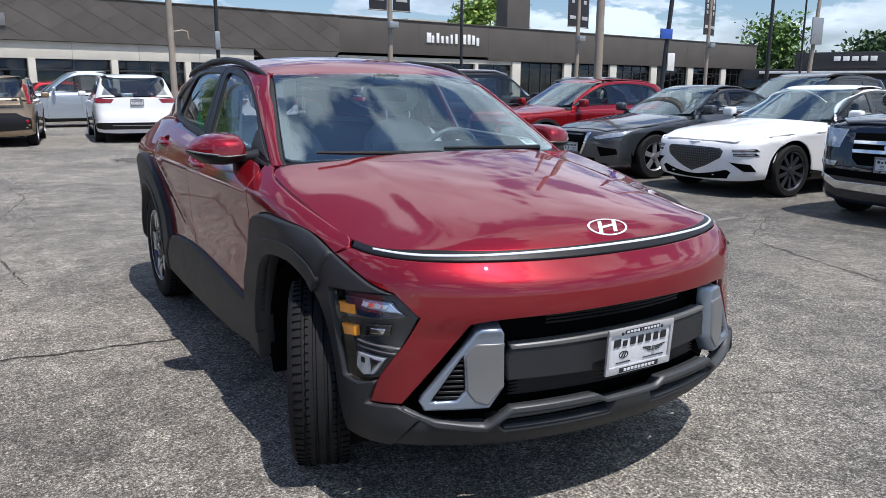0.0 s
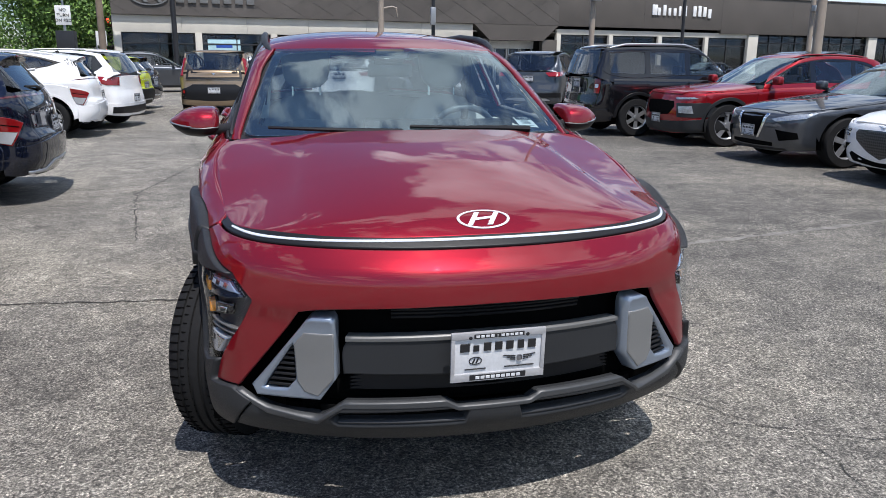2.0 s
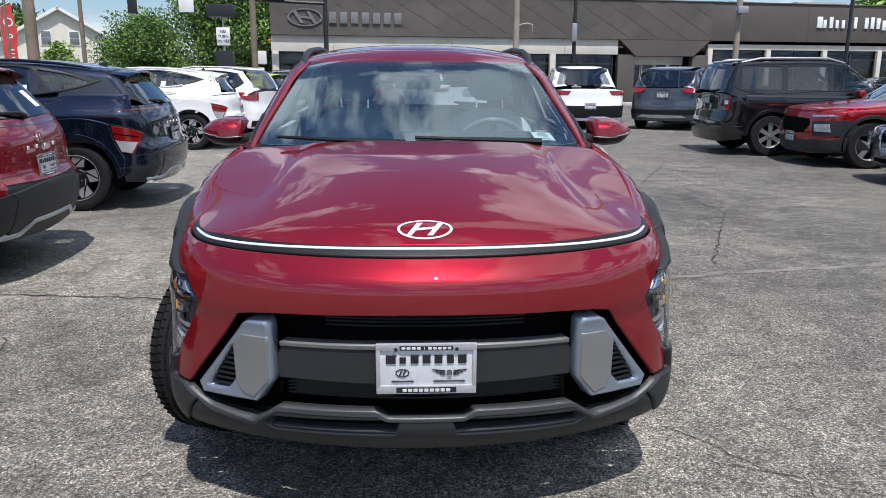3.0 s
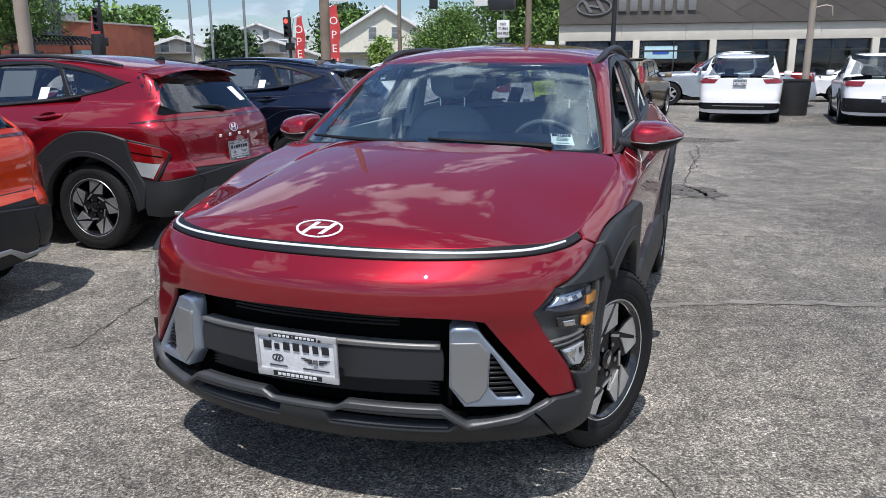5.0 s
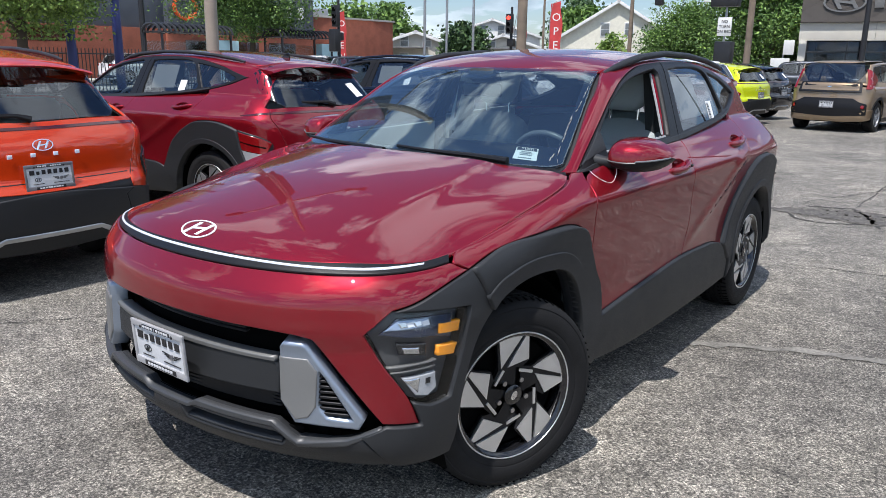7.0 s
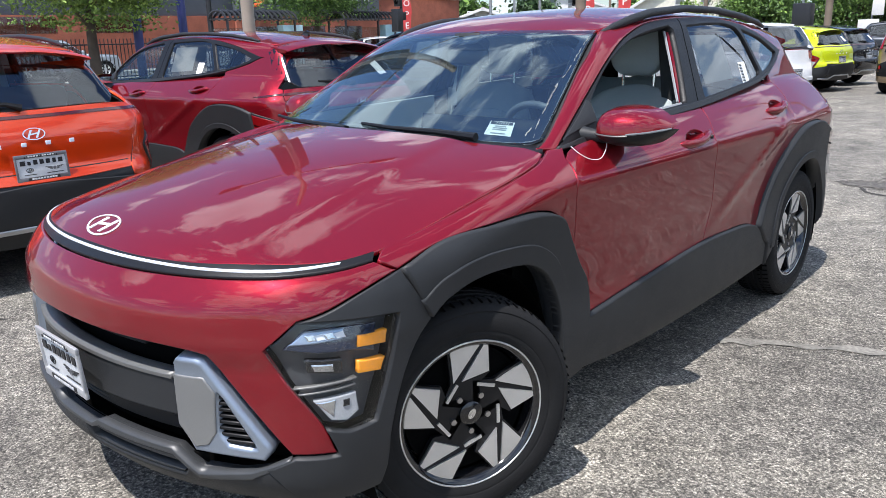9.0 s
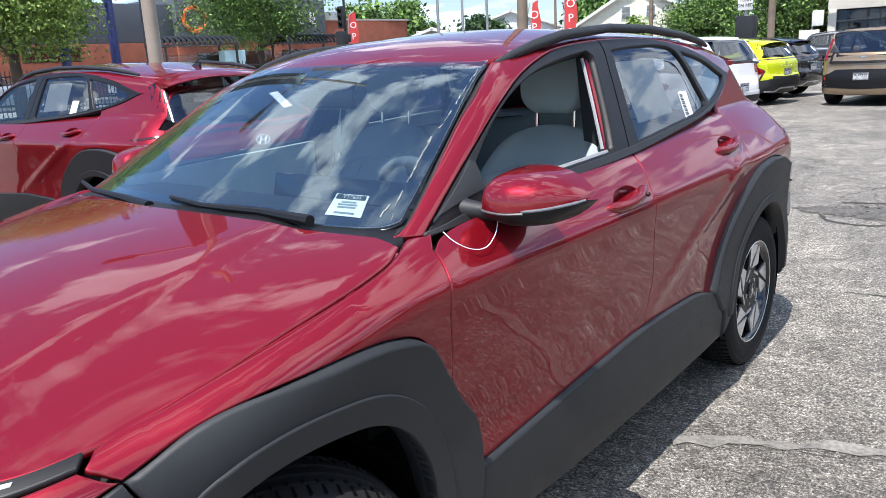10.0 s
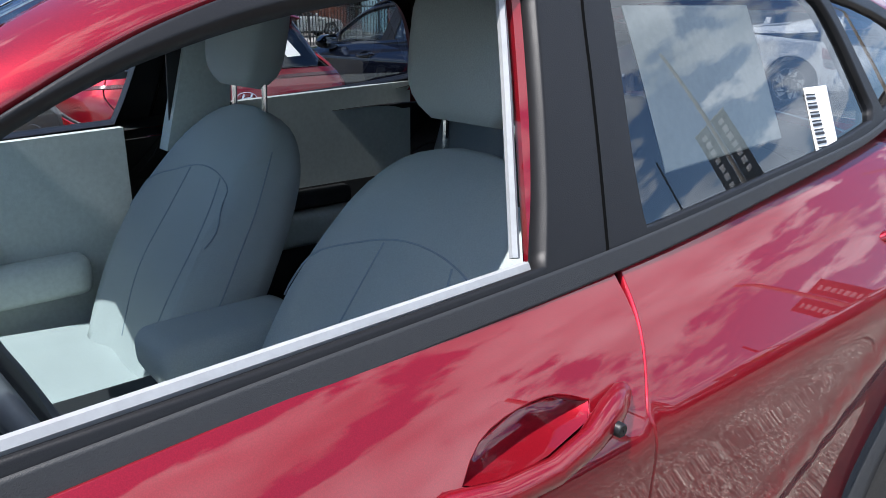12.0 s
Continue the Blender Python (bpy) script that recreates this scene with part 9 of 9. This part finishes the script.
# pale seals round the open driver's window
seal = bmesh.new()
def on_glass(y, z, inset=.012):
    x = float(K_GW(z) + K_GDW(y))
    return (x - inset, y, z)
lowline = [on_glass(y, 1.098 + .022 * (y + .55) / .66, .022) for y in np.linspace(-.60, .125, 16)]
tube(seal, lowline, .0065, 6, 1.2)
part("belt_seal", seal, M_STRIP, hero, "white protective strip along the window sill")
seal = bmesh.new()
tube(seal, [on_glass(.118 + (.20 - .118) * k / 8, 1.13 + .28 * k / 8, .030) for k in range(9)], .006, 6)
part("pillar_seal", seal, M_STRIP, hero, "white protective strip up the pillar")
seal = bmesh.new()
tube(seal, [on_glass(.145 + (.225 - .145) * k / 8, 1.12 + .29 * k / 8, .034) for k in range(9)], .010, 6)
part("red_pillar_edge", seal, M_RED, hero)
loop = bmesh.new()
wire = [Vector(p) for p in ((.800, -.785, 1.058), (.828, -.784, 1.038), (.856, -.756, 1.016), (.864, -.707, 1.010), (.850, -.654, 1.030), (.842, -.635, 1.045), (.835, -.62, 1.065), (.822, -.63, 1.085))]
for _ in range(3):
    wire = [wire[0]] + [q for a, b in zip(wire, wire[1:]) for q in (a.lerp(b, .25), a.lerp(b, .75))] + [wire[-1]]
tube(loop, wire, .0010, 6)
part("wire_loop", loop, M_WHITE, hero, "thin white tag wire looped on the mirror foot")
# ragged grey streaks along the windscreen edge
rng = random.Random(12)
for run in ([(.548, -.289, 1.399), (.586, -.451, 1.312), (.612, -.618, 1.212), (.640, -.72, 1.148), (.661, -.787, 1.106), (.690, -.845, 1.066)], [(.595, -.498, 1.283), (.602, -.592, 1.229), (.638, -.707, 1.157), (.649, -.83, 1.085)]):
    for p, q in zip(run, run[1:]):
        p, q = Vector(p), Vector(q)
        n = max(2, int((q - p).length / .022))
        for i in range(n):
            if rng.random() < .62:
                a, b = p.lerp(q, i / n), p.lerp(q, (i + rng.uniform(.7, 1.2)) / n)
                w0, w1, j = rng.uniform(.0006, .002), rng.uniform(.0006, .0028), rng.uniform(-.003, .003)
                P("tape_residue", [[(a.x - w0 + j, *a[1:]), (a.x + w0 + j, *a[1:]), (b.x + w1, *b[1:]), (b.x - w1, *b[1:])]], SCREEN, k_up, M_MARKGREY, hero, off=.0015, depth=.001, gap=0, edge=.0002)
